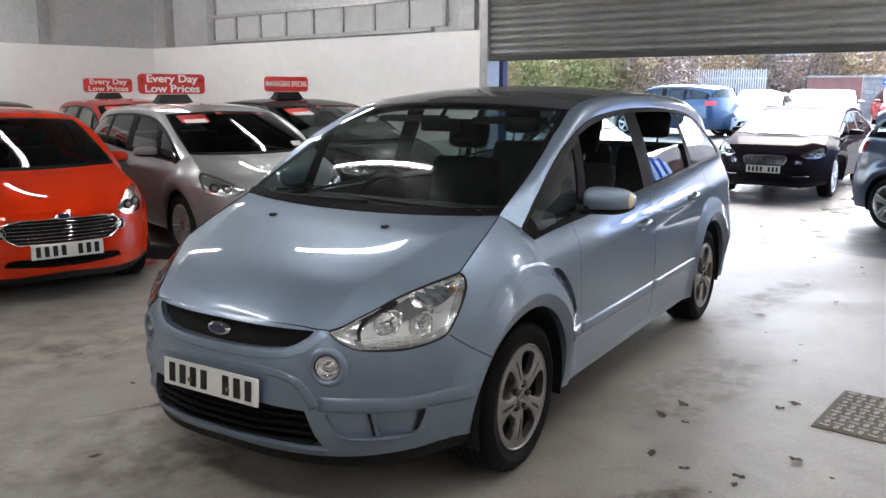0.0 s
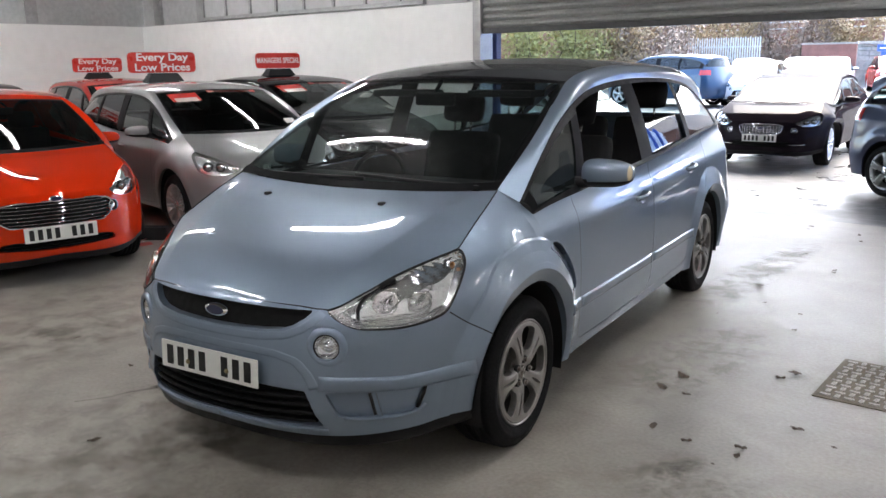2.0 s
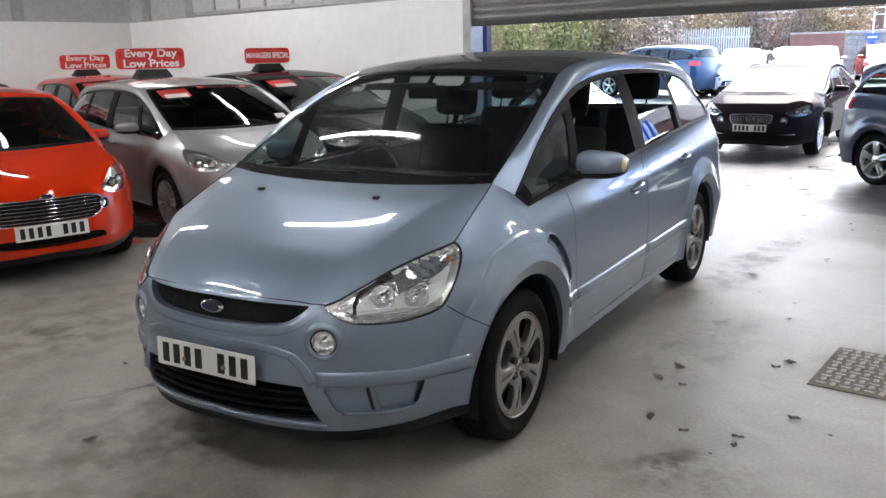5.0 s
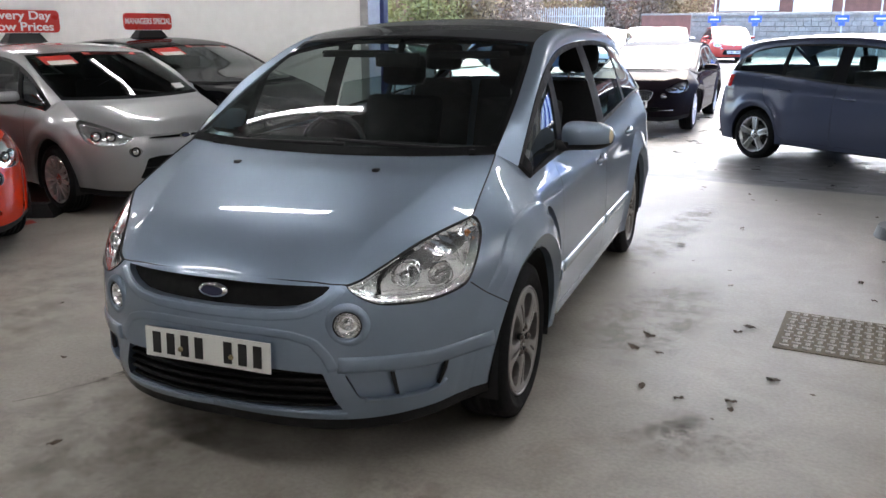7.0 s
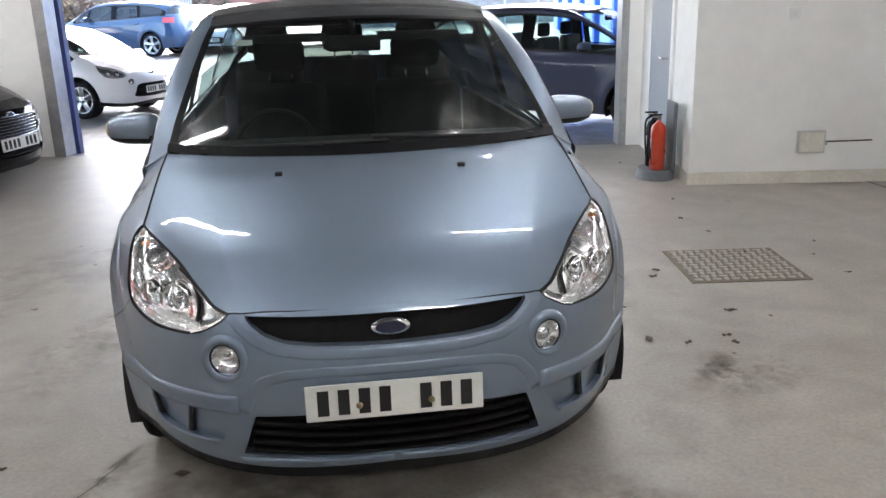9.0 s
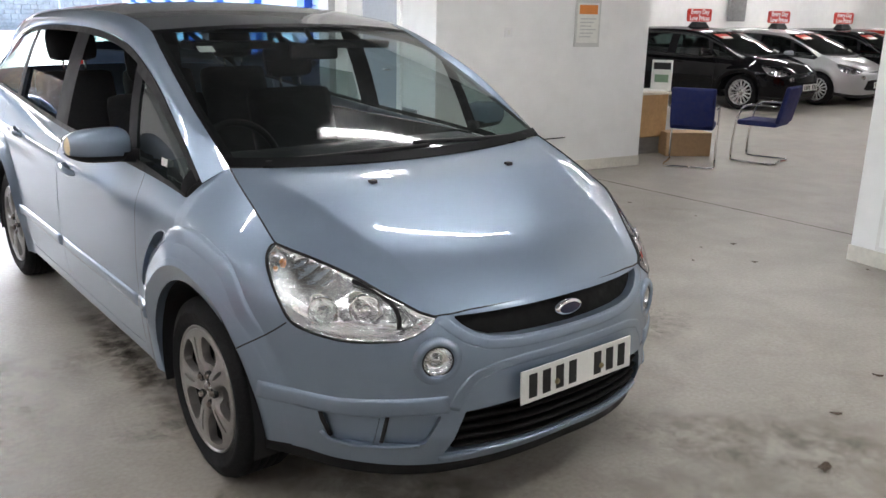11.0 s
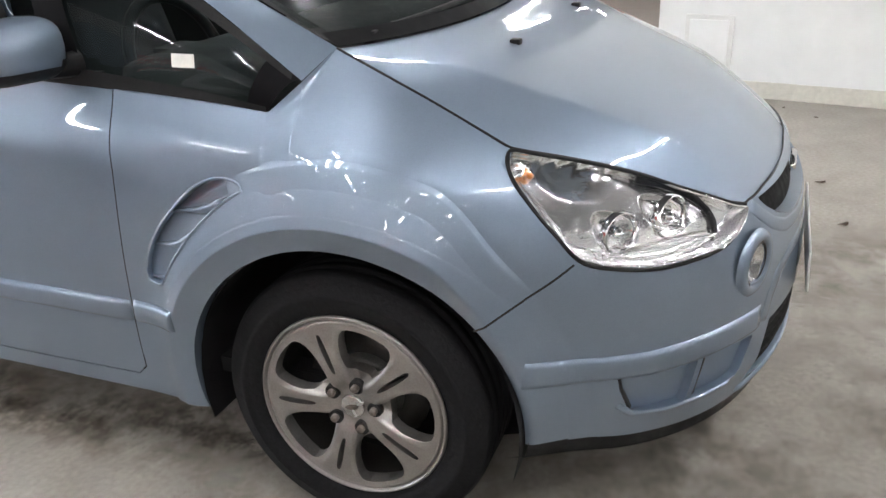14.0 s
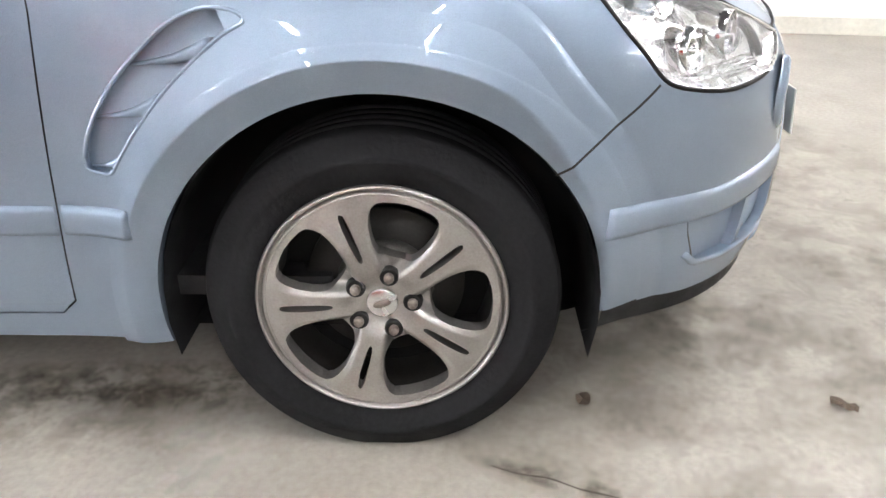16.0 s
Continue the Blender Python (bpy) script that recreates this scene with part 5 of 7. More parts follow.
        vs_ = np.array([v_.co for v_ in bm.verts]) * np.array([sx, 1, 1])
        fs_ = [tuple(v_.index for v_ in f_.verts) for f_ in bm.faces]
        bm.free()
        mi = put("door_mirror", vs_, fs_, colour)
        low = vs_[:, 2] < 1.078
        lf = [f_ for f_ in fs_ if all(low[list(f_)])]
        put("mirror_base", (vs_ - np.array([sx * 0.985, 0.68, 1.10])) * 1.015 + np.array([sx * 0.985, 0.68, 1.098]), lf, BLACKPL, parent=mi)
        a2, b2 = tube([(sx * 0.845, 0.62, 1.055), (sx * 0.90, 0.645, 1.055), (sx * 0.94, 0.665, 1.06)], [0.03, 0.024, 0.022], 8)
        put("mirror_arm", a2, b2, BLACKPL, parent=mi)
        if hero:
            a2, b2 = ring([(0.0, 0.0), (0.02, -0.004), (0.034, -0.014)], 16)
            put("mirror_repeater", [(sx * (1.1035 + q[0] * 1.0), 0.678 + q[1] * 0.9, 1.102 + q[2] * 1.1) for q in a2], b2, AMBER, "pale amber side repeater", parent=mi)
    # handles
    for sx in (1, -1):
        for y in (1.40, 2.38):
            hz = 0.885 if y < 2 else 0.935
            x = float(side_x(y, hz)) + 0.012
            a2, b2 = tube([(sx * (x - 0.02), y - 0.10, hz - 0.005), (sx * x, y - 0.08, hz - 0.003), (sx * (x + 0.006), y, hz), (sx * x, y + 0.08, hz + 0.005), (sx * (x - 0.02), y + 0.10, hz + 0.007)], [0.012, 0.014, 0.015, 0.014, 0.012], 8)
            put("door_handle", a2, b2, colour)
    # cabin
    put_box = lambda nm, a, mat: put(nm, *box_vf(*a), mat, smooth=False)
    put_box("cabin_floor", (-0.82, 0.1, 0.30, 0.82, 3.6, 0.34), CABIN)
    bm = box(-0.76, 0.22, 0.75, 0.76, 0.62, 1.045, 0.06)
    vs_, fs_ = bm_vf(bm)
    put("dashboard", vs_, fs_, CABIN)
    for sx in (1, -1):
        put_box("door_card", tuple(sorted((sx * 0.80, sx * 0.83))[:1]) + (0.6, 0.35) + tuple(sorted((sx * 0.80, sx * 0.83))[1:]) + (2.6, 1.03), CABIN)
    if warp is None:
        for sx in (0.38, -0.38):
            seat(e, sx, 1.25, 0.55)
        for sx in (0.5, 0.0, -0.5):
            seat(e, sx, 2.25, 0.6, w=0.44)
        a2, b2 = tube([(-0.38 + 0.185 * math.cos(q), 0.72 + 0.06 * math.sin(q), 0.96 + 0.175 * math.sin(q)) for q in np.linspace(0, 2 * math.pi, 28, endpoint=False)], 0.016, 8, closed=True)
        put("steering_wheel", a2, b2, BLACKPL)
        put_box("steering_boss", (-0.44, 0.69, 0.91, -0.32, 0.76, 1.01), BLACKPL)
    else:
        for sx in (0.38, -0.38):
            vs_, fs_ = bm_vf(box(sx - 0.25, 1.42, 0.55, sx + 0.25, 1.58, 1.2, 0.06))
            put("seat", vs_, fs_, CLOTH)
            vs_, fs_ = bm_vf(box(sx - 0.13, 1.52, 1.2, sx + 0.13, 1.62, 1.38, 0.04))
            put("headrest", vs_, fs_, CLOTH)
        vs_, fs_ = bm_vf(box(-0.7, 2.4, 0.55, 0.7, 2.6, 1.22, 0.06))
        put("rear_seat", vs_, fs_, CLOTH)
    vs_, fs_ = bm_vf(box(-0.12, 0.72, 1.395, 0.12, 0.745, 1.465, 0.012))
    put("rear_view_mirror", vs_, fs_, BLACKPL)
    # plate
    if plates:
        c = W(np.array([[0, -0.925, plate_z]]))[0]
        plate_on(e, 0.52, 0.111, pose(c[0], c[1] + (-0.005 if hero else -0.012), c[2], -3))

    if hero:
        hero_details(e, colour, ducts, vv, vf, jet_z)
    if rear_light:
        for sx in (1, -1):
            t = np.linspace(5, 45, 9)
            q = np.stack([shell_point(90 + 100 * REAR0 + t, np.full(9, z)) for z in np.linspace(0.95, 1.10, 5)], 1) * np.array([sx * 1.01, 1.002, 1])
            put("tail_lamp", q.reshape(-1, 3), grid_faces(9, 5), REDLENS)
    if sign:
        roof_sign(e, W, sign, 1.6 if "showroom" in group else 2.4 if len(sign) > 1 else 1.95)
    return e


def box_vf(x0, y0, z0, x1, y1, z1):
    v = [(x, y, z) for x in (x0, x1) for y in (y0, y1) for z in (z0, z1)]
    return v, [(0, 1, 3, 2), (4, 6, 7, 5), (0, 4, 5, 1), (2, 3, 7, 6), (0, 2, 6, 4), (1, 5, 7, 3)]


def bm_vf(bm):
    bm.verts.index_update()
    v = [tuple(q.co) for q in bm.verts]
    f = [tuple(q.index for q in t.verts) for t in bm.faces]
    bm.free()
    return v, f


def roof_sign(e, W, words, back=2.05):
    """A red price board on a dark magnetic foot, standing on the roof above the screen."""
    c = W(np.array([[0.0, back, 1.645]]))[0]
    s = thing("roof_sign", "red roof sign with white lettering on a black foot", "sign", e.matrix_basis @ pose(c[0], c[1], c[2]), "roof signs")
    bm = box(-0.22, -0.10, -0.02, 0.22, 0.10, 0.015, 0.01)
    for v in bm.verts:
        if v.co.z > 0.0:
            v.co.x *= 0.75
            v.co.y *= 0.6
            v.co.z += 0.07
    part("foot", bm, BLACKPL, s)
    h, hw = (0.235, 0.41) if len(words) > 1 else (0.205, 0.345)
    bm = bmesh.new()
    cr = 0.05
    rim = [(cx * (hw - cr) + cr * math.cos(a), 0.09 + h / 2 + cz * (h / 2 - cr) + cr * math.sin(a)) for cx, cz, a0 in ((1, 1, 0), (-1, 1, 90), (-1, -1, 180), (1, -1, 270)) for a in (radians(a0 + 18 * k) for k in range(6))]
    face = bm.faces.new([bm.verts.new((x, -0.012, z)) for x, z in rim])
    ext = bmesh.ops.extrude_face_region(bm, geom=[face])
    bmesh.ops.translate(bm, verts=[q for q in ext["geom"] if isinstance(q, bmesh.types.BMVert)], vec=(0, 0.024, 0))
    bmesh.ops.recalc_face_normals(bm, faces=bm.faces)
    bd = part("board", bm, SIGNRED, s)
    n = len(words)
    for i, w in enumerate(words):
        z = 0.09 + h * (1 - (i + 0.5) / n)
        text_ob("lettering", w, h * (0.52 if n > 1 else 0.5), pose(0, -0.0128, z, 90), WHITEINK, bd, sx=1.25 if n > 1 else 0.72)
    return s


def raised(pts, w, h, kind="side", from_middle=False):
    """A moulding with a rounded section along the flank's (y, z) or the nose's (th, z) points."""
    p = resample(np.array([(a * (DEG if kind == "front" else 1), b) for a, b in pts]), 24)
    sec = [(-0.5, -0.002), (-0.46, 0.6), (-0.3, 1.0), (0.3, 1.0), (0.46, 0.6), (0.5, -0.002)]
    vs = []
    for i, (a, z) in enumerate(p):
        d = p[min(i + 1, 23)] - p[max(i - 1, 0)]
        d = d / np.linalg.norm(d)
        n = np.array([-d[1], d[0]])
        endk = min(1.0, min(23 if from_middle else i, 23 - i) / 1.0 + 0.25)
        for k, o in sec:
            q = np.array([a, z]) + n * k * w
            if kind == "front":
                th = max(0.0, q[0] / DEG)
                pt = shell_point(np.array([th]), np.array([q[1]]))[0]
                out = np.array([math.sin(radians(th)), -math.cos(radians(th)), 0])
            else:
                pt, out = shell_at(q[0], q[1]), np.array([1.0, 0, 0])
            vs.append(pt + out * o * h * endk)
    m = len(sec)
    fs = [(i * m + j, (i + 1) * m + j, (i + 1) * m + j + 1, i * m + j + 1) for i in range(23) for j in range(m - 1)]
    fs += ([] if from_middle else [tuple(range(m))]) + [tuple(23 * m + j for j in range(m - 1, -1, -1))]
    return np.array(vs), fs


def seam_front(pts, w=0.004):
    """A dark shut line on the nose along (th, z) points."""
    p = resample(np.array([(a * DEG, b) for a, b in pts]), 30)
    vs = []
    for i, (a, z) in enumerate(p):
        d = p[min(i + 1, 29)] - p[max(i - 1, 0)]
        n = np.array([-d[1], d[0]]) / np.linalg.norm(d)
        for k in (1, -1):
            q = np.array([a, z]) + n * k * w / 2
            th = q[0] / DEG
            vs.append(shell_point(np.array([th]), np.array([q[1]]))[0] + np.array([math.sin(radians(th)), -math.cos(radians(th)), 0]) * 0.0012)
    return np.array(vs), [(2 * i, 2 * i + 1, 2 * i + 3, 2 * i + 2) for i in range(29)]


def hero_details(e, colour, ducts, vv, vf, jet_z):
    def two(name, v, f, mat, lab="", parent=None, smooth=True):
        for fn in (lambda a, b: (a, b), flip):
            mesh_ob(name, *fn(v, f), mat, parent or e, lab, smooth)
    two("bumper_moulding", *raised([(27.2, 0.466), (38, 0.462), (50, 0.456), (60, 0.463), (67.5, 0.472)], 0.058, 0.008, "front"), colour)
    for a, b in ((0.414, 0.535), (0.547, 1.61), (1.637, 2.44)):
        two("side_moulding", *raised([(a, 0.493), ((a + b) / 2, 0.494), (b, 0.496)], 0.056, 0.011), colour)
    two("duct_lip", *raised([(33.5, 0.329), (40, 0.322), (47, 0.321), (52.5, 0.332), (54.8, 0.36)], 0.014, 0.007, "front"), colour)
    # the ridge that runs over the arch from the vent to the bumper's shut line
    n, vs = 73, []
    sec = [(0.583, -0.001), (0.576, 0.0012), (0.572, 0.0042), (0.568, 0.0052), (0.562, 0.0048), (0.550, 0.0030), (0.535, 0.0012), (0.518, -0.001)]
    for i in range(n):
        a = radians(66 + 80 * i / (n - 1))
        e_ = min(1.0, min(i, n - 1 - i) / 12)
        fore = float(sstep((-0.56 * math.cos(a) - 0.20) / 0.20))
        for r, h in sec:
            r = r / (1 + 0.10 * fore)
            y, z = r * math.cos(a), 0.32 + r * math.sin(a)
            q = shell_at(y, z)
            vs.append(q + np.array([0.93, min(0.0, 0.6 * y), 0.25]) * (h * e_ - 0.001 * (1 - e_)))
    k = len(sec)
    two("arch_ridge", np.array(vs), [(i * k + j, (i + 1) * k + j, (i + 1) * k + j + 1, i * k + j + 1)[::-1] for i in range(n - 1) for j in range(k - 1)], colour)
    for dv, df in ducts:
        two("duct_panel", dv * np.array([0.982, 1, 1]) + np.array([0, 0.018, 0]), df, colour)
    for pts in ([(40.0, 0.425), (41.6, 0.338)], [(54.6, 0.43), (54.2, 0.40), (52.6, 0.345)]):
        p = np.array(pts)
        q = shell_point(p[:, 0], p[:, 1]) * np.array([0.992, 1, 1]) + np.array([0, 0.008, 0])
        two("duct_slit", *tube(q, 0.008, 6), INK)
    two("vent_panel", vv + np.stack([-0.016 - 0.044 * sstep((0.50 - vv[:, 1]) / 0.3), 0 * vv[:, 1], 0 * vv[:, 1]], -1), vf, colour, "recessed wing vent")
    rimv = np.array([shell_at(a, b) for a, b in VENT])
    two("vent_edge", *tube(rimv + np.array([-0.001, 0, 0]), 0.0034, 8, closed=True), colour)
    for (y0, z0, y1, z1) in ((0.392, 0.756, 0.252, 0.784), (0.452, 0.672, 0.338, 0.698), (0.472, 0.590, 0.404, 0.606)):
        # a wedge-shaped blade: thin at the door end, rooted broad in the wheel-side wall
        n, rows = 9, []
        for i in range(n):
            k = i / (n - 1)
            y, z = y0 + (y1 - y0) * k, z0 + (z1 - z0) * k - 0.004 * math.sin(math.pi * k)
            x = float(side_x(y, z)) - 0.012 * (1 - k) - 0.002
            h = 0.0025 + 0.016 * k ** 2.2
            dp = 0.010 + 0.040 * k
            rows += [(x - dp, y, z + h * 0.6), (x - 0.003, y, z + h), (x, y, z + h * 0.45), (x, y, z - h * 0.5), (x - 0.003, y, z - h), (x - dp, y, z - h * 0.6)]
        two("vent_fin", rows, [(i * 6 + j, (i + 1) * 6 + j, (i + 1) * 6 + (j + 1) % 6, i * 6 + (j + 1) % 6) for i in range(n - 1) for j in range(6)] + [tuple(range(6)), tuple(6 * (n - 1) + j for j in range(5, -1, -1))], colour)
    for pts, w in (([(60.2, 0.702), (63.8, 0.668), (67.2, 0.637), (70.5, 0.605), (73.8, 0.570)], 0.004),):
        two("shut_line", *seam_front(pts, w), INK)
    two("plate_recess_edge", *raised([(0.0, 0.584), (10, 0.582), (16.5, 0.573), (21.5, 0.550), (24.5, 0.50), (26.3, 0.445)], 0.03, 0.0018, "front", True), colour)
    two("grille_surround", *raised([(0.0, 0.632), (12, 0.634), (18.5, 0.644), (22.5, 0.668), (25.5, 0.703), (27.0, 0.728)], 0.03, 0.002, "front", True), colour)
    two("lip_trim", *raised([(0.3, 0.290), (12, 0.287), (20, 0.280), (29, 0.268)], 0.022, 0.008, "front"), colour)
    for sx in (0.323, -0.323):
        part("washer_jet", box(sx - 0.013, -0.229, jet_z - 0.008, sx + 0.013, -0.203, jet_z + 0.010, 0.004), BLACKPL, e)
    for pts in ([(-0.60, 0.03, 1.096), (-0.33, 0.0, 1.100), (0.08, -0.015, 1.105)], [(0.64, 0.04, 1.098), (0.38, 0.01, 1.105), (0.02, 0.005, 1.118)]):
        w = tube_ob("wiper", curve3(pts, 12), 0.009, BLACKPL, e, n=6)
        part("wiper_pivot", box(pts[0][0] - 0.014, pts[0][1] - 0.014, pts[0][2] - 0.03, pts[0][0] + 0.014, pts[0][1] + 0.014, pts[0][2] + 0.006, 0.006), BLACKPL, w)
    cap = ring([(0.0, 0.004), (0.009, 0.003), (0.010, -0.002)], 12)
    for sx in (-0.105, 0.105):
        o = mesh_ob("plate_cap", [(sx + q[1], -0.942 - q[0], 0.487 + q[2]) for q in cap[0]], cap[1], plain("plate_cap_plastic", (0.25, 0.2, 0.1), 0.5), e, "yellowed plate screw cap")
    for sx in (1, -1):
        for y, hz in ((1.40, 0.885), (2.38, 0.935)):
            x = float(side_x(y, hz))
            a2, b2 = ring([(1.0, 0.0025), (0.9, -0.001), (0.0, -0.003)], 24)
            mesh_ob("handle_recess", [(sx * (x + 0.0035 + q[0]), y + 0.005 + q[1] * 0.055, hz - 0.002 + q[2] * 0.034) for q in a2], b2, colour, e)
    st = part("window_sticker", box(-0.001, -0.028, -0.014, 0.0, 0.028, 0.014), PLATEW, e, "small white sticker in the quarter window")
    st.matrix_basis = pose(-0.852, 0.34, 1.072, 0, 8, 0)
    part("sun_visor", box(0.12, 0.86, 1.435, 0.5, 1.02, 1.47, 0.01), CABIN, e)
    part("sun_visor", box(-0.5, 0.86, 1.435, -0.12, 1.02, 1.47, 0.01), CABIN, e)
    part("headliner", box(-0.55, 0.95, 1.505, 0.55, 3.3, 1.52), plain("grey_headliner", (0.28, 0.28, 0.27), 0.9), e)
    tube_ob("mirror_stalk", [(0, 0.73, 1.46), (0, 0.80, 1.52)], 0.012, BLACKPL, e, n=6)
    st = part("window_sticker", box(-0.50, 0, -0.022, -0.43, 0.001, 0.022), PLATEW, e, "small white paper sticker on the glass")
    st.matrix_basis = pose(-0.02, 0.775, 1.445, -60)

# ---- the hall: a frame of its own, turned a little against the car ----
HALL = pose(0, 0, 0, 0, 0, -9.5)
WHITEWALL = plain("white_wall_paint", (0.83, 0.83, 0.82), 0.6, var=0.04, scale=0.7, bump=0.02, bscale=60)
GREYCLAD = plain("grey_cladding", (0.43, 0.44, 0.44), 0.5, var=0.12, scale=1.5, bump=0.05, bscale=20)
GALV = plain("galvanised_steel", (0.36, 0.36, 0.36), 0.42, metal=0.6, var=0.2, scale=9)
SHUTTER = plain("shutter_steel", (0.29, 0.29, 0.282), 0.5, metal=0.35, var=0.14, scale=3)
SKIRT = plain("skirting_paint", (0.66, 0.63, 0.56), 0.5, var=0.1, scale=4)
FLOORM = concrete("sealed_concrete", (0.25, 0.226, 0.192), (0.375, 0.348, 0.308), 0.58, 0.25)
YARDM = concrete("wet_tarmac", (0.065, 0.065, 0.067), (0.165, 0.163, 0.162), 0.6, 0.6, 0.22)
DARKSTEEL = plain("dark_roof_steel", (0.06, 0.06, 0.062), 0.6, var=0.2, scale=2)
BLUEPAINT = plain("blue_paint", (0.03, 0.12, 0.55), 0.45, var=0.1, scale=3)
PALEBLUE = plain("pale_blue_panel", (0.42, 0.58, 0.82), 0.5, var=0.1, scale=2)
DOORGREY = plain("grey_door_paint", (0.33, 0.36, 0.41), 0.45, var=0.08, scale=3)


def structure(name, bm, mat, label="", smooth=False):
    o = part(name, bm, mat, None, label, smooth)
    o.matrix_basis = HALL.copy()
    return tagged(o, label or name.replace("_", " "), name.split("_")[0], kind="structure")


V0, U0, U1, UP = 6.22, -4.3, 2.07, 3.72
CEIL = 4.3
structure("floor", box(-13, -13, -0.2, 26, V0, 0.0), FLOORM, "worn sealed concrete floor with stains")
# yard: one sheet, falling gently from the threshold
ys = [V0, 7.2, 8.2, 14, 28, 60, 400]
zs = [-0.002, -0.05, -0.08, -0.06, 0.22, 0.45, 0.45]
gv = [(u, y, z) for y, z in zip(ys, zs) for u in (-300, -60, -20, -8, 4.55, 30, 300)]
ground = mesh_ob("ground", gv, [(i * 7 + j, i * 7 + j + 1, i * 7 + j + 8, i * 7 + j + 7) for i in range(6) for j in range(6)], YARDM)


def yard_z(x, y):
    """Height of the yard under a point of the plan."""
    return float(np.interp(x * math.sin(radians(9.5)) + y * math.cos(radians(9.5)), ys, zs))


ground.matrix_basis = HALL.copy()
tagged(ground, "wet dark tarmac yard", "ground", kind="structure")

structure("wall_back", box(-12.7, V0, 0, U0, V0 + 0.22, 2.40), WHITEWALL, "white painted lower wall")
structure("wall_back_upper", box(-12.7, V0 + 0.05, 2.40, U0 - 0.0, V0 + 0.25, CEIL), GREYCLAD, "grey cladding over the white wall")
structure("wall_left", box(-12.9, -13, 0, -12.7, V0 + 0.22, 2.40), WHITEWALL, "white painted lower wall")
structure("wall_left_upper", box(-12.95, -13, 2.40, -12.75, V0 + 0.25, CEIL), GREYCLAD, "grey cladding over the white wall")
structure("wall_front", box(-13, -13.2, 0, 26, -13, CEIL), WHITEWALL, "white wall closing the hall")
structure("wall_pillar", box(UP, -13, 0, UP + 0.35, 0.58, CEIL), WHITEWALL, "white painted wall beside the showroom opening")
structure("floor_showroom", box(4.88, V0, -0.2, 26, 14, -0.002), FLOORM, "worn sealed concrete showroom floor")
structure("wall_return", box(U1 + 0.081, V0 - 0.06, 0, 2.31, V0 + 0.2, CEIL), WHITEWALL, "narrow white wall beside the roller door")
structure("wall_office", box(2.31, 4.05, 0, 4.88, V0 + 0.2, CEIL), WHITEWALL, "white boxed-in office corner")
structure("lintel", box(U0, V0 + 0.12, 2.6, 4.6, V0 + 0.3, CEIL), DARKSTEEL, "dark steel over the roller door")
structure("ceiling", box(-13, -13, CEIL, 26, 14.2, CEIL + 0.2), DARKSTEEL, "dark steel roof")
structure("wall_showroom", box(4.62, V0, 0, 4.88, 14, CEIL), WHITEWALL, "white showroom wall")
structure("wall_showroom_far", box(4.62, 14, 0, 26, 14.2, CEIL), WHITEWALL, "white showroom wall")
structure("wall_showroom_end", box(26, -13, 0, 26.2, 14.2, CEIL), WHITEWALL, "white showroom wall")

# roller door: curtain of curved slats
rs = tagged(new("roller_door"), "half-raised grey steel roller shutter", "door", kind="structure")
rs.matrix_basis = HALL.copy()
prof = []
for k in range(7):
    a = math.pi * k / 6
    prof.append((-0.030 * math.sin(a) ** 0.8, 0.080 * (k / 6)))
sl_v = [(u, y, z) for u in (U0 + 0.06, U1 + 0.2) for y, z in prof + [(0.014, 0.081), (0.014, 0.091), (0.0, 0.092)]]
n = len(prof) + 3
sl_f = [(i, n + i, n + i + 1, i + 1) for i in range(n - 1)]
slat_mesh = None
z = 2.06
while z < 2.95:
    if slat_mesh is None:
        o = mesh_ob("slat", sl_v, sl_f, SHUTTER, rs)
        slat_mesh = o.data
    else:
        o = new("slat", slat_mesh)
        o.parent = rs
    o.location = (0, V0 + 0.02, z)
    z += 0.092
part("bottom_rail", box(U0 + 0.06, V0 - 0.02, 1.99, U1 + 0.2, V0 + 0.045, 2.06, 0.008), DARKSTEEL, rs)
structure("jamb_left", box(U0 + 0.002, V0 - 0.06, 0, U0 + 0.13, V0 + 0.2, 2.9), GALV, "steel shutter guide")
structure("jamb_right", box(U1, V0 - 0.10, 0, U1 + 0.08, V0 + 0.2, 2.9), GALV, "steel shutter guide")

# ceiling tubes
TUBEM = plain("fluorescent_tube", (0.99, 0.975, 0.98), 0.4, var=0.0, emit=12.0)
FITTING = plain("light_fitting", (0.7, 0.7, 0.7), 0.4, var=0.03)


def tube_light(u, v, z, rz=0, long=1.5):
    t = thing("ceiling_light", "bare fluorescent batten in the inferred and added rows", "ceiling light", HALL @ pose(u, v, z, 0, 0, rz), "ceiling lights")
    part("fitting", box(-long / 2 - 0.03, -0.05, 0.02, long / 2 + 0.03, 0.05, 0.09, 0.01), FITTING, t)
    tube_ob("tube", [(-long / 2, 0, 0), (long / 2, 0, 0)], 0.022, TUBEM, t, n=8)
    part("hanger", box(-0.01, -0.01, 0.09, 0.01, 0.01, CEIL - z), GALV, t)


# The -8.9 and -11.4 rows are unseen, added to brighten the left wall.
for u, rows in ((1.45, (4.1, 0.9, -2.3, -5.5)), (-2.0, (0.9, -2.3, -8.7)), (-5.45, (4.1, 0.9, -2.3)), (-8.9, (4.1, 0.9, -2.3, -5.5)), (-11.4, (2.5, -1.5))):
    for v in rows:
        tube_light(u, v, 3.4)
for v in (0, 4, 8, 12):
    for u in (7, 10.5, 14, 17.5, 21):
        tube_light(u, v, 3.6)


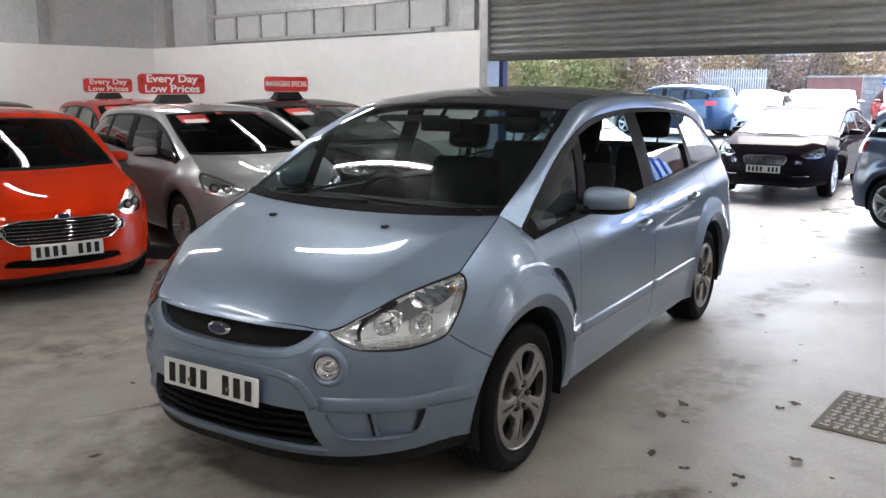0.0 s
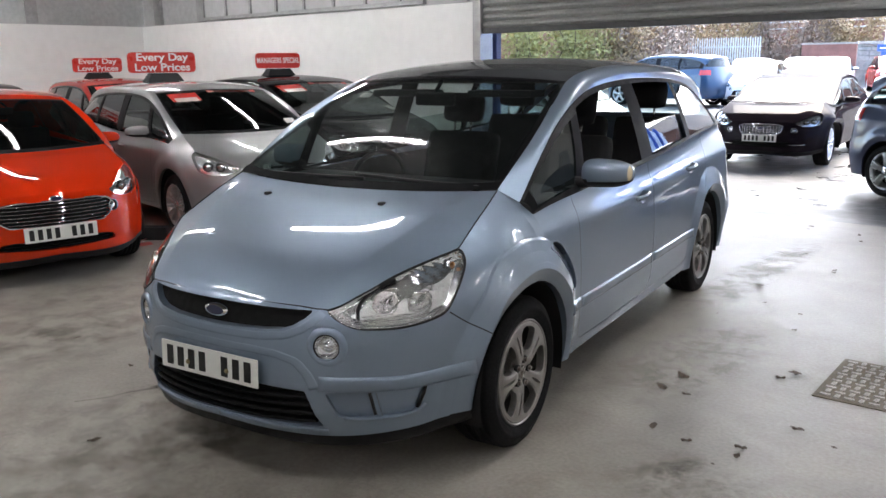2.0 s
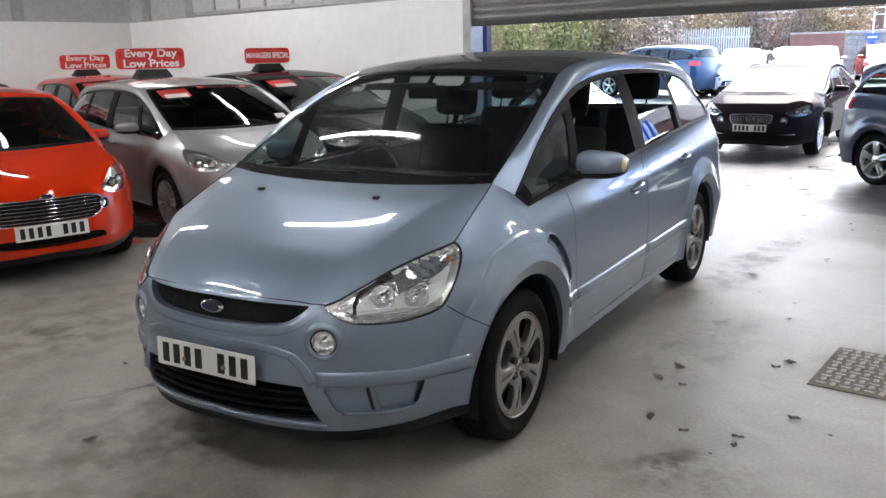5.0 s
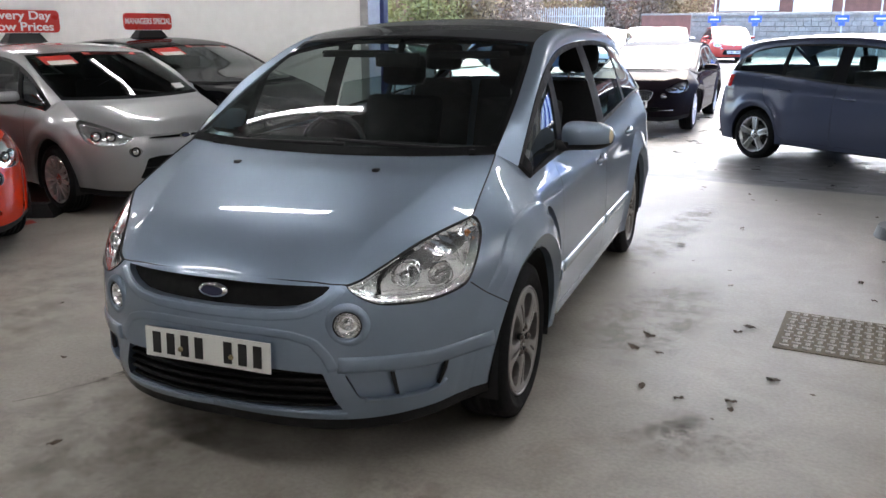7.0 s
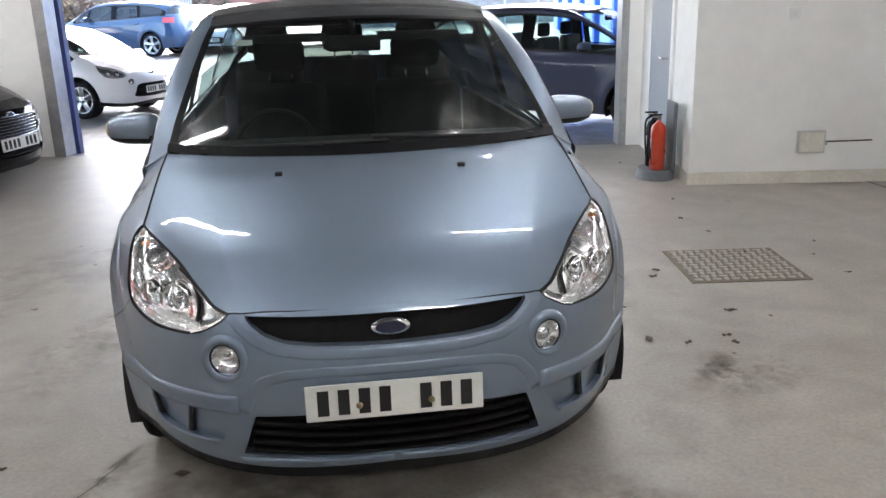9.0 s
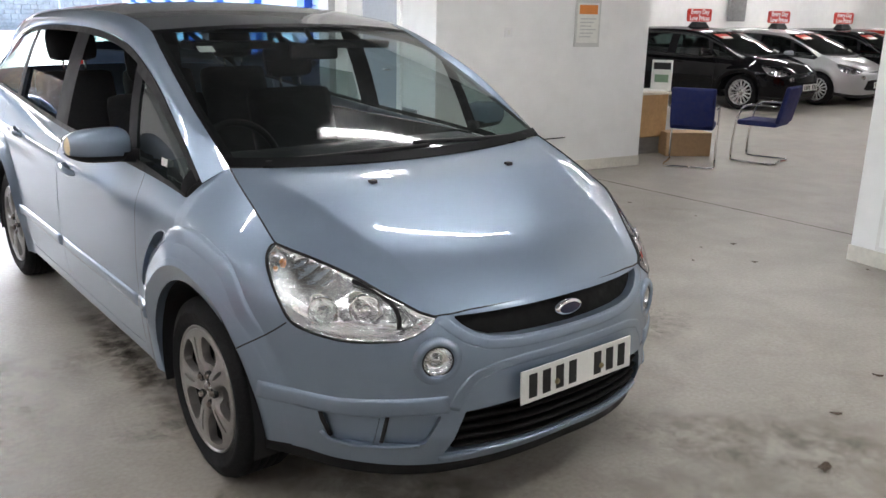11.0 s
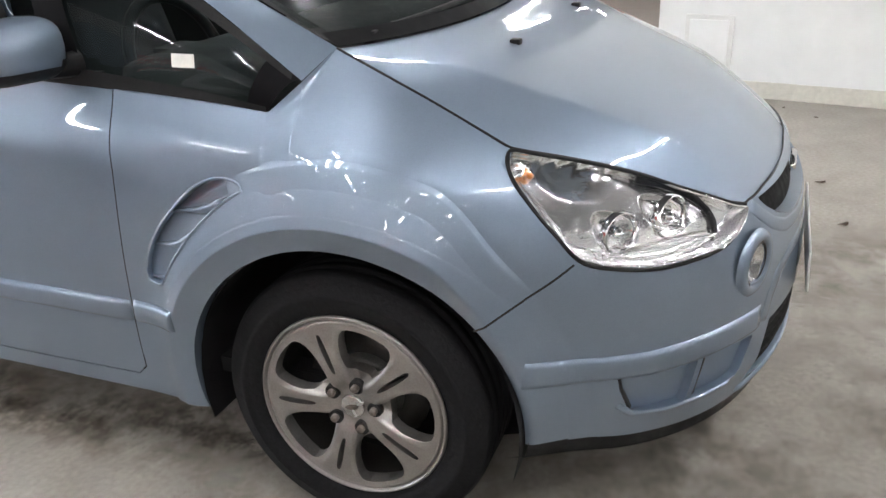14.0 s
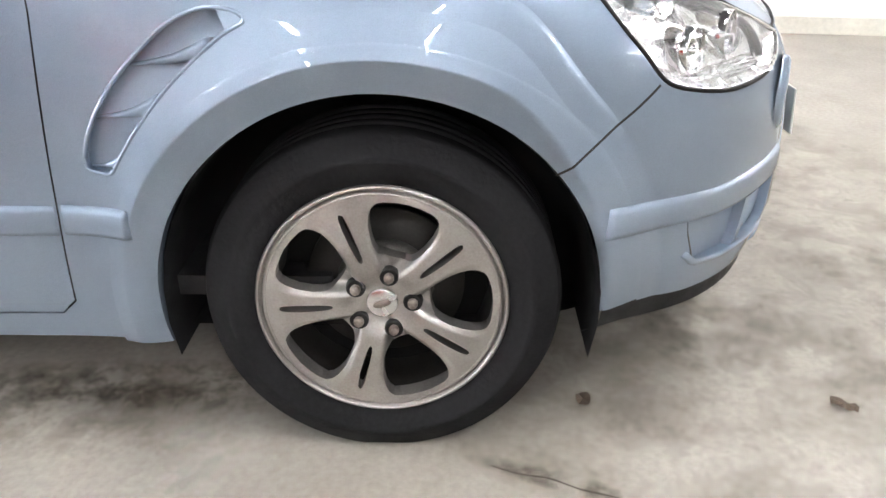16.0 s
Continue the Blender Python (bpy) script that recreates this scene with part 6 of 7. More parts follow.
def warp(xk, ymap, zmap):
    yx, yy = [q[0] for q in ymap], [q[1] for q in ymap]
    zx, zy = [q[0] for q in zmap], [q[1] for q in zmap]

    def f(v):
        v = np.array(v, float)
        y = v[:, 1]
        o = v.copy()
        o[:, 0] = v[:, 0] * xk
        o[:, 1] = np.interp(y, yx, yy) + np.where(y < yx[0], y - yx[0], 0) + np.where(y > yx[-1], y - yx[-1], 0)
        o[:, 2] = np.interp(v[:, 2], zx, zy) + np.where(v[:, 2] > zx[-1], v[:, 2] - zx[-1], 0)
        return o
    return f


FIESTA = warp(0.945, [(-0.93, -0.80), (0, 0), (0.24, 0.20), (2.85, 2.489), (3.83, 3.15)], [(0, 0), (0.33, 0.30), (0.75, 0.70), (1.05, 0.95), (1.65, 1.47)])
ESTATE = warp(1.02, [(-0.93, -0.96), (0, 0), (0.24, 0.50), (0.9, 1.20), (2.85, 2.737), (3.83, 3.93)], [(0, 0), (0.33, 0.33), (0.75, 0.74), (1.05, 0.97), (1.65, 1.50)])
SALOON = warp(1.0, [(-0.93, -0.88), (0, 0), (0.24, 0.58), (0.9, 1.35), (2.85, 2.909), (3.83, 4.05)], [(0, 0), (0.33, 0.34), (0.75, 0.72), (1.05, 0.96), (1.65, 1.45)])
CMAX = warp(0.97, [(-0.93, -0.86), (0, 0), (0.24, 0.24), (2.85, 2.648), (3.83, 3.50)], [(0, 0), (0.33, 0.32), (1.05, 1.02), (1.65, 1.62)])
SUV = warp(0.98, [(-0.93, -0.88), (0, 0), (2.85, 2.69), (3.83, 3.60)], [(0, 0), (0.33, 0.36), (1.05, 1.12), (1.65, 1.70)])


def nose_at(x, y, heading, z=0.0):
    """Pose of a car whose front axle centre is at (x, y) and whose nose points along heading."""
    return pose(x, y, z, 0, 0, heading + 90)


hero = build_car("pale ice-blue people carrier with windows wound down", "car", BLUE, pose(0, 0, 0), hero=True, grille="slot", wheels="split", R=0.328)
EDLP, MSPEC = ("Every Day", "Low Prices"), ("MANAGERS SPECIAL",)
NARROW = warp(0.89, [(-0.93, -0.80), (0, 0), (0.24, 0.20), (2.85, 2.489), (3.83, 3.15)], [(0, 0), (0.33, 0.30), (0.75, 0.70), (1.05, 0.95), (1.65, 1.45)])
build_car("orange-red hatchback parked at an angle", "car", ORANGE, nose_at(-4.05, 0.91, -18), warp=NARROW, R=0.30, grille="bars", group="cars in the hall")
build_car("silver hatchback with a price card in the window", "car", SILVER, nose_at(-3.80, 3.19, -18), warp=FIESTA, R=0.30, sign=EDLP, group="cars in the hall", bright=True)
build_car("black estate car with chrome grille", "car", BLACKP, nose_at(-3.87, 5.26, -17), warp=ESTATE, R=0.33, grille="bars", sign=MSPEC, group="cars in the hall", bright=True)
build_car("dark plum saloon car with mesh grille", "car", PLUM, nose_at(-0.27, 11.62, -93, yard_z(-0.3, 13.2)), warp=SALOON, R=0.34, grille="mesh", group="cars in the yard", wheels="multi", glassmat=GLASS, bright=True)
build_car("dark slate-blue compact people carrier", "car", SLATEBLUE, nose_at(4.20, 7.32 + 0.15, -40, -0.075), warp=CMAX, R=0.32, group="cars in the yard", wheels="five", rear_light=True, glassmat=GLASS)
LOWCAR = warp(0.96, [(-0.93, -0.84), (0, 0), (0.24, 0.28), (2.85, 2.6), (3.83, 3.4)], [(0, 0), (0.33, 0.31), (0.75, 0.68), (1.05, 0.90), (1.65, 1.40)])
LOWFIESTA = warp(0.945, [(-0.93, -0.80), (0, 0), (0.24, 0.20), (2.85, 2.489), (3.83, 3.15)], [(0, 0), (0.33, 0.30), (0.75, 0.67), (1.05, 0.89), (1.65, 1.39)])
build_car("black hatchback with alloy wheels in the showroom", "car", BLACKP, nose_at(12.33, 5.82, -87), warp=LOWCAR, R=0.31, sign=EDLP, group="cars in the showroom")
build_car("silver hatchback in the showroom", "car", SILVER, nose_at(14.4, 5.5, -89), warp=LOWFIESTA, R=0.30, sign=EDLP, group="cars in the showroom")

# ---- the yard ----
STONE = plain("yard_stone", (0.30, 0.28, 0.25), 0.9, var=0.35, scale=2.0, bump=0.5, bscale=15)
BRICK = plain("red_brick", (0.20, 0.095, 0.075), 0.85, var=0.3, scale=2.5, bump=0.3, bscale=25)
PALE = plain("pale_fence_steel", (0.55, 0.56, 0.56), 0.6, var=0.15, scale=4)
LEAFM = plain("autumn_leaves", (0.30, 0.225, 0.13), 0.8, var=0.45, scale=3)
BARK = plain("bark", (0.09, 0.07, 0.05), 0.9, var=0.3, scale=10, bump=0.4)
SLATE = plain("roof_slate", (0.12, 0.12, 0.13), 0.7, var=0.2, scale=3)

# coursed stone boundary wall: face stones with recessed joints
rng = random.Random(4)
wall = thing("stone_wall", "grey coursed stone boundary wall", "wall", pose(-2.35, 42.5, 0.25, 0, 0, 2))
part("core", box(0, 0.08, 0, 34, 0.55, 2.02), plain("mortar", (0.22, 0.2, 0.18), 0.95, var=0.2), wall)
vs, fs = [], []
z = 0.02
while z < 1.95:
    h = rng.uniform(0.13, 0.26)
    x = 0.0
    while x < 34:
        w = rng.uniform(0.25, 0.75)
        d = rng.uniform(0.0, 0.05)
        k = len(vs)
        vs += [(x + 0.01, d, z + 0.01), (x + w - 0.015, d, z + 0.01), (x + w - 0.015, d, z + h - 0.01), (x + 0.01, d, z + h - 0.01), (x, 0.1, z), (x + w, 0.1, z), (x + w, 0.1, z + h), (x, 0.1, z + h)]
        fs += [tuple(k + q for q in t) for t in ((0, 1, 2, 3), (4, 5, 1, 0), (3, 2, 6, 7), (1, 5, 6, 2), (4, 0, 3, 7))]
        x += w
    z += h
tagged(mesh_ob("stones", vs, fs, STONE, wall, smooth=False), kind="stuff")
part("coping", box(-0.05, -0.06, 2.0, 34.05, 0.6, 2.1, 0.02), STONE, wall)

bw = thing("brick_wall", "low red brick wall across the yard", "wall", pose(-4.3, 39.5, 0.25))
part("brickwork", box(0, 0, 0, 2.3, 0.3, 2.0), BRICK, bw)
part("coping", box(-0.04, -0.04, 2.0, 2.34, 0.34, 2.08, 0.01), STONE, bw)

bh = thing("brick_building", "dark red brick building beyond the yard", "building", pose(-57, 70, 0.4, 0, 0, 0))
part("wall", box(0, 0, 0, 86, 8, 6.8), BRICK, bh)
bm = bmesh.new()
a = [bm.verts.new(q) for q in ((-0.3, -0.4, 6.8), (86.3, -0.4, 6.8), (86.3, 8.4, 6.8), (-0.3, 8.4, 6.8), (-0.3, 4, 9.6), (86.3, 4, 9.6))]
for t in ((0, 1, 5, 4), (2, 3, 4, 5), (0, 4, 3), (1, 2, 5), (0, 3, 2, 1)):
    bm.faces.new([a[i] for i in t])
part("roof", bm, SLATE, bh)
for i in range(5):
    w = part("window", box(54 + 6 * i, -0.06, 4.4, 55.2 + 6 * i, 0.02, 5.6), SLATE, bh)
    part("pane", box(54.1 + 6 * i, -0.075, 4.5, 55.1 + 6 * i, -0.062, 5.5), GLOSSBLACK, w)
for z in (3.6, 4.1):
    tube_ob("pipe", [(34, -0.25, z), (84, -0.25, z)], 0.06, PALE, bh, n=6)

for x0, x1, z0, z1 in ((54.5, 59.0, 2.6, 4.4), (60.0, 62.8, 2.3, 3.5)):
    part("white_panel", box(x0, -0.12, z0, x1, -0.02, z1, 0.02), WHITEP, bh)

fence = thing("palisade_fence", "pale steel palisade fence", "fence", pose(-9.9, 38.6, 0.2, 0, 0, 3))
for k in range(36):
    o = mesh_ob("pale", *box_vf(0.11 * k, 0, 0.1, 0.11 * k + 0.05, 0.02, 2.42 + 0.04 * (k % 2)), PALE, fence, smooth=False)
for z in (0.6, 2.2):
    part("rail", box(0, 0.02, z - 0.2, 3.95, 0.06, z - 0.15), PALE, fence)


def bush(x, y, w, h, seed, col):
    """Shrub: forked stems and a ragged crown of small leaf faces."""
    r = random.Random(seed)
    b = thing("bush", "overgrown autumn shrub, half bare", "bush", pose(x, y, 0.2), "shrubs behind the yard")
    tips = []
    vs, fs = [], []
    for i in range(9):
        p, d = Vector((r.uniform(-w, w) * 0.3, r.uniform(-0.4, 0.4), 0)), Vector((r.uniform(-0.6, 0.6), r.uniform(-0.3, 0.3), 1)).normalized()
        pts = [p.copy()]
        for k in range(6):
            d = (d + Vector((r.uniform(-0.3, 0.3), r.uniform(-0.3, 0.3), r.uniform(-0.1, 0.2)))).normalized()
            p = p + d * h / 6 * r.uniform(0.7, 1.2)
            pts.append(p.copy())
            tips.append(p.copy())
        a, f = tube(pts, [0.05 * (1 - k / 8) for k in range(7)], 5)
        o = len(vs)
        vs += a
        fs += [tuple(q + o for q in t) for t in f]
    mesh_ob("stem", vs, fs, BARK, b)
    vs, fs = [], []
    for i in range(7000):
        c = r.choice(tips) + Vector((r.gauss(0, w * 0.13), r.gauss(0, 0.3), r.gauss(0, h * 0.1)))
        s = r.uniform(0.05, 0.13)
        a, bq = Vector((r.uniform(-1, 1), r.uniform(-1, 1), r.uniform(-1, 1))).normalized(), Vector((r.uniform(-1, 1), r.uniform(-1, 1), r.uniform(-1, 1))).normalized()
        k = len(vs)
        vs += [c + a * s, c + bq * s * 0.6, c - a * s, c - bq * s * 0.6]
        fs.append((k, k + 1, k + 2, k + 3))
    tagged(mesh_ob("crown", vs, fs, col, b, smooth=False), kind="stuff")


LEAF2 = plain("yellow_green_leaves", (0.27, 0.26, 0.10), 0.8, var=0.4, scale=3)
LEAF3 = plain("brown_leaves", (0.24, 0.185, 0.145), 0.8, var=0.4, scale=3)
for i, (x, y, w, h) in enumerate(((-20, 33, 3.4, 4.0), (-18, 34, 3.0, 4.4), (-16, 35, 3.2, 4.6), (-14, 36, 3.0, 4.2), (-12, 37, 3.0, 4.4), (-10.2, 37.6, 2.6, 4.0), (-22.5, 32, 3.2, 4.0), (-8.6, 43, 2.6, 4.4), (-5.2, 44, 2.6, 4.2), (-25, 31, 3.2, 4.4), (-2.5, 45, 2.4, 4.0))):
    bush(x, y, w, h, 20 + i, (LEAFM, LEAF2, LEAF3)[(i * 2 + 1) % 3] if i != 2 else LEAF2)

SIGNBLUE = plain("sign_blue", (0.05, 0.12, 0.55), 0.4, var=0.05)
for x in (-1.04, 0.86, 4.72, 6.35, 9.6, 11.4):
    s = thing("bay_sign", "small blue bay sign on a pole", "sign", pose(x, 41.6, 0.3), "bay signs")
    tube_ob("pole", [(0, 0, 0), (0, 0, 2.9)], 0.04, PALE, s, n=6)
    part("board", box(-0.30, -0.06, 1.62, 0.30, -0.045, 1.92, 0.01), SIGNBLUE, s)
    part("tongue", box(-0.13, -0.06, 1.44, 0.13, -0.045, 1.615, 0.01), SIGNBLUE, s)
    part("print_strip", box(-0.2, -0.064, 1.73, 0.2, -0.0605, 1.80), WHITEINK, s)

# blue and pale cladding outside, along the showroom
fac = tagged(new("facade"), "blue framed facade with pale blue shutters", "facade", kind="structure")
fac.matrix_basis = HALL.copy()
for k in range(9):
    v = V0 + 0.4 + 3.3 * k
    part("post", box(4.36, v, -0.08, 4.6, v + 0.45, 4.6), BLUEPAINT, fac)
    for j in range(15):
        part("shutter_slat", box(4.52, v + 0.452, -0.15 + 0.3 * j, 4.6, v + 3.298, 0.14 + 0.3 * j, 0.012), PALEBLUE, fac)
part("door_post", box(U0 + 0.03, V0 + 0.26, -0.05, U0 + 0.15, V0 + 0.36, 4.0), plain("dull_blue_paint", (0.04, 0.06, 0.22), 0.5), fac)

build_car("mid-blue sport utility car seen from behind", "car", MIDBLUE, nose_at(-7.6, 26.0, 162, yard_z(-6.4, 25.6)), warp=SUV, R=0.36, group="cars in the yard", wheels="five", rear_light=True, step=0.05)
build_car("white hatchback parked in the yard", "car", WHITEP, nose_at(-3.6, 11.6, -25, yard_z(-3.6, 11.6)), warp=FIESTA, R=0.30, group="cars in the yard", wheels="five", step=0.05)
build_car("dark blue hatchback parked in the yard", "car", NAVY, nose_at(-6.4, 17.5, -20, yard_z(-6.4, 17.5)), warp=FIESTA, R=0.30, group="cars in the yard", wheels="five", step=0.05)
build_car("silver estate car parked in the yard", "car", SILVER, nose_at(-8.6, 22.5, -30, yard_z(-8.6, 22.5)), warp=SUV, R=0.34, group="cars in the yard", wheels="five", step=0.05)
for x, y, h in ((-4.6, 30.5, -80), (-2.2, 32.5, -85), (-3.4, 34.0, -85), (-3.6, 25.5, -88)):
    build_car("white car parked in a row in the yard", "car", WHITEP, nose_at(x, y, h, yard_z(x, y)), warp=FIESTA, R=0.30, group="cars in the yard", wheels="five", step=0.06)
build_car("red hatchback parked by the stone wall", "car", REDP, nose_at(0.15, 34.2, -78, yard_z(0.15, 35.0)), warp=FIESTA, R=0.30, group="cars in the yard", wheels="five", step=0.06)

# ---- the hall's things ----
# upper wall rail with infill panels
mez = tagged(new("wall_rail"), "steel rail with grey infill panels above the white wall", "rail", kind="structure")
mez.matrix_basis = HALL.copy()
part("top_rail", box(-10.6, V0 - 0.03, 2.86, U0 - 0.9, V0 + 0.04, 2.92), GALV, mez)
part("bottom_rail", box(-10.6, V0 - 0.03, 2.42, U0 - 0.9, V0 + 0.04, 2.48), GALV, mez)
for k in range(9):
    x = -10.6 + 0.7 * k
    part("upright", box(x, V0 - 0.02, 2.48, x + 0.05, V0 + 0.035, 2.86), GALV, mez)
    if k < 8:
        part("panel", box(x + 0.055, V0 + 0.01, 2.485, x + 0.695, V0 + 0.03, 2.855), plain("pale_panel", (0.45, 0.46, 0.46), 0.6, var=0.1), mez)
for u in (-12.2, -10.75, -4.65):
    structure("column", box(u, V0 - 0.02, 2.41, u + 0.22, V0 + 0.045, CEIL), GALV, "grey steel column")
for v in (-8, -4, 0, 4):
    structure("column", box(-12.69, v, 2.41, -12.66, v + 0.2, CEIL), GALV, "grey steel column")
for v in (-9.5, -6.4, -3.2, 0.0, 3.2, 5.6):
    structure("roof_beam", box(-13, v, CEIL - 0.28, 3.75, v + 0.14, CEIL - 0.002), DARKSTEEL, "dark steel roof beam")
structure("wall_end_trim", box(U0 - 0.12, V0 - 0.012, 0.0, U0, V0 - 0.002, 2.40), WHITEWALL, "white return of the wall")

# office corner: skirting, grey door, notice, switch
structure("baseboard", box(2.30, 4.035, 0, 4.885, 4.048, 0.11, 0.003), SKIRT, "cream skirting board")
structure("baseboard_side", box(2.295, 4.05, 0, 2.308, 4.58, 0.11, 0.003), SKIRT, "cream skirting board")
structure("baseboard_pillar", box(UP - 0.014, -13, 0, UP - 0.002, 0.59, 0.11, 0.003), SKIRT, "cream skirting board")
dr = tagged(new("door_1"), "grey painted side door in a white frame", "door", kind="structure")
dr.matrix_basis = HALL.copy()
part("door_frame", box(2.285, 4.75, 0, 2.308, 4.83, 2.12), WHITEWALL, dr)
part("door_frame", box(2.285, 5.68, 0, 2.308, 5.76, 2.12), WHITEWALL, dr)
part("door_leaf", box(2.292, 4.83, 0.01, 2.307, 5.68, 2.06, 0.003), DOORGREY, dr)
tube_ob("door_handle", [(2.292, 4.93, 1.02), (2.245, 4.93, 1.02), (2.24, 5.05, 1.02)], 0.011, CHROME, dr, n=8)
pn = thing("notice", "white framed notice with an orange header", "notice", HALL @ pose(4.05, 4.046, 1.50))
part("frame", box(-0.16, -0.012, -0.22, 0.16, 0.0, 0.24, 0.004), plain("clear_acrylic", (0.62, 0.62, 0.6), 0.25, var=0.04), pn)
part("paper", box(-0.135, -0.0145, -0.18, 0.135, -0.0122, 0.21), PLATEW, pn)
part("header", box(-0.115, -0.0165, 0.10, 0.115, -0.0147, 0.19), plain("orange_print", (0.75, 0.25, 0.05), 0.5, var=0.1), pn)
for k in range(6):
    part("text_bar", box(-0.10, -0.0162, 0.05 - 0.035 * k, 0.10 - 0.03 * (k % 3), -0.0147, 0.06 - 0.035 * k), plain("grey_print", (0.5, 0.5, 0.5), 0.6, var=0.0), pn)
sw = thing("light_switch", "small white wall switch", "switch", HALL @ pose(3.1, 4.048, 1.42))
part("plate", box(-0.045, -0.012, -0.045, 0.045, 0.0, 0.045, 0.004), WHITEINK, sw)
part("rocker", box(-0.012, -0.016, -0.02, 0.012, -0.0125, 0.02, 0.002), PLATEW, sw)
so = thing("wall_socket", "grey surface-mounted socket box with a dark cable", "socket", HALL @ pose(3.325, 4.048, 0.36))
part("case", box(-0.115, -0.045, -0.095, 0.115, 0.0, 0.095, 0.006), plain("grey_box_plastic", (0.52, 0.52, 0.5), 0.5, var=0.12, scale=20), so)
part("cover", box(-0.10, -0.051, -0.08, 0.10, -0.0455, 0.08, 0.003), SKIRT, so)
part("gland", box(0.116, -0.03, -0.03, 0.14, -0.008, 0.01, 0.004), GALV, so)
tube_ob("cable", [(0.141, -0.018, 0.0), (0.3, -0.012, 0.0), (0.52, -0.012, 0.004)], 0.006, BLACKPL, so, n=6)
ap = tagged(new("access_panel"), "white access panel low in the wall", "panel", kind="structure")
ap.matrix_basis = HALL.copy()
# The white frame is toned below the wall to carry its shadow lines.
part("panel_frame", box(UP - 0.022, 0.07, 0.118, UP - 0.004, 0.39, 0.53, 0.004), plain("panel_frame_shade", (0.74, 0.73, 0.71), 0.5, var=0.05), ap)
part("panel_door", box(UP - 0.030, 0.10, 0.148, UP - 0.0225, 0.36, 0.50, 0.003), WHITEWALL, ap)

# fire extinguisher on its stand
fx = thing("fire_extinguisher", "red fire extinguisher in a grey moulded stand", "fire extinguisher", HALL @ pose(2.10, 4.42, 0) @ Matrix.Diagonal((0.88, 0.88, 0.88, 1)))
EXRED = plain("extinguisher_red", (0.55, 0.05, 0.02), 0.3, coat=0.5, var=0.06)
STANDG = plain("grey_stand_plastic", (0.13, 0.14, 0.15), 0.5, var=0.1)
bm = bmesh.new()
bmesh.ops.create_cone(bm, cap_ends=True, segments=32, radius1=0.20, radius2=0.17, depth=0.10, matrix=Matrix.Translation((0, 0, 0.05)) @ Matrix.Diagonal((1.0, 1.25, 1, 1)))
st = part("stand", bm, STANDG, fx)
part("stand_back", box(0.13, -0.17, 0.05, 0.17, 0.17, 0.78, 0.02), STANDG, fx)
for y, col, nm in ((-0.09, EXRED, "cylinder"), (0.11, GLOSSBLACK, "second_cylinder")):
    v, f = ring([(0.0, 0.0), (0.07, 0.0), (0.078, 0.015), (0.078, 0.40), (0.065, 0.45), (0.03, 0.48), (0.022, 0.50), (0.0, 0.50)], 28)
    c = mesh_ob(nm, [(q[1] - 0.0, q[2] + y, 0.10 + q[0]) for q in v], f, col, fx)
    part("valve", box(-0.02, y - 0.02, 0.60, 0.02, y + 0.02, 0.65, 0.005), STEEL, c)
    part("lever", box(-0.10, y - 0.01, 0.65, 0.03, y + 0.01, 0.665, 0.003), GLOSSBLACK, c)
    tube_ob("hose", curve3([(-0.02, y, 0.62), (-0.09, y - 0.02, 0.58), (-0.10, y - 0.05, 0.40), (-0.085, y - 0.05, 0.22)], 14), 0.011, BLACKPL, c, n=6)
    part("label_band", box(-0.0795, y - 0.03, 0.28, -0.0775, y + 0.03, 0.42), WHITEINK, c)

# drain cover
gr = thing("drain_cover", "worn square steel drain cover set in the floor", "drain cover", pose(2.27, 1.43, 0.0, 0, 0, -7))
IRON = plain("worn_iron", (0.38, 0.355, 0.31), 0.6, metal=0.1, var=0.5, scale=12, bump=0.5, bscale=60)
part("frame", box(-0.35, -0.32, -0.01, 0.35, 0.32, 0.005, 0.002), plain("rust_dark", (0.16, 0.135, 0.10), 0.8, var=0.3, scale=20), gr)
lug = bpy.data.meshes.new("tread_lug")
v, f = box_vf(-0.023, -0.011, 0.0, 0.023, 0.011, 0.006)
lug.from_pydata(v, [], f)
lug.materials.append(IRON)
for i in range(12):
    for j in range(11):
        o = new("tread_lug", lug)
        o.parent = gr
        o.matrix_basis = pose(-0.30 + 0.0545 * i, -0.272 + 0.0545 * j, 0.004, 0, 0, 90 if (i + j) % 2 else 0)

# expansion joints and cracks in the floor
JOINT = plain("dark_joint", (0.075, 0.062, 0.05), 0.9, var=0.2)
def crack(pts, w, name="floor_joint", label="thin dark joint in the concrete"):
    p = resample(pts, 40)
    r = random.Random(len(pts) * 7 + int(w * 10000))
    vs, fs = [], []
    for i, (x, y) in enumerate(p):
        d = p[min(i + 1, 39)] - p[max(i - 1, 0)]
        n = np.array([-d[1], d[0]]) / np.linalg.norm(d)
        ww = w * r.uniform(0.6, 1.2)
        vs += [(x + n[0] * ww, y + n[1] * ww, 0.004), (x - n[0] * ww, y - n[1] * ww, 0.004)]
    fs = [(2 * i, 2 * i + 1, 2 * i + 3, 2 * i + 2) for i in range(39)]
    return tagged(mesh_ob(name, vs, fs, JOINT, None, smooth=False), label, "floor joint", kind="structure")
crack([(4.46, 3.7), (4.46, 1.2), (4.44, -0.25)], 0.010)
crack([(-0.95, -0.203), (-0.972, -0.25), (-0.983, -0.31), (-1.012, -0.36), (-1.035, -0.43), (-1.09, -0.51), (-1.12, -0.60), (-1.22, -0.72)], 0.0024)


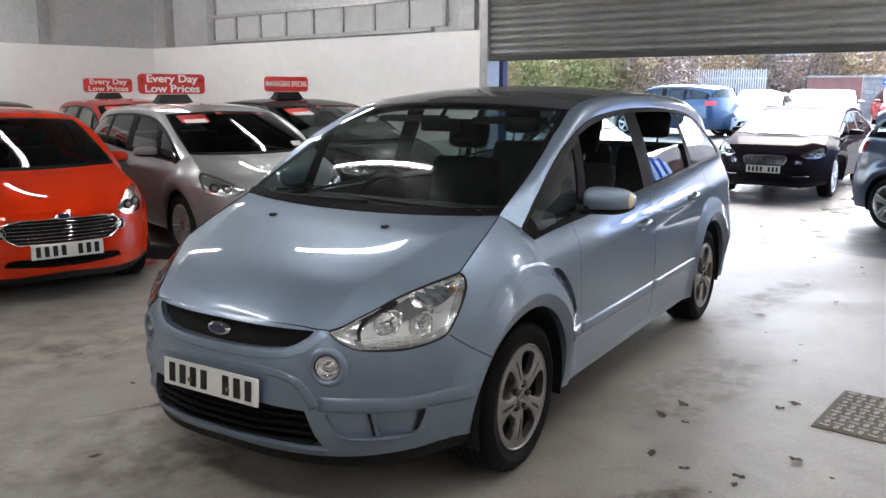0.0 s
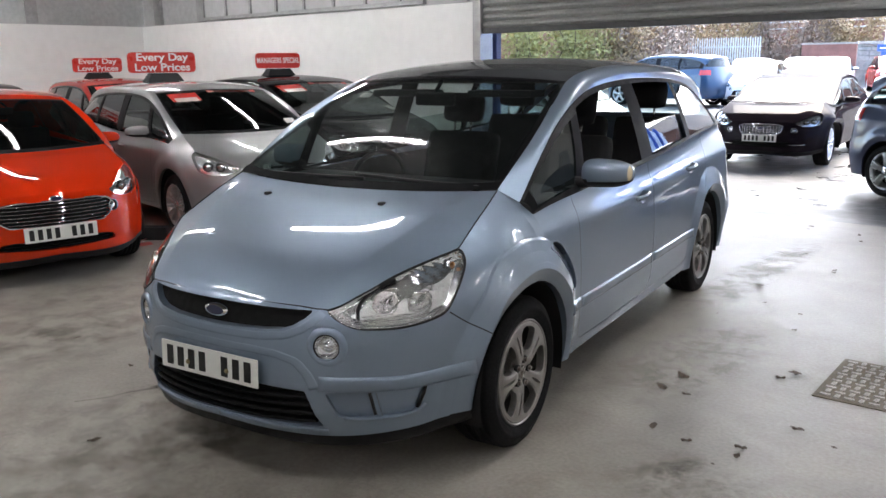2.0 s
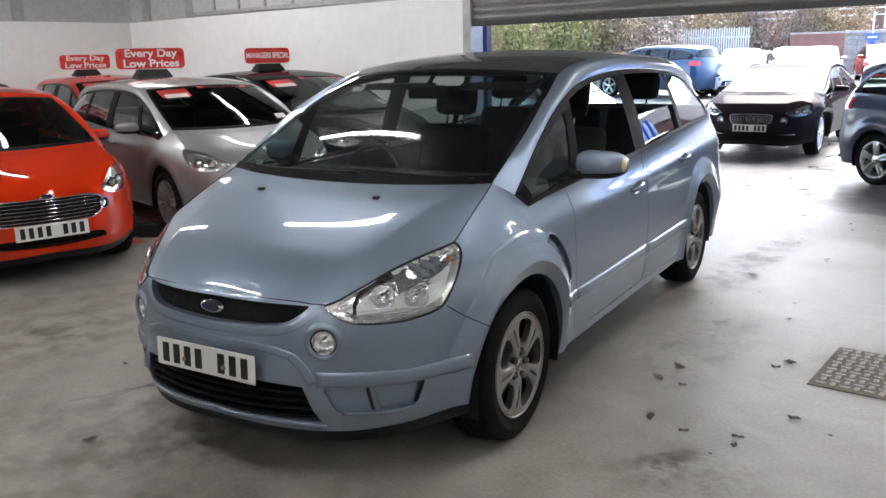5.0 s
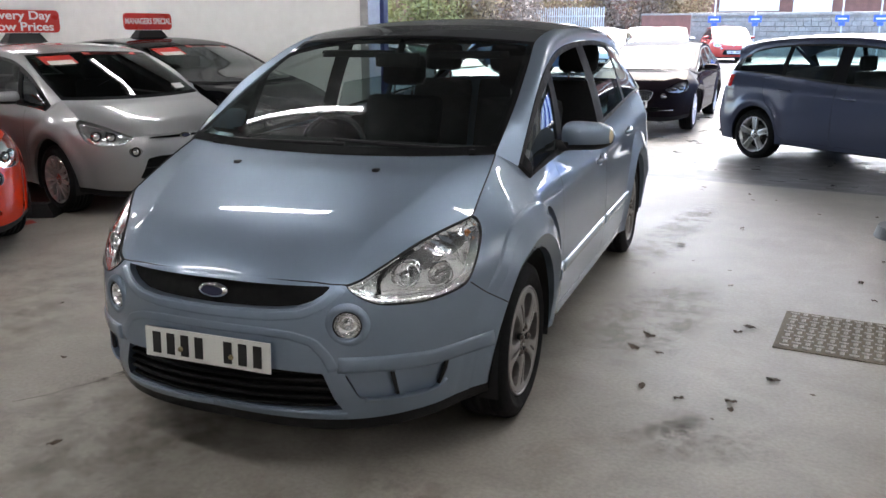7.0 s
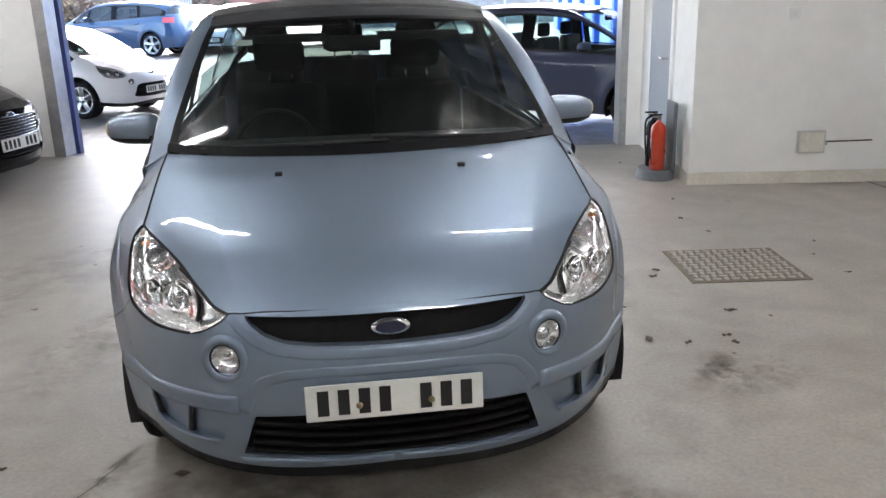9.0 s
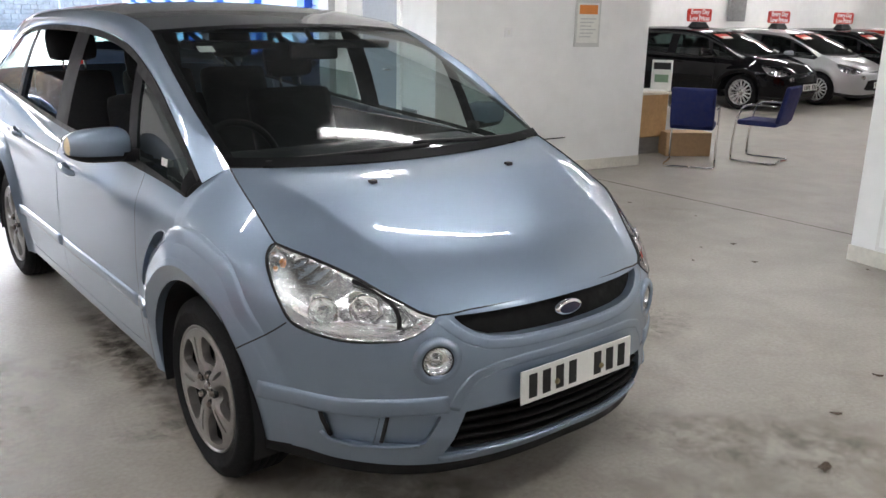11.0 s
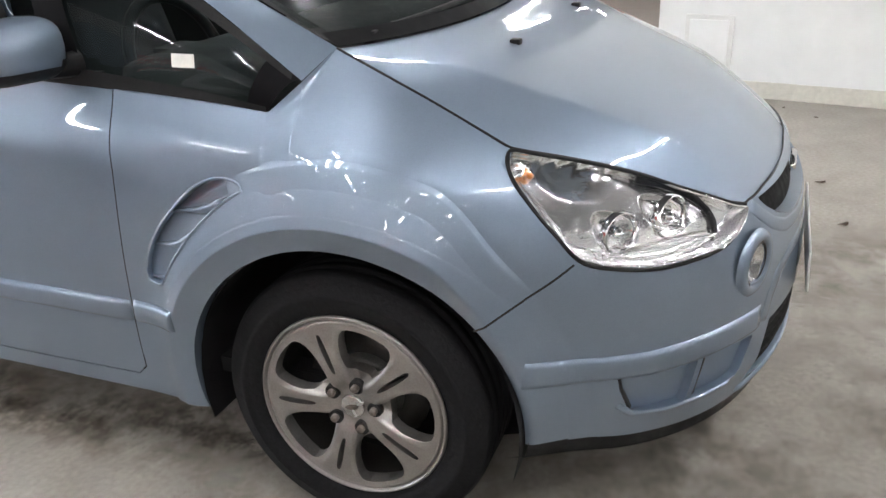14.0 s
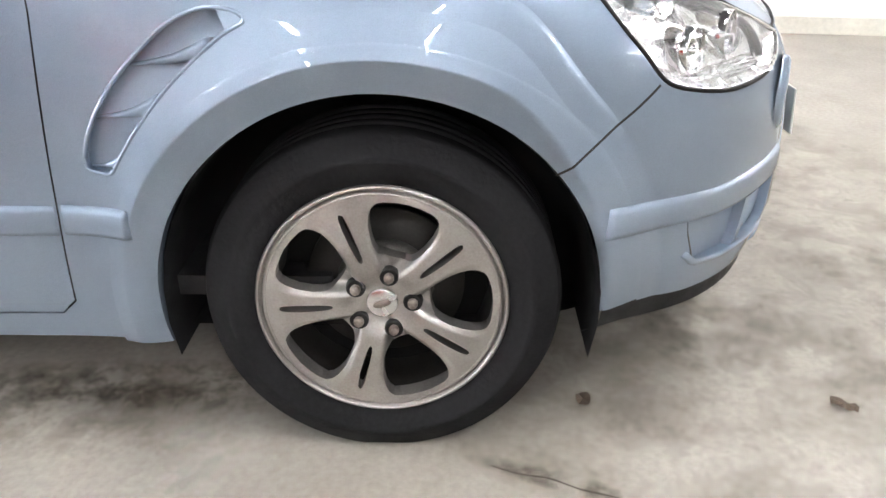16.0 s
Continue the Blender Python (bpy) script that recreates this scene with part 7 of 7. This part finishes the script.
# fallen leaves blown in through the door
LEAFB = plain("dry_brown_leaf", (0.085, 0.06, 0.042), 0.85, var=0.4, scale=30)
def leaf_mesh(seed):
    r = random.Random(seed)
    n = 16
    vs = [(0, 0, 0.009)]
    w = [r.uniform(0.55, 1.0) for _ in range(n)]
    for i in range(n):
        a = 2 * math.pi * i / n
        rad = 0.030 * (w[i - 1] + 2 * w[i] + w[(i + 1) % n]) / 4
        vs.append((rad * math.cos(a) * 1.25, rad * math.sin(a) * 0.8, r.uniform(0.001, 0.014)))
    me = bpy.data.meshes.new("fallen_leaf")
    me.from_pydata(vs, [], [(0, i + 1, (i + 1) % n + 1) for i in range(n)])
    me.materials.append(LEAFB)
    return me
leaf_kinds = [leaf_mesh(k) for k in range(5)]
rng = random.Random(11)
spots = [(1.224, 0.899, 1.3), (1.277, 1.094, 1.3), (1.889, 0.704, 1.1), (1.245, 3.137, 1.3), (1.768, 1.41, 1.1), (0.929, -1.357, 1.3), (1.5, 0.35, 0.8), (1.33, 0.42, 0.9), (-0.737, -0.404, 0.9), (-0.75, -0.95, 1.0)]
for k in range(46):
    x, y = rng.uniform(1.1, 4.0), rng.uniform(-1.6, 5.8)
    spots.append((x, y, rng.uniform(0.4, 0.9)))
for k in range(16):
    spots.append((rng.uniform(-3.6, -1.2), rng.uniform(-2.0, 3.0), rng.uniform(0.35, 0.7)))
for x, y, sc in spots:
    o = new("fallen_leaf", leaf_kinds[rng.randrange(5)])
    o.matrix_basis = pose(x, y, 0.001, 0, 0, rng.uniform(0, 360)) @ Matrix.Diagonal((sc, sc, sc, 1))
    tagged(o, "dry brown leaf on the concrete floor", "leaf", "fallen leaves")

# ---- the showroom's things ----
OAK = plain("beech_laminate", (0.48, 0.30, 0.14), 0.45, var=0.12, scale=3)
CARD = plain("brown_card", (0.45, 0.30, 0.17), 0.85, var=0.1, scale=3)
NAVYCL = plain("navy_upholstery", (0.013, 0.02, 0.10), 0.85, var=0.15, scale=20, bump=0.2, bscale=150)
dk = thing("desk", "beech-effect desk with papers on it", "desk", pose(6.2, 4.33, 0, 0, 0, -99.5))
part("top", box(-0.75, -0.38, 0.70, 0.75, 0.38, 0.73, 0.004), plain("pale_desk_top", (0.62, 0.56, 0.46), 0.4, var=0.08), dk)
part("modesty_panel", box(-0.70, -0.34, 0.22, 0.70, -0.32, 0.70, 0.003), OAK, dk)
part("end_panel", box(0.70, -0.36, 0.20, 0.72, 0.36, 0.70, 0.003), OAK, dk)
for x in (-0.66, 0.66):
    part("leg", box(x - 0.03, -0.30, 0.03, x + 0.03, 0.30, 0.70, 0.004), GALV, dk)
    part("foot", box(x - 0.035, -0.36, 0, x + 0.035, 0.36, 0.03, 0.004), GALV, dk)
bx = thing("cardboard_box", "brown cardboard box under the desk", "box", pose(6.55, 3.36, 0, 0, 0, -35))
part("carton", box(-0.27, -0.16, 0, 0.27, 0.16, 0.27, 0.004), CARD, bx)
part("flap", box(-0.27, -0.165, 0.27, 0.27, 0.0, 0.276), CARD, bx)
lf = thing("leaflet_stand", "white printed leaflet on the desk", "leaflet", pose(6.43, 3.68, 0.731, 0, 0, -55))
part("card", box(-0.12, -0.006, 0.0, 0.12, 0.0, 0.36), PLATEW, lf)
part("print_block", box(-0.10, -0.008, 0.25, 0.10, -0.0062, 0.33), INK, lf)
part("print_block", box(-0.08, -0.008, 0.10, 0.08, -0.0062, 0.19), plain("leaflet_green", (0.2, 0.3, 0.2), 0.6, var=0.1), lf)
pp = thing("papers", "loose white papers and pens on the desk", "papers", pose(6.05, 3.85, 0.731, 0, 0, -60))
for k in range(5):
    o = part("sheet", box(-0.15 + 0.09 * k, -0.1 + 0.02 * k, 0.001 + 0.003 * k, 0.06 + 0.09 * k, 0.19 + 0.02 * k, 0.003 + 0.003 * k), PLATEW, pp)
    o.rotation_euler[2] = 0.2 * math.sin(5 * k)


def cantilever_chair(x, y, rz):
    c = thing("chair", "navy cantilever chair with a chrome tube frame", "chair", pose(x, y, 0, 0, 0, rz), "desk chairs")
    for s in (-1, 1):
        w = 0.25 * s
        tube_ob("frame_tube", curve3([(0, 0.22, 0.012), (w, 0.22, 0.012), (w, -0.20, 0.012), (w, -0.24, 0.05), (w, -0.22, 0.43), (w, -0.16, 0.62), (w, -0.02, 0.66), (w, 0.2, 0.65)], 40), 0.0125, CHROME, c, n=8)
    s = part("seat", box(-0.23, -0.22, 0.42, 0.23, 0.22, 0.48, 0.025), NAVYCL, c, smooth=True)
    b = part("backrest", box(-0.23, -0.025, 0.0, 0.23, 0.025, 0.42, 0.022), NAVYCL, c, smooth=True)
    b.matrix_basis = pose(0, 0.22, 0.46, -12)
    return c


cantilever_chair(5.98, 2.86, 120)
cantilever_chair(6.92, 2.58, 192)
structure("wall_showroom_band", box(4.9, 13.97, 2.55, 25.9, 13.99, 2.75), GALV, "grey steel rail along the showroom wall")
vn = thing("wall_heater", "grey wall-mounted vent box", "vent", HALL @ pose(17.0, 13.95, 1.75))
part("case", box(-0.3, -0.12, -0.3, 0.3, 0.0, 0.3, 0.02), GALV, vn)
build_car("black hatchback in the showroom", "car", BLACKP, nose_at(16.45, 5.2, -90), warp=LOWFIESTA, R=0.30, sign=EDLP, group="cars in the showroom")
build_car("red hatchback at the end of the showroom row", "car", REDP, nose_at(18.5, 4.95, -91), warp=LOWFIESTA, R=0.30, sign=EDLP, group="cars in the showroom")
build_car("red hatchback parked across the showroom", "car", ORANGE, nose_at(10.21, -1.22, -75), warp=FIESTA, R=0.30, group="cars in the showroom", wheels="five")
build_car("red hatchback at the back of the hall", "car", REDP, nose_at(-8.3, 6.0 - 0.4, -18), warp=FIESTA, R=0.30, sign=EDLP, group="cars in the hall", step=0.04)
build_car("black hatchback behind the orange car", "car", BLACKP, nose_at(-7.5, 2.6, -18), warp=FIESTA, R=0.30, sign=EDLP, group="cars in the hall", step=0.04)


def stain_stuff(name, col, most, scale):
    """Dirt that lies on the floor in broken patches and thins out between them."""
    m, n, l, b = nodes_of(name)
    out, tr, mx = n["Material Output"], n.new("ShaderNodeBsdfTransparent"), n.new("ShaderNodeMixShader")
    b.inputs["Base Color"].default_value = (*col, 1)
    b.inputs["Roughness"].default_value = 0.7
    tc, nz, mr, gr, m2, inv = n.new("ShaderNodeTexCoord"), n.new("ShaderNodeTexNoise"), n.new("ShaderNodeMapRange"), n.new("ShaderNodeTexGradient"), n.new("ShaderNodeMath"), n.new("ShaderNodeMapRange")
    nz.inputs["Scale"].default_value, nz.inputs["Detail"].default_value, nz.inputs["Roughness"].default_value = scale, 9, 0.68
    mr.inputs[1].default_value, mr.inputs[2].default_value, mr.inputs[3].default_value, mr.inputs[4].default_value = 0.42, 0.64, 0.0, most
    gr.gradient_type = "SPHERICAL"
    inv.inputs[1].default_value, inv.inputs[2].default_value = 0.0, 0.45
    m2.operation = "MULTIPLY"
    l.new(tc.outputs["Object"], gr.inputs[0])
    geo = n.new("ShaderNodeNewGeometry")
    l.new(geo.outputs["Position"], nz.inputs["Vector"])
    l.new(gr.outputs["Fac"], inv.inputs[0])
    l.new(nz.outputs[0], mr.inputs[0])
    l.new(mr.outputs[0], m2.inputs[0])
    l.new(inv.outputs[0], m2.inputs[1])
    l.new(m2.outputs[0], mx.inputs[0])
    l.new(tr.outputs[0], mx.inputs[1])
    l.new(b.outputs[0], mx.inputs[2])
    l.new(mx.outputs[0], out.inputs[0])
    return m


DIRT = stain_stuff("brown_floor_dirt", (0.135, 0.10, 0.064), 0.36, 8.0)
OILY = stain_stuff("grey_floor_damp", (0.155, 0.125, 0.09), 0.22, 5.0)
GRIME = stain_stuff("crusted_floor_dirt", (0.13, 0.098, 0.066), 0.45, 16.0)
SCUFF = stain_stuff("pale_floor_scuff", (0.48, 0.45, 0.40), 0.55, 5.0)
stain_mesh = None
for i, (x, y, rz, a, b, mt, words) in enumerate((
        (-0.72, 1.1, 92, 1.3, 0.17, DIRT, "brown dirt streak on the concrete"), (-0.83, 0.95, 85, 0.9, 0.10, DIRT, "brown dirt streak on the concrete"),
        (-0.46, -0.88, 40, 0.42, 0.22, OILY, "grey damp stain on the concrete"), (-0.98, -0.33, 60, 0.35, 0.08, OILY, "grey damp stain on the concrete"),
        (1.62, -0.04, 10, 0.35, 0.22, DIRT, "brown dirt stain on the concrete"), (1.52, 0.08, 70, 0.2, 0.12, DIRT, "brown dirt stain on the concrete"),
        (-0.86, 1.3, 30, 0.35, 0.2, DIRT, "brown dirt stain on the concrete"), (-0.55, -0.45, 20, 0.6, 0.4, OILY, "grey damp stain on the concrete"),
        (-0.92, 0.37, 156, 0.26, 0.10, SCUFF, "pale scuff on the concrete"), (-0.69, 0.62, 94, 0.62, 0.10, GRIME, "crusted brown dirt along the tyre line"), (-0.74, 0.50, 80, 0.26, 0.06, GRIME, "crusted brown dirt along the tyre line"), (-0.99, -0.32, 68, 0.20, 0.03, GRIME, "brown dirt along a floor crack"), (-1.4, 0.9, 80, 0.7, 0.25, SCUFF, "pale scuff on the concrete"),
        (1.15, 3.5, 82, 1.6, 0.22, SCUFF, "pale wet tyre track on the concrete"), (1.25, 1.4, 80, 0.9, 0.35, SCUFF, "pale scuff on the concrete"),
        (0.4, -1.5, 15, 1.4, 0.6, OILY, "grey damp stain on the concrete"), (-2.3, -0.6, 60, 1.2, 0.7, OILY, "grey damp stain on the concrete"),
        (-1.0, -1.3, 25, 1.7, 0.9, OILY, "broad brown dirt on the concrete"), (-2.6, 0.4, 70, 1.6, 0.9, OILY, "broad brown dirt on the concrete"), (-1.9, 2.2, 40, 1.0, 0.6, OILY, "brown dirt stain on the concrete"), (0.9, -1.1, 130, 0.7, 0.25, DIRT, "brown dirt streak on the concrete"))):
    if stain_mesh is None:
        stain_mesh = {}
    if mt.name not in stain_mesh:
        ob = mesh_ob("floor_stain", [(-1, -1, 0), (1, -1, 0), (1, 1, 0), (-1, 1, 0)], [(0, 1, 2, 3)], mt, smooth=False)
        stain_mesh[mt.name] = ob.data
    else:
        ob = new("floor_stain", stain_mesh[mt.name])
    ob.matrix_basis = pose(x, y, 0.0015 + 0.0004 * i, 0, 0, rz) @ Matrix.Diagonal((a, b, 1, 1))
    tagged(ob, words, "stain", kind="structure")


# a loose sign foot and red papers lying by the orange-red car
sf = thing("sign_foot", "black plastic foot of a roof sign lying on the floor", "sign foot", pose(-4.2, 2.2, 0.0, 0, 0, 25))
bm = box(-0.24, -0.11, 0.0, 0.24, 0.11, 0.03, 0.008)
for q in bm.verts:
    if q.co.z > 0.02:
        q.co.x, q.co.y, q.co.z = q.co.x * 0.72, q.co.y * 0.55, q.co.z + 0.085
part("base", bm, BLACKPL, sf)
part("slot", box(-0.14, -0.012, 0.1125, 0.14, 0.012, 0.122, 0.002), BLACKPL, sf)

for i, (x, y, rz) in enumerate(((-4.29, 2.17, 20), (-4.06, 1.90, 75))):
    lf = thing("leaflet", "crumpled red and white leaflet on the floor", "leaflet", pose(x, y, 0.004 + 0.004 * i, 0, 0, rz), "dropped leaflets")
    bm = bmesh.new()
    bmesh.ops.create_grid(bm, x_segments=6, y_segments=5, size=1)
    for q in bm.verts:
        q.co = Vector((q.co.x * 0.105, q.co.y * 0.15, 0.006 + 0.012 * math.sin(q.co.x * 4 + i) * math.sin(q.co.y * 3)))
    part("sheet", bm, SIGNRED, lf, smooth=True)
    part("print_strip", box(-0.08, -0.03, 0.016, 0.08, 0.0, 0.0175), WHITEINK, lf)
